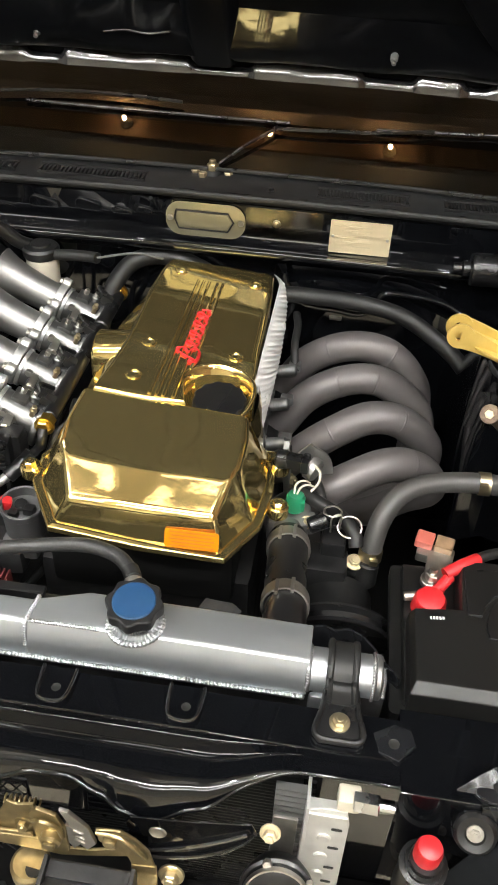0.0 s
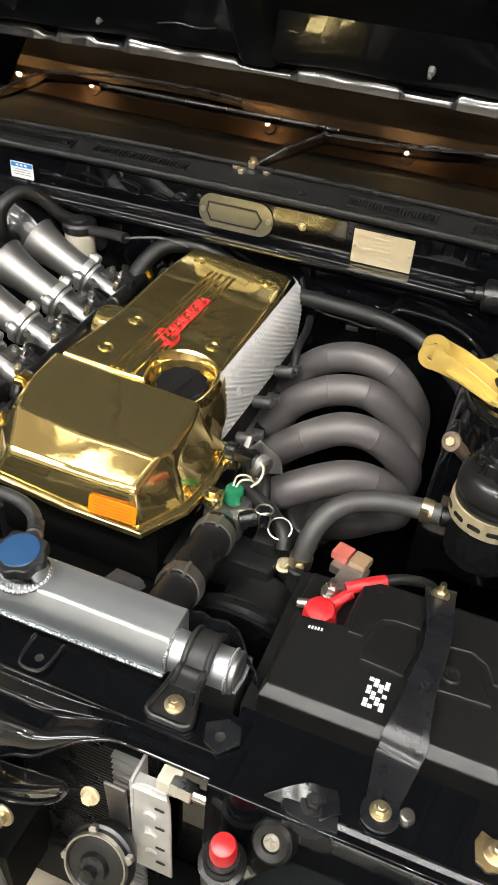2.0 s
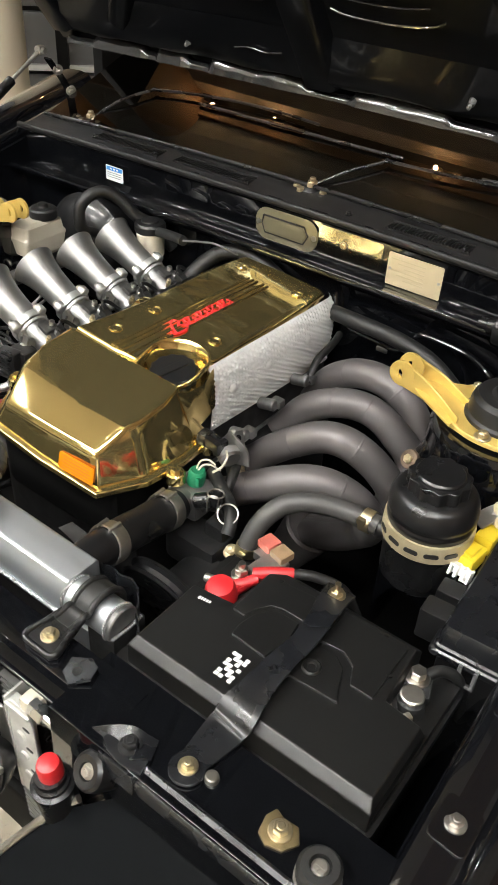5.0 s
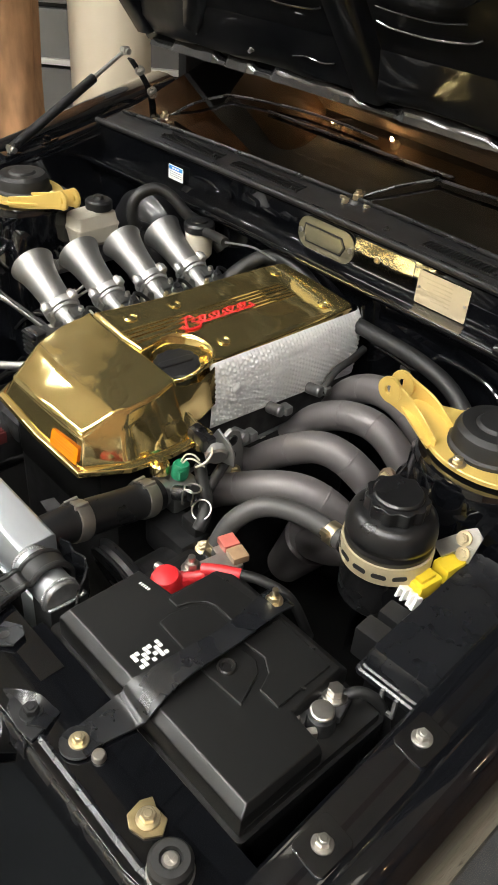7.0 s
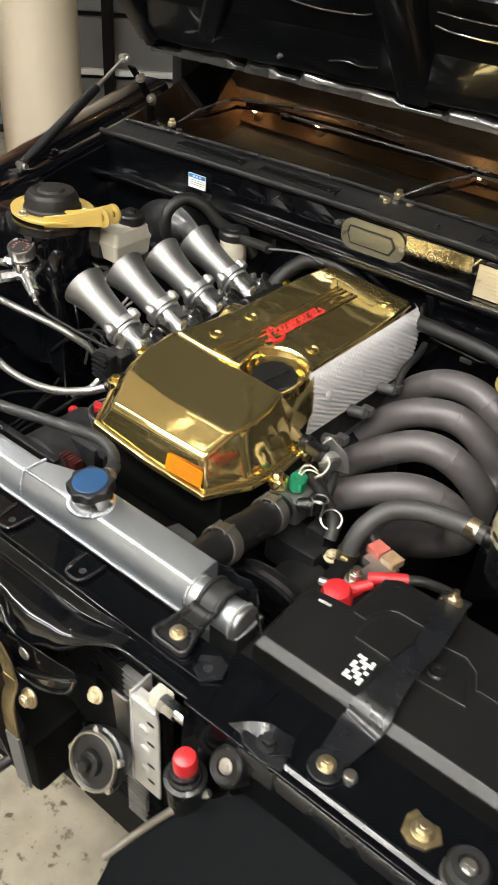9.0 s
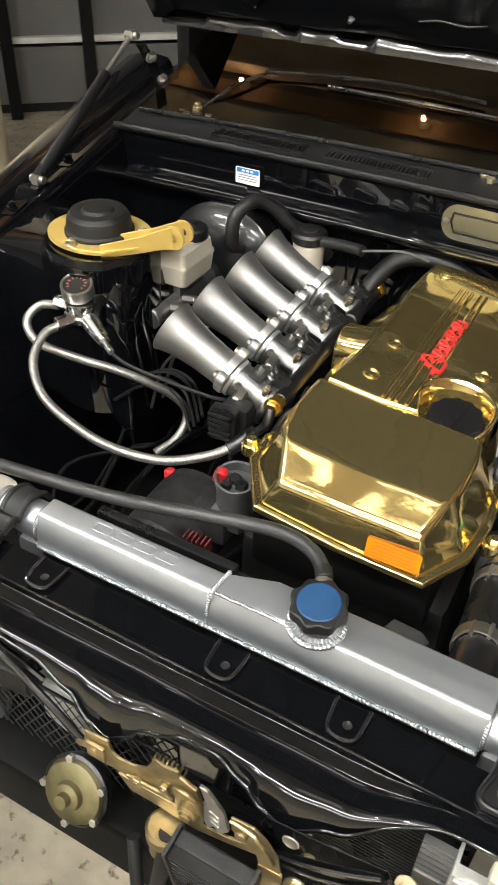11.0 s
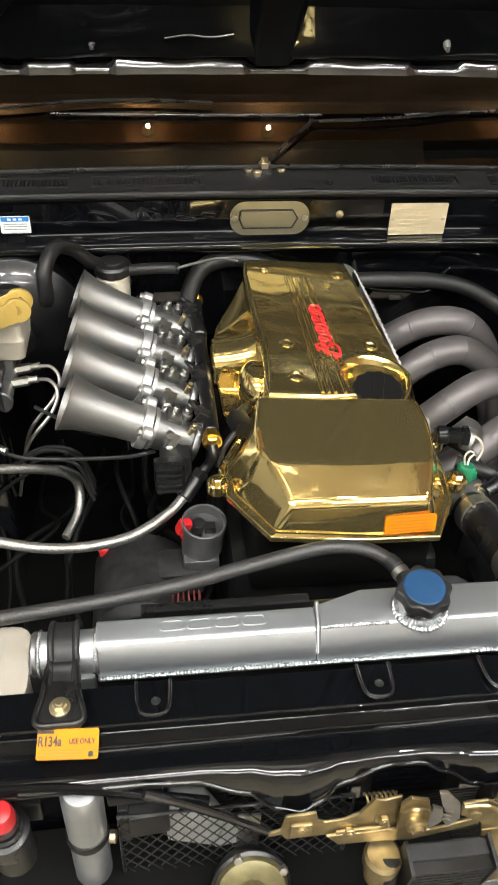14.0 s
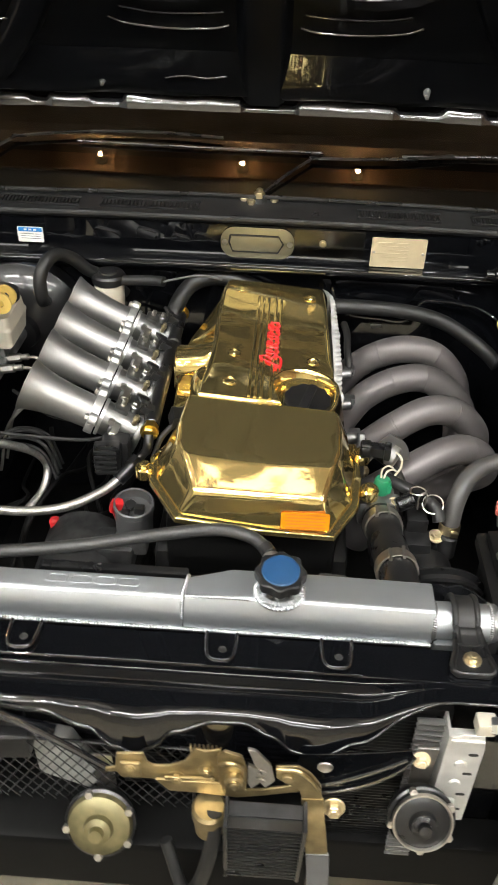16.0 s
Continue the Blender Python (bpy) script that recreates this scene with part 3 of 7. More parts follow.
RIBS = [([(hx(0), 0.03), (hx(0), 0.3), (hx(0), 0.82)], 0.040, 0.024),
        ([(hx(-0.93), 0.04), (hx(-0.94), 0.4), (hx(-0.90), 0.85)], 0.036, 0.024),
        ([(hx(0.93), 0.04), (hx(0.94), 0.4), (hx(0.90), 0.85)], 0.036, 0.024),
        ([(hx(-0.06), 0.245), (hx(-0.13), 0.232), (hx(-0.24), 0.228), (hx(-0.34), 0.245), (hx(-0.42), 0.30)], 0.014, 0.016),
        ([(hx(0.06), 0.245), (hx(0.13), 0.232), (hx(0.24), 0.228), (hx(0.34), 0.245), (hx(0.42), 0.30)], 0.014, 0.016),
        ([(hx(0.66), 0.07), (hx(0.50), 0.22), (hx(0.34), 0.48), (hx(0.22), 0.82)], 0.026, 0.018),
        ([(hx(-0.66), 0.07), (hx(-0.50), 0.22), (hx(-0.34), 0.48), (hx(-0.22), 0.82)], 0.026, 0.018),
        ([(hx(0.52), 0.25), (hx(0.70), 0.215), (hx(0.90), 0.22)], 0.014, 0.015),
        ([(hx(-0.52), 0.25), (hx(-0.70), 0.215), (hx(-0.90), 0.22)], 0.014, 0.015),
        ([(hx(-0.90), 0.84), (hx(0), 0.86), (hx(0.90), 0.84)], 0.03, 0.022)]
for pts, w, h in RIBS:
    part("rib", hood_rib(pts, w, h), HOOD, hood, sharp=50)
# fine pressed lips that edge the hollows
for sg in (-1, 1):
    for r, d, lips in ((0.0019, 0.005, ((0.08, 0.172), (0.12, 0.165), (0.22, 0.163), (0.31, 0.170), (0.35, 0.182))), (0.0016, 0.005, ((0.09, 0.196), (0.14, 0.192), (0.24, 0.191), (0.32, 0.200))), (0.0019, 0.005, ((0.52, 0.180), (0.64, 0.170), (0.80, 0.170), (0.88, 0.18))), (0.0018, 0.012, ((0.09, 0.078), (0.14, 0.072), (0.19, 0.076), (0.24, 0.070)))):
        part("pressed_lip", sweep([hood_point(hx(sg * a), b, d) for a, b in lips], r, 8, 6), EDGE, hood)


LX = [-0.96 + 1.92 * k / 60 for k in range(61)]
part("rolled_edge", sweep([hood_point(hx(u), 0.0, 0.004) + V((0, -0.004, 0.0)) for u in LX], 0.0055, 12, 1), BLACK, hood)


def flange_top(x):
    """Height of the rear channel: broad fields with dips at the jets and the middle rib."""
    h = 0.010 if abs(x - CX) < 0.52 else 0.004
    for x0, x1, k in ((-0.742, -0.592, 0.9), (-0.574, -0.492, 1.15), (-0.450, -0.243, 1.0), (-0.168, 0.004, 1.0), (0.066, 0.148, 1.15), (0.172, 0.312, 0.9)):
        e = min(1.0, max(0.0, min(x - x0, x1 - x) / 0.014))
        h = max(h, 0.010 + (0.020 * k + 0.003 * math.sin(x * 41 + 1) + 0.0018 * math.sin(x * 97)) * e * e * (3 - 2 * e))
    return h


rings = []
for k in range(241):
    x = hx(-0.94 + 1.88 * k / 240)
    top, base = flange_top(x), hood_point(x, 0.0, 0.0)
    y, z = 1.2100 + (base.y - HY) + 0.25 * (0.03 - top), 1.0885 + (base.z - HZ)
    prof, a, b = [(0.005, -0.004), (0.0, -0.003)], 0.0, -0.003
    for m in range(9):
        an = radians(8 + 54 * m / 8)
        a, b = a + math.sin(an) * (top + 0.003) / 7.4, b + math.cos(an) * (top + 0.003) / 7.4
        prof.append((a, b))
    prof.append((a + 0.012, b - 0.001))
    rings.append([(x, y + p, z + r) for p, r in prof])
part("rear_flange", loft(rings, closed=False), EDGE, hood, sharp=75)
part("inner_channel", loft([[hood_point(hx(u), 0.024, 0.004), hood_point(hx(u), 0.036, 0.014 + 0.003 * math.sin(u * 23)), hood_point(hx(u), 0.048 + 0.005 * math.sin(u * 15), 0.018 + 0.005 * math.sin(u * 9 + 1)), hood_point(hx(u), 0.080, 0.012 + 0.005 * math.sin(u * 12)), hood_point(hx(u), 0.12, 0.003)] for u in LX], closed=False), HOOD, hood, sharp=80)

# the rest of the body: sides, roof, tail and front bumper
def body_ring(y, w, z0, z1, r):
    return [(CX + sx * (w - ins), y, z) for sx, zs in ((1, ((z0, 0.05), (z0 + 0.08, 0.0), (z1 - r, 0.0), (z1 - r * 0.3, r * 0.3), (z1, r))), (-1, ((z1, r), (z1 - r * 0.3, r * 0.3), (z1 - r, 0.0), (z0 + 0.08, 0.0), (z0, 0.05)))) for z, ins in zs]


part("body_side", loft([body_ring(y, w, z0, z1, 0.06) for y, w, z0, z1 in ((1.375, 0.80, 0.24, 0.93), (1.70, 0.815, 0.22, 0.94), (2.40, 0.82, 0.22, 0.95), (3.10, 0.815, 0.30, 0.95), (3.75, 0.79, 0.34, 0.93), (4.05, 0.74, 0.38, 0.88), (4.12, 0.70, 0.42, 0.80))]), BLACK, car, sharp=50)
part("roof", loft([[(CX + u * w, y, z - 0.03 * u * u) for u in (-1, -0.6, 0, 0.6, 1)] for y, w, z in ((1.90, 0.545, 1.262), (2.10, 0.56, 1.29), (2.60, 0.56, 1.30), (3.00, 0.54, 1.275), (3.10, 0.53, 1.25))], closed=False), BLACK, car, sharp=50)
part("rear_window", loft([[(CX + u * w, y, z - 0.02 * u * u) for u in (-1, -0.5, 0, 0.5, 1)] for y, w, z in ((3.10, 0.53, 1.248), (3.35, 0.58, 1.10), (3.60, 0.62, 0.96))], closed=False), CABIN, car, sharp=50)
for sg in (-1, 1):
    part("side_window", loft([[(CX + sg * 0.625, y, z0) for y, z0 in ((1.45, 0.945), (1.9, 0.955), (2.6, 0.96), (3.5, 0.955))], [(CX + sg * 0.548, y, z0) for y, z0 in ((1.93, 1.235), (2.15, 1.262), (2.6, 1.272), (3.08, 1.228))]], closed=False), CABIN, car, sharp=50)
    part("sill", box((CX + sg * 0.70, 1.32, 0.30), (0.16, 0.12, 0.16), 0.02), BLACK, car)

# bright pressed edges of the firewall
part("edge_bead", sweep([(x, 1.1462 + bow(x)[0], 0.9265 + bow(x)[1]) for x in xs], 0.0024, 8, 2), BLACK, car)

# tyres under the car
for sx in (-1, 1):
    for y in (0.86, 3.25):
        c = V((CX + sx * 0.70, y, 0.295))
        wh = part("wheel", lathe([(0.20, -0.09), (0.27, -0.095), (0.29, -0.08), (0.295, -0.03), (0.295, 0.03), (0.29, 0.08), (0.27, 0.095), (0.20, 0.09)], c, (1, 0, 0), 40, True), RUBBER, car)
        part("rim", lathe([(0.0, 0.03 * sx), (0.05, 0.035 * sx), (0.18, 0.02 * sx), (0.205, 0.08 * sx), (0.205, -0.08 * sx), (0.0, -0.08 * sx)], c, (1, 0, 0), 32), ALU, wh)

# ---- front panel over the radiator ----
fx = [-0.66 + 0.82 * i / 120 for i in range(121)]


LOW = ((-0.66, 0.742), (-0.43, 0.745), (-0.384, 0.743), (-0.336, 0.729), (-0.309, 0.711), (-0.287, 0.705), (-0.270, 0.714), (-0.252, 0.730), (-0.208, 0.7425), (-0.181, 0.743), (-0.153, 0.732), (-0.130, 0.718), (-0.108, 0.713), (-0.066, 0.731), (-0.025, 0.743), (0.05, 0.744), (0.26, 0.744))


def front_edge(x):
    """Height of the panel's lower edge along its length."""
    for (a, za), (b, zb) in zip(LOW, LOW[1:]):
        if a <= x <= b:
            u = (x - a) / (b - a)
            u = u * u * (3 - 2 * u)
            return za + (zb - za) * u
    return LOW[-1][1]


rings = []
for x in fx:
    e = front_edge(x)
    ye = 0.311 + (e - 0.70) * 0.45
    prof = [(0.412, 0.735), (0.4125, 0.769), (0.411, 0.7715), (0.374, 0.7695), (0.3728, 0.7685), (0.3724, 0.7605), (0.3716, 0.7597), (0.3610, 0.7585), (0.3600, 0.7575), (0.3596, 0.7515), (0.3588, 0.7505)]
    for f in (0.1, 0.2, 0.3, 0.4, 0.5, 0.6, 0.7, 0.78, 0.84, 0.89, 0.93, 0.96, 0.98, 1.0):
        prof.append((0.3588 + (ye - 0.3588) * f, 0.7505 + (e - 0.7505) * (0.06 * f + 0.94 * f ** 9)))
    prof += [(ye - 0.0028 * math.sin(radians(a)), e - 0.0028 * (1 - math.cos(radians(a)))) for a in (30, 60, 90, 120, 150)] + [(ye + 0.002, e - 0.0058), (ye + 0.009, e - 0.0060)]
    s = min(1.0, max(0.0, (x + 0.07) / 0.09))
    s = s * s * (3 - 2 * s)
    ring = []
    for y, z in prof:
        if y < 0.3735:
            y2 = 0.3415 + (y - 0.311) * 0.5
            z2 = min(0.7690, 0.7690 - 0.5 * max(0.0, 0.7445 - z)) - (0.0008 if y < 0.3588 else 0.0) * min(1.0, (0.3588 - y) / 0.02)
            y, z = y + (y2 - y) * s, z + (z2 - z) * s
        ring.append((x, y, z))
    rings.append(ring)
bm = loft(rings, closed=False)
bmesh.ops.solidify(bm, geom=bm.faces[:] + bm.edges[:] + bm.verts[:], thickness=0.0012)
front = part("front_panel", bm, BAY, car, "glossy black pressed front panel", sharp=40)
part("edge_bead", sweep([(x, 0.3600, 0.7585) for x in fx if x < -0.08], 0.0010, 8, 1), BAY, front)
part("edge_bead", sweep([(x, 0.3735, 0.7700) for x in fx if x < -0.06], 0.0011, 8, 1), BAY, front)
# black sheet added behind the latch to keep the recess dark
part("dark_backing", box((-0.20, 0.342, 0.700), (0.235, 0.004, 0.075), 0.001), BAY, car)
part("support_wall", box((-0.25, 0.412, 0.585), (0.76, 0.006, 0.29), 0.001), BAY, car)
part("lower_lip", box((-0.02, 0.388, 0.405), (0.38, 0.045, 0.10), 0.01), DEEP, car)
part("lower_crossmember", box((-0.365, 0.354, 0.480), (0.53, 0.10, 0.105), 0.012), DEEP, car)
for tx in (-0.4145, -0.2095, -0.091):
    u = [(-0.0165, 0.412), (-0.0160, 0.400), (-0.0145, 0.386), (-0.0100, 0.3785), (0.0, 0.3765), (0.0100, 0.3785), (0.0145, 0.386), (0.0160, 0.400), (0.0165, 0.412)]
    tab = part("tab", prism([(tx + a, b) for a, b in u], 0.7725, 0.7745, 0.0006, 2), BAY, front)
    part("tab_rim", sweep([(tx + a * 0.94, b, 0.7752) for a, b in u], 0.0019, 10, 5), EDGE, tab)
    part("tab_hole", lathe([(0.0, 0.0), (0.0032, 0.0), (0.0040, 0.0004), (0.0044, -0.0004)], (tx + 0.002, 0.391, 0.7747), n=18), INK, tab)
# rail under the battery, running to the wing
rings = []
for i in range(12):
    x = 0.10 + 0.34 * i / 11
    y0 = 0.345 + 0.02 * max(0, (x - 0.36) / 0.08)
    rings.append([(x, 0.425, 0.735), (x, 0.4245, 0.7692), (x, 0.4238, 0.7698), (x, y0 + 0.0015, 0.7705), (x, y0 + 0.0005, 0.7700), (x, y0, 0.767), (x, y0 - 0.002, 0.70), (x, y0 - 0.004, 0.62)])
bm = loft(rings, closed=False)
bmesh.ops.solidify(bm, geom=bm.faces[:] + bm.edges[:] + bm.verts[:], thickness=0.0015)
part("front_rail", bm, BAY, car, sharp=30)
rings = []
for i in range(12):
    x = 0.205 + 0.235 * i / 11
    y0 = 0.343 + 0.02 * max(0, (x - 0.36) / 0.08)
    rings.append([(x, y0 + 0.016, 0.7712), (x, y0 + 0.013, 0.7725), (x, y0 + 0.002, 0.7665), (x, y0 - 0.0005, 0.7635), (x, y0 - 0.001, 0.750)])
bm = loft(rings, closed=False)
bmesh.ops.solidify(bm, geom=bm.faces[:] + bm.edges[:] + bm.verts[:], thickness=0.0012)
part("rail_lip", bm, STRAPM, car, sharp=40)

# ---- radiator ----
rad = thing("radiator", (CX, 0.46, 0.40), "aluminium radiator with a welded polished top tank", "radiator")


def tank_ring(x, back, top):
    return [(x, 0.4385, 0.748), (x, 0.4380, 0.762), (x, 0.4410, 0.774), (x, 0.4475, top - 0.002), (x, 0.452, top), (x, back - 0.004, top), (x, back, top - 0.004), (x, back, 0.745)]


part("top_tank", loft([tank_ring(-0.467, 0.477, 0.787), tank_ring(-0.40, 0.477, 0.787), tank_ring(-0.256, 0.477, 0.787)], 0.0008, 1), ALU, rad, sharp=28)
part("filler_tank", loft([tank_ring(-0.255, 0.478, 0.787), tank_ring(-0.205, 0.492, 0.790), tank_ring(-0.10, 0.492, 0.790), tank_ring(0.015, 0.492, 0.788)], 0.0008, 1), ALU, rad, sharp=28)


def bead(pts, r, pitch=0.0026):
    line = spline(pts, 160)
    acc, out, last = 0, [], None
    for p in line:
        if last is None or (p - last).length >= pitch:
            b = bmesh.new()
            bmesh.ops.create_icosphere(b, subdivisions=1, radius=r)
            bmesh.ops.translate(b, vec=p, verts=b.verts)
            out.append(b)
            last = p
    return join(*out)


tagged(part("weld_bead", bead([(-0.465, 0.4365, 0.7475), (-0.2, 0.4365, 0.7475), (0.013, 0.4365, 0.7475)], 0.0030), WELD, rad), kind="stuff")
tagged(part("weld_bead", bead([(-0.2555, 0.439, 0.762), (-0.2555, 0.446, 0.785), (-0.254, 0.46, 0.7885), (-0.252, 0.477, 0.7885)], 0.0028), WELD, rad), kind="stuff")
tagged(part("weld_bead", bead([(-0.254, 0.449, 0.7865), (-0.20, 0.4485, 0.788), (-0.185, 0.448, 0.788)], 0.0022), WELD, rad), kind="stuff")
# ends of the tank and their rubber mounts
for s, x0, x1 in ((-1, -0.465, -0.525), (1, 0.013, 0.080)):
    part("tank_end", rod((x0, 0.458, 0.764), (x1, 0.458, 0.764), 0.0205, n=36, bev=0.003), ALU, rad)
    part("end_plate", rod((x1 - s * 0.004, 0.458, 0.764), (x1 + s * 0.003, 0.458, 0.764), 0.0212, n=36, bev=0.0015), CAST, rad)
    part("end_box", box((x1 - s * 0.012, 0.462, 0.722), (0.038, 0.046, 0.075), 0.003), GRIME, rad)
    tagged(part("weld_bead", bead([(x1 + s * 0.005, 0.440, 0.7600), (x1 + s * 0.007, 0.460, 0.7605), (x1 + s * 0.005, 0.482, 0.7600)], 0.0024, 0.003), CAST, rad), kind="stuff")
    tagged(part("weld_bead", bead([(x1 - s * 0.005, 0.458 + 0.0208 * math.cos(a), 0.764 + 0.0208 * math.sin(a)) for a in [radians(40 * k) for k in range(10)]], 0.0022), CAST, rad), kind="stuff")
    tagged(part("weld_bead", bead([(x0 + s * 0.002, 0.458 + 0.020 * math.cos(a), 0.764 + 0.020 * math.sin(a)) for a in [radians(40 * k) for k in range(10)]], 0.003), CAST, rad), kind="stuff")
# core and side tanks, seen in the gaps
part("core", box((CX - 0.01, 0.462, 0.57), (0.50, 0.034, 0.35), 0.003), DARK, rad)
part("side_tank", box((-0.487, 0.462, 0.57), (0.035, 0.045, 0.35), 0.006), ALU, rad)
part("side_tank", box((0.035, 0.462, 0.57), (0.035, 0.045, 0.35), 0.006), ALU, rad)
# filler neck and cap
neck = part("filler_neck", lathe([(0.022, 0.0), (0.026, 0.004), (0.0225, 0.010), (0.0225, 0.020), (0.0, 0.020)], (-0.152, 0.463, 0.787), (0, -0.1, 1), 36), ALUP, rad)
tagged(part("weld_bead", bead([(-0.152 + 0.026 * math.cos(a), 0.461 + 0.026 * math.sin(a), 0.790) for a in [radians(20 * k) for k in range(19)]], 0.0032, 0.004), WELD, neck), kind="stuff")


def lobed(r, depth, lobes, n=72):
    return [(r + depth * math.cos(lobes * 2 * math.pi * i / n) * 0.5, 2 * math.pi * i / n) for i in range(n)]


def lobed_cap(c, r, depth, lobes, z0, z1, m):
    o = [(rr * math.cos(a), rr * math.sin(a)) for rr, a in lobed(r, depth, lobes)]
    return prism(o, z0, z1, 0.0035, 3, Matrix.Translation(c) @ m)


CAPM = turn_to((0, -0.1, 1))
cap = part("radiator_cap", lobed_cap((-0.152, 0.463, 0.807), 0.0262, 0.0034, 8, 0.0, 0.014, CAPM), PLASTIC, rad, "black plastic pressure cap with a blue disc")
part("cap_disc", lathe([(0.0, 0.0156), (0.0195, 0.0156), (0.0205, 0.0146), (0.0208, 0.0125)], (-0.152, 0.463, 0.807), (0, -0.1, 1), 32), BLUE, cap, "worn blue disc")


def outline_bar(w, h, t):
    o, i = rounded(w, h, h * 0.3, 4), rounded(w - 2 * t, h - 2 * t, h * 0.2, 4)
    bm = bmesh.new()
    a, b, c, d = ([bm.verts.new((x, y, z)) for x, y in ring] for ring, z in ((o, 0), (o, 0.0006), (i, 0.0006), (i, 0)))
    n = len(o)
    for p, q2 in ((a, b), (b, c), (c, d)):
        for k in range(n):
            bm.faces.new((p[k], p[(k + 1) % n], q2[(k + 1) % n], q2[k]))
    bmesh.ops.recalc_face_normals(bm, faces=bm.faces)
    return bm


for k in range(4):
    part("embossed_mark", moved(outline_bar(0.0235, 0.013, 0.0022), Matrix.Translation((-0.395 + 0.0265 * k, 0.464, 0.787))), ALU, rad)

# clamps that hold the radiator to the panel
def radiator_clamp(x, by, bz):
    t = thing("radiator_bracket", (x, by, bz), "black rubber-lined radiator mounting bracket with a plated bolt", "bracket", "radiator brackets")
    arc = [(0.412, 0.7790), (0.424, 0.7795), (0.431, 0.7815)] + [(0.458 + 0.0262 * math.cos(radians(a)), 0.764 + 0.0262 * math.sin(radians(a))) for a in (146, 125, 105, 85, 65, 45, 25, 5, -15)]
    part("strap", flat_strap([(x, y, z) for y, z in arc], 0.027, 0.0045, 0.0016), RUBBER, t)
    part("strap_edge", join(*[sweep([(x + dx, y, z + 0.0015) for y, z in arc], 0.0034, 10, 4) for dx in (-0.0115, 0.0115)]), RUBBER, t)
    part("foot", prism([(-0.017, -0.018), (0.017, -0.018), (0.023, -0.012), (0.022, -0.005), (0.015, 0.026), (-0.015, 0.026), (-0.022, -0.005), (-0.023, -0.012)], 0.0, 0.006, 0.002, 2, pose(x, by, bz - 0.006, 6, 0, 0)), SATIN, t)
    part("foot_rib", (sweep([(x - 0.013, 0.428, bz + 0.003), (x - 0.016, by + 0.010, bz + 0.0015), (x - 0.0208, by - 0.009, bz), (x - 0.016, by - 0.0162, bz - 0.001), (x, by - 0.0168, bz - 0.001), (x + 0.016, by - 0.0162, bz - 0.001), (x + 0.0208, by - 0.009, bz), (x + 0.016, by + 0.010, bz + 0.0015), (x + 0.013, 0.428, bz + 0.003)], 0.0030, 10, 5)), SATIN, t)
    bolt(t, (x, by, bz), (0, -0.05, 1), 0.0062, BRASS)
    return t


radiator_clamp(-0.496, 0.389, 0.780)
radiator_clamp(0.046, 0.396, 0.778)

# ---- engine under its gold cover ----
eng = thing("engine", (-0.19, 0.85, 0.20), "four-cylinder engine with a gold-chromed cam cover and timing cover", "engine")


def top_z(x, y):
    return 0.855 - 0.07 * (x + 0.231) - 0.025 * (y - 0.846)


NC, NR = (-0.1300, 0.777), 0.0418
left_edge = [(-0.270, 0.730), (-0.271, 0.76), (-0.267, 0.80), (-0.264, 0.85), (-0.266, 0.92), (-0.268, 0.99), (-0.266, 1.05), (-0.262, 1.088), (-0.254, 1.100)]
notch = [(NC[0] + NR * math.cos(radians(a)), NC[1] + NR * math.sin(radians(a))) for a in range(34, 181, 7)]
outline = left_edge + [(-0.18, 1.103), (-0.108, 1.101), (-0.098, 1.092), (-0.0945, 1.04), (-0.0925, 0.95), (-0.0905, 0.86), (-0.0890, 0.820), (-0.0888, 0.808)] + notch + [(-0.160, 0.735), (-0.20, 0.728)]
rings = []
for inset, drop in ((0.0, 0.07), (0.0, 0.0085), (0.0010, 0.0050), (0.0030, 0.0024), (0.0060, 0.0007), (0.0095, 0.0)):
    ring = []
    n = len(outline)
    for k, (x, y) in enumerate(outline):
        a, b = V(outline[k - 1]), V(outline[(k + 1) % n])
        d = (b - a).normalized()
        nx, ny = (d.y * 0.3, -d.x * 0.3) if (x, y) in notch or (x > -0.1 and y < 0.83) else (d.y, -d.x)
        ring.append((x - 0 + nx * inset, y + ny * inset, top_z(x, y) - drop))
    rings.append(ring)
cover = part("cam_cover", loft(rings, cap=(True, True)), GOLD, eng, "mirror-bright gold cam cover", sharp=50)
for x in (-0.204, -0.196, -0.188, -0.176, -0.168):
    y0 = 0.80 if x > -0.172 else 0.735
    pts = [(x, y0 + (1.035 - y0) * k / 6, top_z(x, y0 + (1.035 - y0) * k / 6) + 0.0004) for k in range(7)]
    part("rib", sweep(pts, 0.0022, 8, 1), GOLD, cover)
for x, y in ((-0.231, 0.846), (-0.231, 0.768), (-0.119, 0.845), (-0.234, 1.056), (-0.122, 1.051)):
    z = top_z(x, y)
    part("cover_bolt", join(lathe([(0.0100, -0.001), (0.0100, 0.0012), (0.0088, 0.0022), (0.0072, 0.0012), (0.0065, 0.0004), (0.0, 0.0004)], (x, y, z), n=28), hexrod((x, y, z), (x, y, z + 0.0009), 0.0042)), GOLD, cover)
EX, EY = -0.177, 0.823
# red emblem: a running stroke of loops along the cover
def emblem(points, r):
    return sweep([(EX + (x - EX) * 1.2, y, top_z(x, y) + 0.0016) for x, y in points], r, 8, 5)


part("emblem_stroke", emblem([(EX + 0.010, EY - 0.004), (EX - 0.010, EY + 0.010), (EX - 0.014, EY + 0.020), (EX - 0.006, EY + 0.022), (EX - 0.001, EY + 0.014), (EX + 0.003, EY + 0.024), (EX + 0.010, EY + 0.018), (EX + 0.011, EY + 0.004), (EX + 0.008, EY - 0.008), (EX + 0.002, EY - 0.006)], 0.0016), REDP, cover, "red enamel emblem stroke")
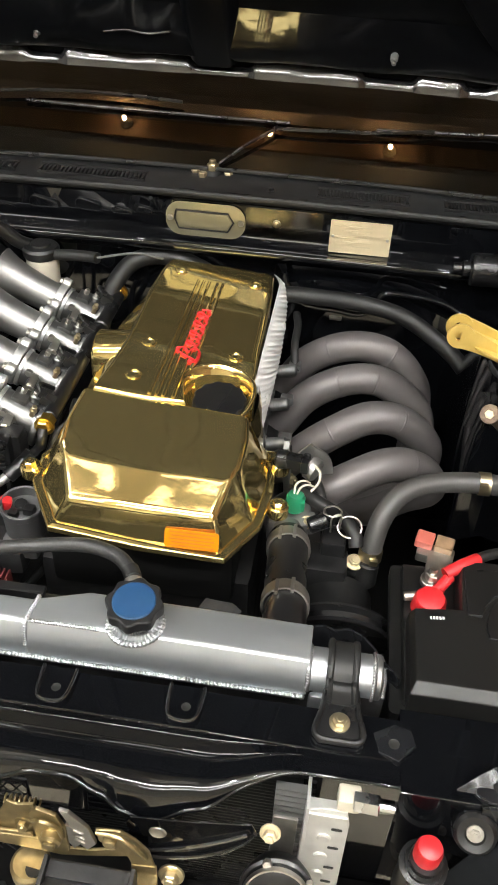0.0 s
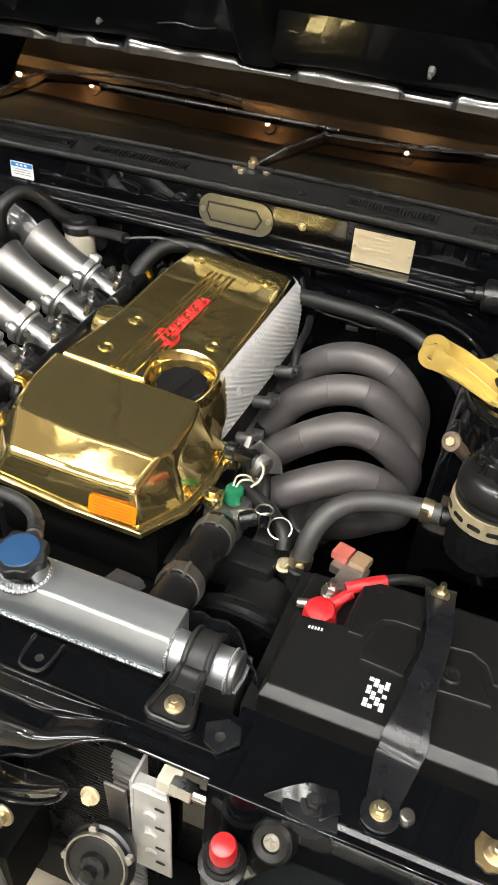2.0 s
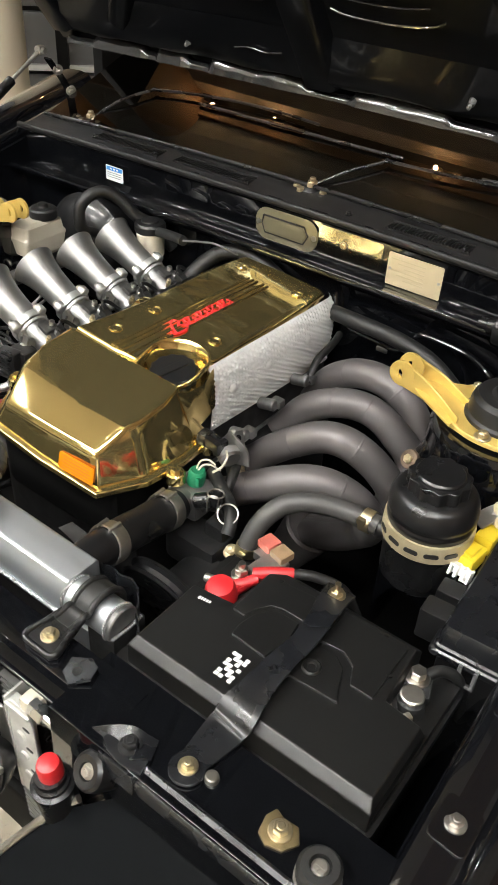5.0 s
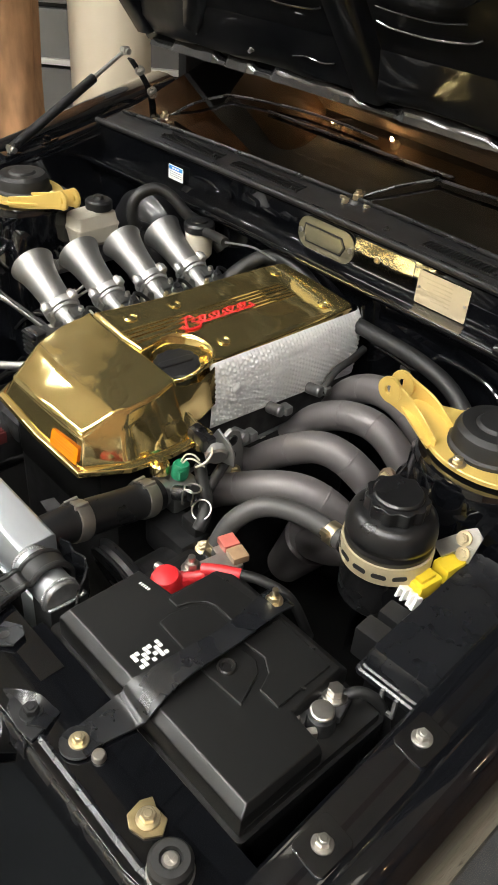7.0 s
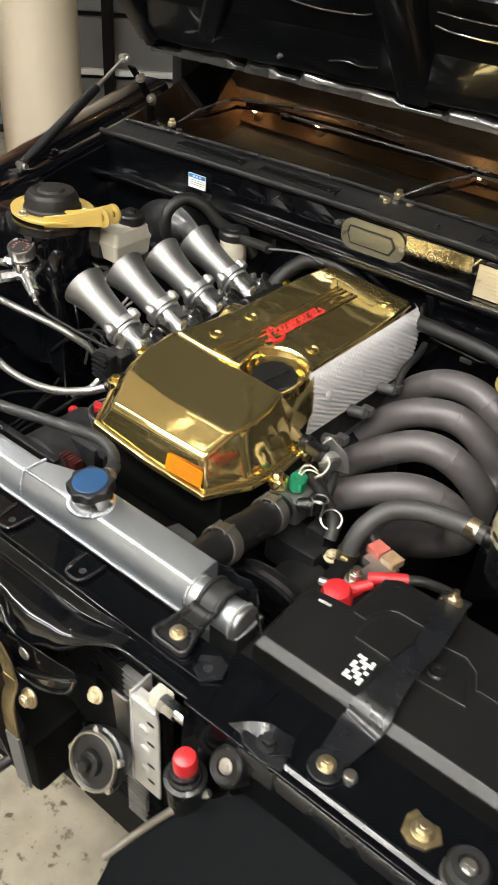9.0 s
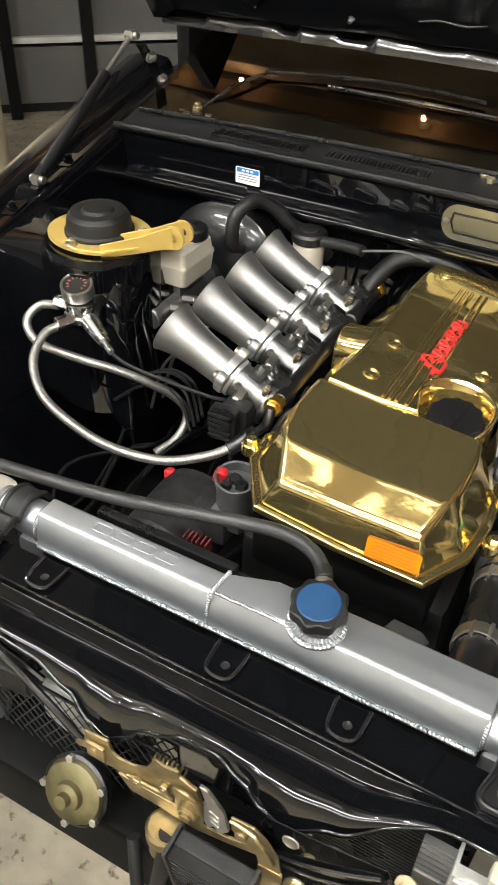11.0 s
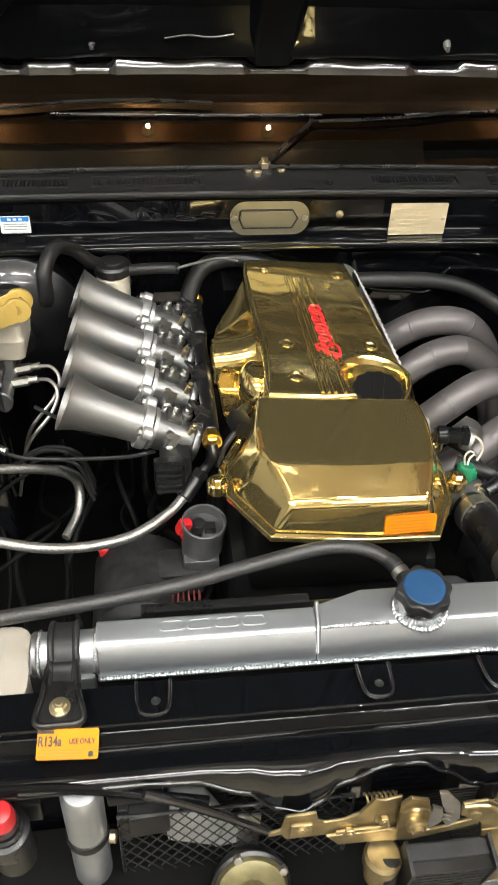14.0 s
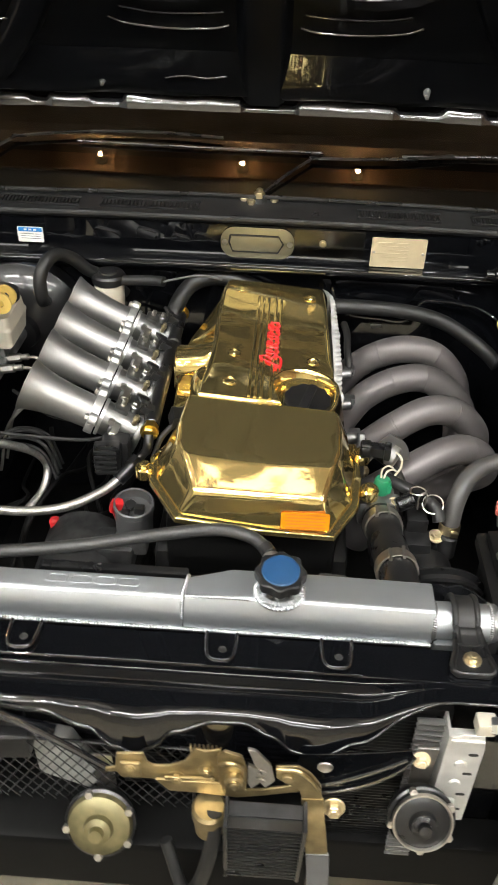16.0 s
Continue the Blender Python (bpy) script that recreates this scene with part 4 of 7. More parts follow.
for k in range(4):
    y0 = EY + 0.033 + 0.0262 * k
    w = 1.35 if k == 2 else 1.15
    part("emblem_stroke", emblem([(EX + 0.007, y0 - 0.010), (EX + 0.001, y0 + 0.002), (EX - 0.006, y0 + 0.007 * w), (EX - 0.007, y0), (EX + 0.001, y0 - 0.003), (EX + 0.007, y0 + 0.003 * w), (EX + 0.004, y0 + 0.011 * w), (EX - 0.004, y0 + 0.013 * w), (EX + 0.006, y0 + 0.0135 * w)], 0.0014), REDP, cover)

# timing cover: faceted, with a flange round its foot
r0 = [(-0.300, 0.775, 0.757), (-0.331, 0.700, 0.766), (-0.325, 0.650, 0.768), (-0.283, 0.581, 0.768), (-0.184, 0.578, 0.759), (-0.087, 0.582, 0.752), (-0.055, 0.640, 0.752), (-0.048, 0.700, 0.752), (-0.052, 0.775, 0.752)]
r1 = [(x, y, z + 0.008) for x, y, z in r0]
def inset(ring, k, dz):
    c = V((-0.19, 0.70, 0))
    return [(c.x + (x - c.x) * (1 - k), c.y + (y - c.y) * (1 - k), z + dz) for x, y, z in ring]
r2 = inset(r1, 0.05, 0.002)
r3 = [(-0.290, 0.745, 0.806), (-0.307, 0.690, 0.806), (-0.300, 0.650, 0.807), (-0.261, 0.596, 0.8095), (-0.182, 0.594, 0.808), (-0.102, 0.597, 0.804), (-0.078, 0.650, 0.800), (-0.070, 0.700, 0.800), (-0.072, 0.745, 0.800)]
r4 = [(-0.282, 0.7345, 0.8580), (-0.289, 0.690, 0.842), (-0.288, 0.660, 0.8355), (-0.281, 0.644, 0.8335), (-0.184, 0.637, 0.8295), (-0.089, 0.640, 0.8265), (-0.084, 0.660, 0.829), (-0.082, 0.700, 0.836), (-0.088, 0.7345, 0.8440)]
timing = part("timing_cover", join(loft([r0, r1, r2], 0.0018, 3, angle=20), loft([inset(r1, 0.05, -0.002), r3, r4], 0.0078, 5, angle=14)), GOLD, eng, "mirror-bright faceted gold timing cover", sharp=60)
part("pocket_floor", lathe([(NR + 0.002, 0.0), (0.030, 0.001), (0.0, 0.001)], (NC[0], NC[1], 0.822), (0.03, -0.10, 1), 40), GOLD, eng)
for ex, ey, ez in ((-0.334, 0.672, 0.770), (-0.039, 0.674, 0.754), (-0.046, 0.748, 0.756)):
    part("ear", join(rod((ex, ey, ez - 0.006), (ex, ey, ez + 0.011), 0.0125, n=28, bev=0.002), hexrod((ex, ey, ez + 0.010), (ex, ey, ez + 0.016), 0.007)), GOLD, timing)
st = part("sticker", moved(prism(rounded(0.059, 0.023, 0.003), 0.0, 0.0006, 0.0), pose(-0.124, 0.5876, 0.7780, 75.6, 0, 1.2)), ORANGE, timing, "orange warning sticker")
STM = pose(-0.124, 0.5876, 0.7780, 75.6, 0, 1.2)
part("print_bar", moved(join(*[box((0.0, 0.0085 - 0.0042 * k, 0.001), (0.050 - 0.006 * (k % 2), 0.0016, 0.0004), 0) for k in range(5)]), STM), ORANGED, st)
# oil filler in its pocket
filler = part("oil_cap", lobed_cap((-0.1262, 0.7690, 0.8205), 0.0320, 0.0024, 12, 0.0, 0.017, turn_to((0.03, -0.12, 1))), PLASTIC, eng, "black oil filler cap")
part("grip", moved(prism(rounded(0.050, 0.013, 0.005), 0.016, 0.0205, 0.002), Matrix.Translation((-0.1262, 0.7690, 0.8200)) @ turn_to((0.03, -0.12, 1)) @ pose(0, 0, 0, 0, 0, 60)), PLASTIC, filler)
rim = []
for a in range(-64, 213, 6):
    ca, sa = math.cos(radians(a)), math.sin(radians(a))
    low = 0.024 * max(0.0, -sa)
    rim.append([(NC[0] + r * ca, NC[1] + r * sa, z) for r, z in [(NR + dr, top_z(NC[0] + (NR + dr) * ca, NC[1] + (NR + dr) * sa) + dz - low) for dr, dz in ((0.0055, -0.004), (0.0052, 0.0004), (0.0038, 0.0014), (0.0016, 0.0008), (-0.0015, -0.004), (-0.0050, -0.013), (-0.0072, -0.024))] + [(NR - 0.009, 0.812)]])
part("pocket_body", lathe([(NR + 0.0022, 0.745), (NR + 0.0024, 0.815), (NR + 0.0010, 0.8185), (NR - 0.004, 0.8190)], (NC[0], NC[1], 0.0), n=48), GOLD, eng, sharp=60)
part("pocket_wall", loft(rim, closed=False), GOLD, eng, sharp=60)
part("side_web", loft([[(-0.084, 0.728, 0.836), (-0.082, 0.748, 0.828), (-0.079, 0.772, 0.829), (-0.0815, 0.797, 0.842)], [(-0.072, 0.730, 0.810), (-0.074, 0.752, 0.802), (-0.074, 0.775, 0.806), (-0.077, 0.797, 0.815)], [(-0.064, 0.735, 0.775), (-0.069, 0.755, 0.776), (-0.071, 0.778, 0.782), (-0.076, 0.797, 0.785)]], closed=False), GOLD, eng, sharp=80)

# pressed heat shield on the exhaust side
def shield_sheet():
    """The pressed sheet, dimpled all over in a fine honeycomb."""
    ny, nv = 340, 104
    rings = []
    for i in range(ny + 1):
        f = i / ny
        y = 0.792 + 0.316 * f
        zt, zb = top_z(-0.09, y) - 0.005, 0.742 - 0.02 * f
        belly = 0.005 * math.sin(f * math.pi)
        back = 0.012 * max(0.0, (f - 0.94) / 0.06) ** 2
        ring = []
        for j in range(nv + 1):
            v = j / nv
            z = zt + (zb - zt) * v
            x = -0.0888 + 0.0125 * (1 - math.exp(-v * 9)) + belly * math.sin(v * math.pi) - 0.004 * v * v - back
            a, b = y * 930, z * 930
            d = math.cos(a) + math.cos(a * 0.5 + b * 0.866) + math.cos(-a * 0.5 + b * 0.866)
            rim = min(1.0, 30 * v, 30 * (1 - v), 90 * f, 60 * (1 - f))
            ring.append((x + 0.00072 * max(0.0, d + 0.5) ** 0.85 * rim, y, z))
        rings.append(ring)
    return loft(rings, closed=False)


bm = shield_sheet()
shield = part("heat_shield", bm, DIMPLE, eng, "dimpled bare-metal heat shield", sharp=170)
for y, z in ((0.832, 0.806), (0.915, 0.806), (1.015, 0.806)):
    part("rivet", lathe([(0.008, 0.0), (0.0075, 0.002), (0.004, 0.004), (0.0, 0.0045)], (-0.0745, y, z - 0.008), (1, 0, 0.15), 20), DIMPLE, shield)

# cylinder head and block under the covers
part("cylinder_head", box((-0.185, 0.90, 0.72), (0.20, 0.40, 0.09), 0.008), GRIME, eng)
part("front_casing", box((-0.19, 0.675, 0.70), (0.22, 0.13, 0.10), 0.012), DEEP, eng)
part("engine_block", box((-0.19, 0.86, 0.53), (0.26, 0.48, 0.30), 0.015), DARK, eng)
part("sump", box((-0.19, 0.86, 0.30), (0.22, 0.44, 0.16), 0.03), DARK, eng)
# gold shoulders on the intake side
rings = []
for x, zt, k in ((-0.262, 0.836, 1.12), (-0.270, 0.830, 1.04), (-0.282, 0.825, 1.0), (-0.305, 0.822, 1.0), (-0.319, 0.821, 1.0), (-0.3225, 0.8185, 0.95)):
    rings.append([(x, 0.909 + 0.034 * k * math.cos(a), 0.772 + (zt - 0.772) * math.sin(a) ** 0.6) for a in [math.pi * m / 18 for m in range(19)]])
part("shoulder", loft(rings, closed=True), GOLD, eng, sharp=50)
part("shoulder_bore", lathe([(0.0, 0.0), (0.016, 0.0), (0.018, 0.0015), (0.021, 0.0005)], (-0.3226, 0.909, 0.794), (-1, 0, 0.05), 28), GOLD, eng)
bm = bmesh.new()
bmesh.ops.create_uvsphere(bm, u_segments=28, v_segments=16, radius=1.0)
bmesh.ops.scale(bm, vec=(0.027, 0.041, 0.040), verts=bm.verts)
part("bulge", moved(bm, pose(-0.266, 0.834, 0.792, 0, -14, 4)), GOLD, eng, sharp=80)
part("side_flange", prism([(-0.258, 0.775), (-0.296, 0.782), (-0.316, 0.802), (-0.318, 0.872), (-0.324, 0.880), (-0.324, 0.940), (-0.316, 0.965), (-0.314, 0.988), (-0.258, 1.075)], 0.766, 0.779, 0.003, 3), GOLD, eng, sharp=50)
part("web", loft([[(-0.290, 0.800, 0.778), (-0.290, 0.804, 0.800), (-0.290, 0.808, 0.778)], [(-0.316, 0.806, 0.778), (-0.316, 0.809, 0.784), (-0.316, 0.812, 0.778)]], 0.001), GOLD, eng)
part("gusset", loft([[(-0.260, 0.955, 0.778), (-0.260, 0.965, 0.842), (-0.260, 1.062, 0.844), (-0.260, 1.075, 0.778)], [(-0.290, 0.965, 0.778), (-0.288, 0.972, 0.812), (-0.284, 1.030, 0.816), (-0.284, 1.040, 0.778)], [(-0.316, 0.976, 0.778), (-0.314, 0.979, 0.788), (-0.311, 0.996, 0.789), (-0.311, 0.999, 0.778)]], 0.003, 2), GOLD, eng, sharp=60)

# ---- exhaust manifold ----
exh = thing("exhaust_manifold", (0.06, 0.87, 0.50), "four grey ceramic-coated exhaust pipes curving into one collector", "exhaust manifold")
PIPES = [(1.030, [(-0.070, 1.040, 0.672), (-0.040, 1.036, 0.726), (0.002, 1.029, 0.761), (0.044, 1.025, 0.774), (0.086, 1.023, 0.766), (0.121, 1.024, 0.731), (0.138, 1.020, 0.685)], 0.010),
         (0.943, [(-0.062, 0.946, 0.672), (-0.030, 0.956, 0.718), (0.016, 0.967, 0.745), (0.065, 0.976, 0.750), (0.109, 0.982, 0.725), (0.143, 0.982, 0.678)], 0.004),
         (0.856, [(-0.050, 0.852, 0.672), (-0.020, 0.859, 0.702), (0.016, 0.864, 0.732), (0.058, 0.873, 0.755), (0.098, 0.884, 0.750), (0.136, 0.902, 0.714), (0.152, 0.912, 0.672)], -0.004),
         (0.769, [(-0.050, 0.764, 0.660), (-0.022, 0.766, 0.682), (0.013, 0.772, 0.706), (0.046, 0.784, 0.724), (0.084, 0.802, 0.735), (0.115, 0.818, 0.728), (0.144, 0.836, 0.702), (0.155, 0.848, 0.665)], -0.010)]
for y0, mid, off in PIPES:
    pipe = part("pipe", sweep([(-0.086, y0, 0.652)] + mid + [(0.130, 0.905 + off * 2, 0.612), (0.085, 0.912 + off * 2, 0.572), (0.030, 0.918 + off, 0.535)], 0.0225, 24, 8), HEADER, exh, sharp=80)
    for q in (mid[2], mid[-3]):
        k = mid.index(q)
        d = (V(mid[k + 1]) - V(mid[k - 1])).normalized()
        part("weld_seam", lathe([(0.0222, -0.0022), (0.0227, -0.0012), (0.0228, 0.0), (0.0227, 0.0012), (0.0222, 0.0022)], q, d, 32), HEADER, pipe)
part("flange", box((-0.084, 0.900, 0.655), (0.010, 0.37, 0.055), 0.003), CAST, exh)
part("collector", rod((0.030, 0.920, 0.54), (-0.02, 0.92, 0.44), 0.045, 0.032, 28, 0.004), HEADER, exh)
for k in range(5):
    bolt(exh, (-0.078, 0.726 + 0.087 * k, 0.672), (1, 0, 0.2), 0.0065, STEEL)

# ---- intake trumpets on their throttle bodies ----
TB = V((-0.417, 0.768, 0.791))
AX = V((-0.092, 0.004, 0.040)).normalized()
itb = thing("intake_trumpet", TB, "spun aluminium intake trumpet on its throttle body", "intake trumpet", "row of four intake trumpets")
prof = [(0.0238, 0.0), (0.0243, 0.020), (0.0254, 0.040), (0.0275, 0.060), (0.0304, 0.076), (0.0340, 0.0885), (0.0364, 0.0940), (0.0370, 0.0955), (0.0362, 0.0962), (0.0330, 0.0900), (0.0290, 0.076), (0.0260, 0.060), (0.0238, 0.040), (0.0222, 0.0)]
part("bell", lathe(prof, TB + AX * 0.006, AX, 48), SPUN, itb, sharp=60)
UP = V((0.0, 1.0, 0.0)).cross(AX).normalized()
UP = UP if UP.z > 0 else -UP


def at(a, u, s):
    """A place beside the throttle body: along its axis, up and sideways."""
    return TB + AX * a + UP * u + V((0, s, 0))


part("clamp", join(lathe([(0.0237, 0.0), (0.0286, 0.0), (0.0295, 0.002), (0.0295, 0.010), (0.0286, 0.012), (0.0237, 0.012)], TB - AX * 0.004, AX, 40, True),
                   lathe([(0.0237, 0.0), (0.0270, 0.0), (0.0270, 0.005), (0.0237, 0.005)], TB - AX * 0.011, AX, 40, True),
                   rod(at(-0.005, 0.026, 0.014), at(0.009, 0.026, 0.014), 0.0085, n=20, bev=0.002), rod(at(-0.005, 0.012, -0.030), at(0.009, 0.012, -0.030), 0.0085, n=20, bev=0.002), rod(at(-0.005, -0.022, 0.018), at(0.009, -0.022, 0.018), 0.008, n=20, bev=0.002)), CLAMPM, itb)
part("throttle_body", join(rod(TB - AX * 0.008, TB - AX * 0.064, 0.0245, 0.0215, 28, 0.002), lathe([(0.020, 0.0), (0.029, 0.0), (0.030, 0.002), (0.030, 0.007), (0.029, 0.009), (0.020, 0.009)], TB - AX * 0.068, AX, 32, True),
                           box(at(-0.030, 0.022, 0.006), (0.020, 0.026, 0.012), 0.003, (0, 22, 0)), rod(at(-0.030, 0.004, -0.038), at(-0.030, 0.004, 0.038), 0.0085, n=18, bev=0.002), rod(at(-0.046, 0.020, 0.014), at(-0.046, 0.031, 0.014), 0.008, n=18, bev=0.002)), ITB, itb)
for p, q2, r in ((at(0.009, 0.026, 0.014), at(0.0135, 0.026, 0.014), 0.0052), (at(0.009, 0.012, -0.030), at(0.0135, 0.012, -0.030), 0.0052), (at(-0.030, 0.026, 0.010), at(-0.030, 0.036, 0.010), 0.0042), (at(-0.046, 0.030, 0.014), at(-0.046, 0.036, 0.014), 0.0050)):
    part("screw", hexrod(p, q2, r), STEEL, itb)
part("lever", join(box(at(-0.030, 0.012, -0.037), (0.010, 0.0025, 0.034), 0.001, (0, 25, 0)), rod(at(-0.030, 0.004, -0.041), at(-0.030, 0.004, -0.035), 0.007, n=6, bev=0.001), rod(at(-0.022, 0.026, -0.040), at(-0.022, 0.026, -0.034), 0.0045, n=14)), STEEL, itb)
coil = [at(-0.030 + 0.0095 * math.cos(a), 0.004 + 0.0095 * math.sin(a), 0.026 + 0.010 * a / 31.4) for a in [k * 31.4 / 80 for k in range(81)]]
part("return_spring", sweep(coil, 0.0009, 6, 1, raw=True), STEEL, itb)
part("nipple", join(rod(at(-0.052, 0.018, -0.012), at(-0.052, 0.036, -0.014), 0.0034, n=12, bev=0.0006), rod(at(-0.052, 0.027, -0.013), at(-0.052, 0.030, -0.013), 0.0046, n=12)), BRASS, itb)
part("injector", join(rod(at(-0.056, 0.020, 0.0), at(-0.078, 0.034, 0.0), 0.0078, n=18, bev=0.001), rod(at(-0.066, 0.026, 0.0), at(-0.070, 0.029, 0.0), 0.0096, n=18, bev=0.001)), PLASTIC, itb)
part("injector_plug", join(box(at(-0.062, 0.040, 0.004), (0.017, 0.014, 0.013), 0.002, (0, 30, 0)), box(at(-0.054, 0.045, 0.004), (0.010, 0.010, 0.010), 0.002, (0, 30, 0)), sweep([at(-0.052, 0.046, 0.004), at(-0.044, 0.047, 0.012), at(-0.046, 0.040, 0.026), at(-0.060, 0.030, 0.040)], 0.0030, 8, 5)), PLASTIC, itb)
for y in (0.8555, 0.943, 1.0305):
    copy_thing(itb, pose(TB.x, y, TB.z))

rail = thing("fuel_rail", (-0.34, 0.88, 0.79), "black fuel rail with gold end fittings", "fuel rail")
part("tube", rod((-0.3355, 0.744, 0.7935), (-0.337, 1.066, 0.7915), 0.0100, n=24, bev=0.002), SATIN, rail)
for y0, y1 in ((0.722, 0.746), (1.064, 1.084)):
    part("end_fitting", join(rod((-0.336, y0, 0.793), (-0.336, y1, 0.793), 0.0108, n=6, bev=0.002), rod((-0.336, y0 + 0.006, 0.793), (-0.336, y0 + 0.010, 0.793), 0.0125, n=24)), GOLDF, rail)
part("band", rod((-0.336, 0.965, 0.793), (-0.336, 0.982, 0.793), 0.0114, n=20, bev=0.002), SATIN, rail)

# ---- battery side ----
bat = thing("battery", (0.24, 0.525, 0.57), "black sealed car battery with a red positive clamp", "battery")
part("case", loft([[(x, y, z) for x, y in rounded(w, h, 0.006, 3, (0.2385, 0.526))] for w, h, z in ((0.262, 0.168, 0.575), (0.272, 0.176, 0.725), (0.292, 0.186, 0.735), (0.292, 0.186, 0.748))], 0.0), BATT, bat, sharp=25)
LID = [(-0.131, -0.079), (0.131, -0.079), (0.131, 0.006), (0.093, 0.010), (0.088, 0.079), (-0.080, 0.079), (-0.084, 0.012), (-0.131, 0.006)]
part("lid", loft([[(0.2435 + x * kx, 0.526 + y * ky + dy, z) for x, y in LID] for kx, ky, dy, z in ((1.040, 1.125, 0.0, 0.748), (1.036, 1.120, 0.0, 0.7745), (1.0, 1.0, 0.0, 0.783))], 0.0016, 3), BATT, bat, sharp=28)
part("lid_base", box((0.2425, 0.528, 0.752), (0.276, 0.172, 0.012), 0.003), BATT, bat)
# raised panels on the lid
LIDS = ([(0.183, 0.505), (0.181, 0.519), (0.185, 0.538), (0.195, 0.553), (0.204, 0.557), (0.226, 0.557), (0.230, 0.535), (0.224, 0.503)],
        [(0.164, 0.531), (0.178, 0.531), (0.182, 0.544), (0.192, 0.558), (0.202, 0.562), (0.228, 0.562), (0.232, 0.598), (0.164, 0.590)],
        [(0.251, 0.501), (0.253, 0.545), (0.276, 0.548), (0.289, 0.539), (0.297, 0.519), (0.304, 0.504)],
        [(0.252, 0.553), (0.279, 0.556), (0.294, 0.547), (0.303, 0.528), (0.327, 0.528), (0.3255, 0.598), (0.254, 0.600)])
for o in LIDS:
    part("lid_panel", prism(o, 0.7825, 0.7858, 0.0012, 3), BATT, bat)
for x, y in ((0.180, 0.5925), (0.222, 0.597), (0.300, 0.600), (0.3265, 0.56)):
    part("lid_tab", box((x, y, 0.7852), (0.006, 0.003, 0.003), 0.001, (0, 0, 30)), BATT, bat)
part("vent_plug", lathe([(0.0, 0.0005), (0.004, 0.0005), (0.005, 0.0025), (0.008, 0.0030), (0.0095, 0.0015), (0.0098, -0.001)], (0.265, 0.521, 0.7858), n=24), BATT, bat)
CODE = ("1101101", "1011011", "0110110", "1101011")
part("print_bar", join(*[box((0.199 + 0.0050 * r, 0.4615 + 0.0047 * c, 0.7834), (0.0042, 0.0038, 0.0006), 0) for r, row in enumerate(CODE) for c, k in enumerate(row) if k == "1"]), WHITE, bat)
part("print_bar", join(*[box((0.128 + 0.0030 * k, 0.522 + 0.0004 * k, 0.7834), (0.0018, 0.0034, 0.0005), 0) for k in range(5)]), WHITE, bat)
# terminals
pos = part("positive_clamp", join(lathe([(0.0175, 0.0), (0.0180, 0.003), (0.0165, 0.018), (0.0140, 0.0225), (0.0080, 0.0245), (0.0, 0.025)], (0.130, 0.556, 0.755), (0, -0.15, 1), 28), box((0.138, 0.576, 0.764), (0.018, 0.026, 0.012), 0.005, (0, 0, -15)), sweep([(0.118, 0.562, 0.762), (0.138, 0.574, 0.766), (0.152, 0.590, 0.772)], 0.0062, 12, 5)), RED, bat, "red plastic clamp")
part("terminal_bolt", join(rod((0.133, 0.586, 0.762), (0.133, 0.586, 0.770), 0.0115, n=24, bev=0.001), hexrod((0.133, 0.586, 0.770), (0.133, 0.586, 0.779), 0.0078), rod((0.133, 0.586, 0.775), (0.133, 0.586, 0.786), 0.004, n=12)), STEEL, pos)
part("screw", rod((0.104, 0.560, 0.766), (0.118, 0.562, 0.768), 0.005, n=12, bev=0.001), STEEL, pos)
neg = part("negative_clamp", join(rod((0.352, 0.560, 0.755), (0.352, 0.560, 0.776), 0.015, 0.013, 28, 0.003), box((0.347, 0.580, 0.766), (0.03, 0.03, 0.012), 0.004, (0, 0, 20)), box((0.336, 0.545, 0.764), (0.018, 0.02, 0.014), 0.003, (0, 0, 30))), GRIME, bat, "grey lead clamp")
part("clamp_jaw", join(box((0.3255, 0.541, 0.770), (0.014, 0.010, 0.014), 0.003, (0, 0, 40)), box((0.340, 0.536, 0.766), (0.010, 0.016, 0.016), 0.003, (0, 0, 30)), box((0.356, 0.541, 0.766), (0.008, 0.014, 0.010), 0.002, (0, 0, -30)), lathe([(0.0, 0.0), (0.0105, 0.0), (0.0115, 0.001), (0.0115, 0.004), (0.0100, 0.005), (0.0, 0.005)], (0.352, 0.560, 0.7755), n=28)), STEEL, neg)
part("earth_lead", sweep([(0.350, 0.592, 0.770), (0.358, 0.606, 0.772), (0.372, 0.618, 0.762), (0.380, 0.626, 0.735), (0.384, 0.632, 0.69)], 0.0058, 12, 6), RUBBER, neg)
part("terminal_bolt", join(rod((0.345, 0.585, 0.768), (0.345, 0.585, 0.775), 0.0125, n=24, bev=0.001), hexrod((0.345, 0.585, 0.775), (0.345, 0.585, 0.784), 0.008)), STEEL, neg)

strap = thing("battery_hold_down", (0.238, 0.378, 0.77), "glossy black battery strap bolted to the front rail", "battery strap")
part("band", flat_strap([(0.236, 0.622, 0.7865), (0.238, 0.600, 0.7915), (0.243, 0.570, 0.7955), (0.246, 0.535, 0.7965), (0.2425, 0.490, 0.7950), (0.2415, 0.458, 0.7905), (0.2412, 0.446, 0.7880), (0.2408, 0.4385, 0.7835), (0.2400, 0.4330, 0.7775), (0.2392, 0.4280, 0.7755)],
                        (0.032, 0.030, 0.026, 0.024, 0.027, 0.033, 0.038, 0.040, 0.039, 0.038), 0.0028), STRAPM, strap)
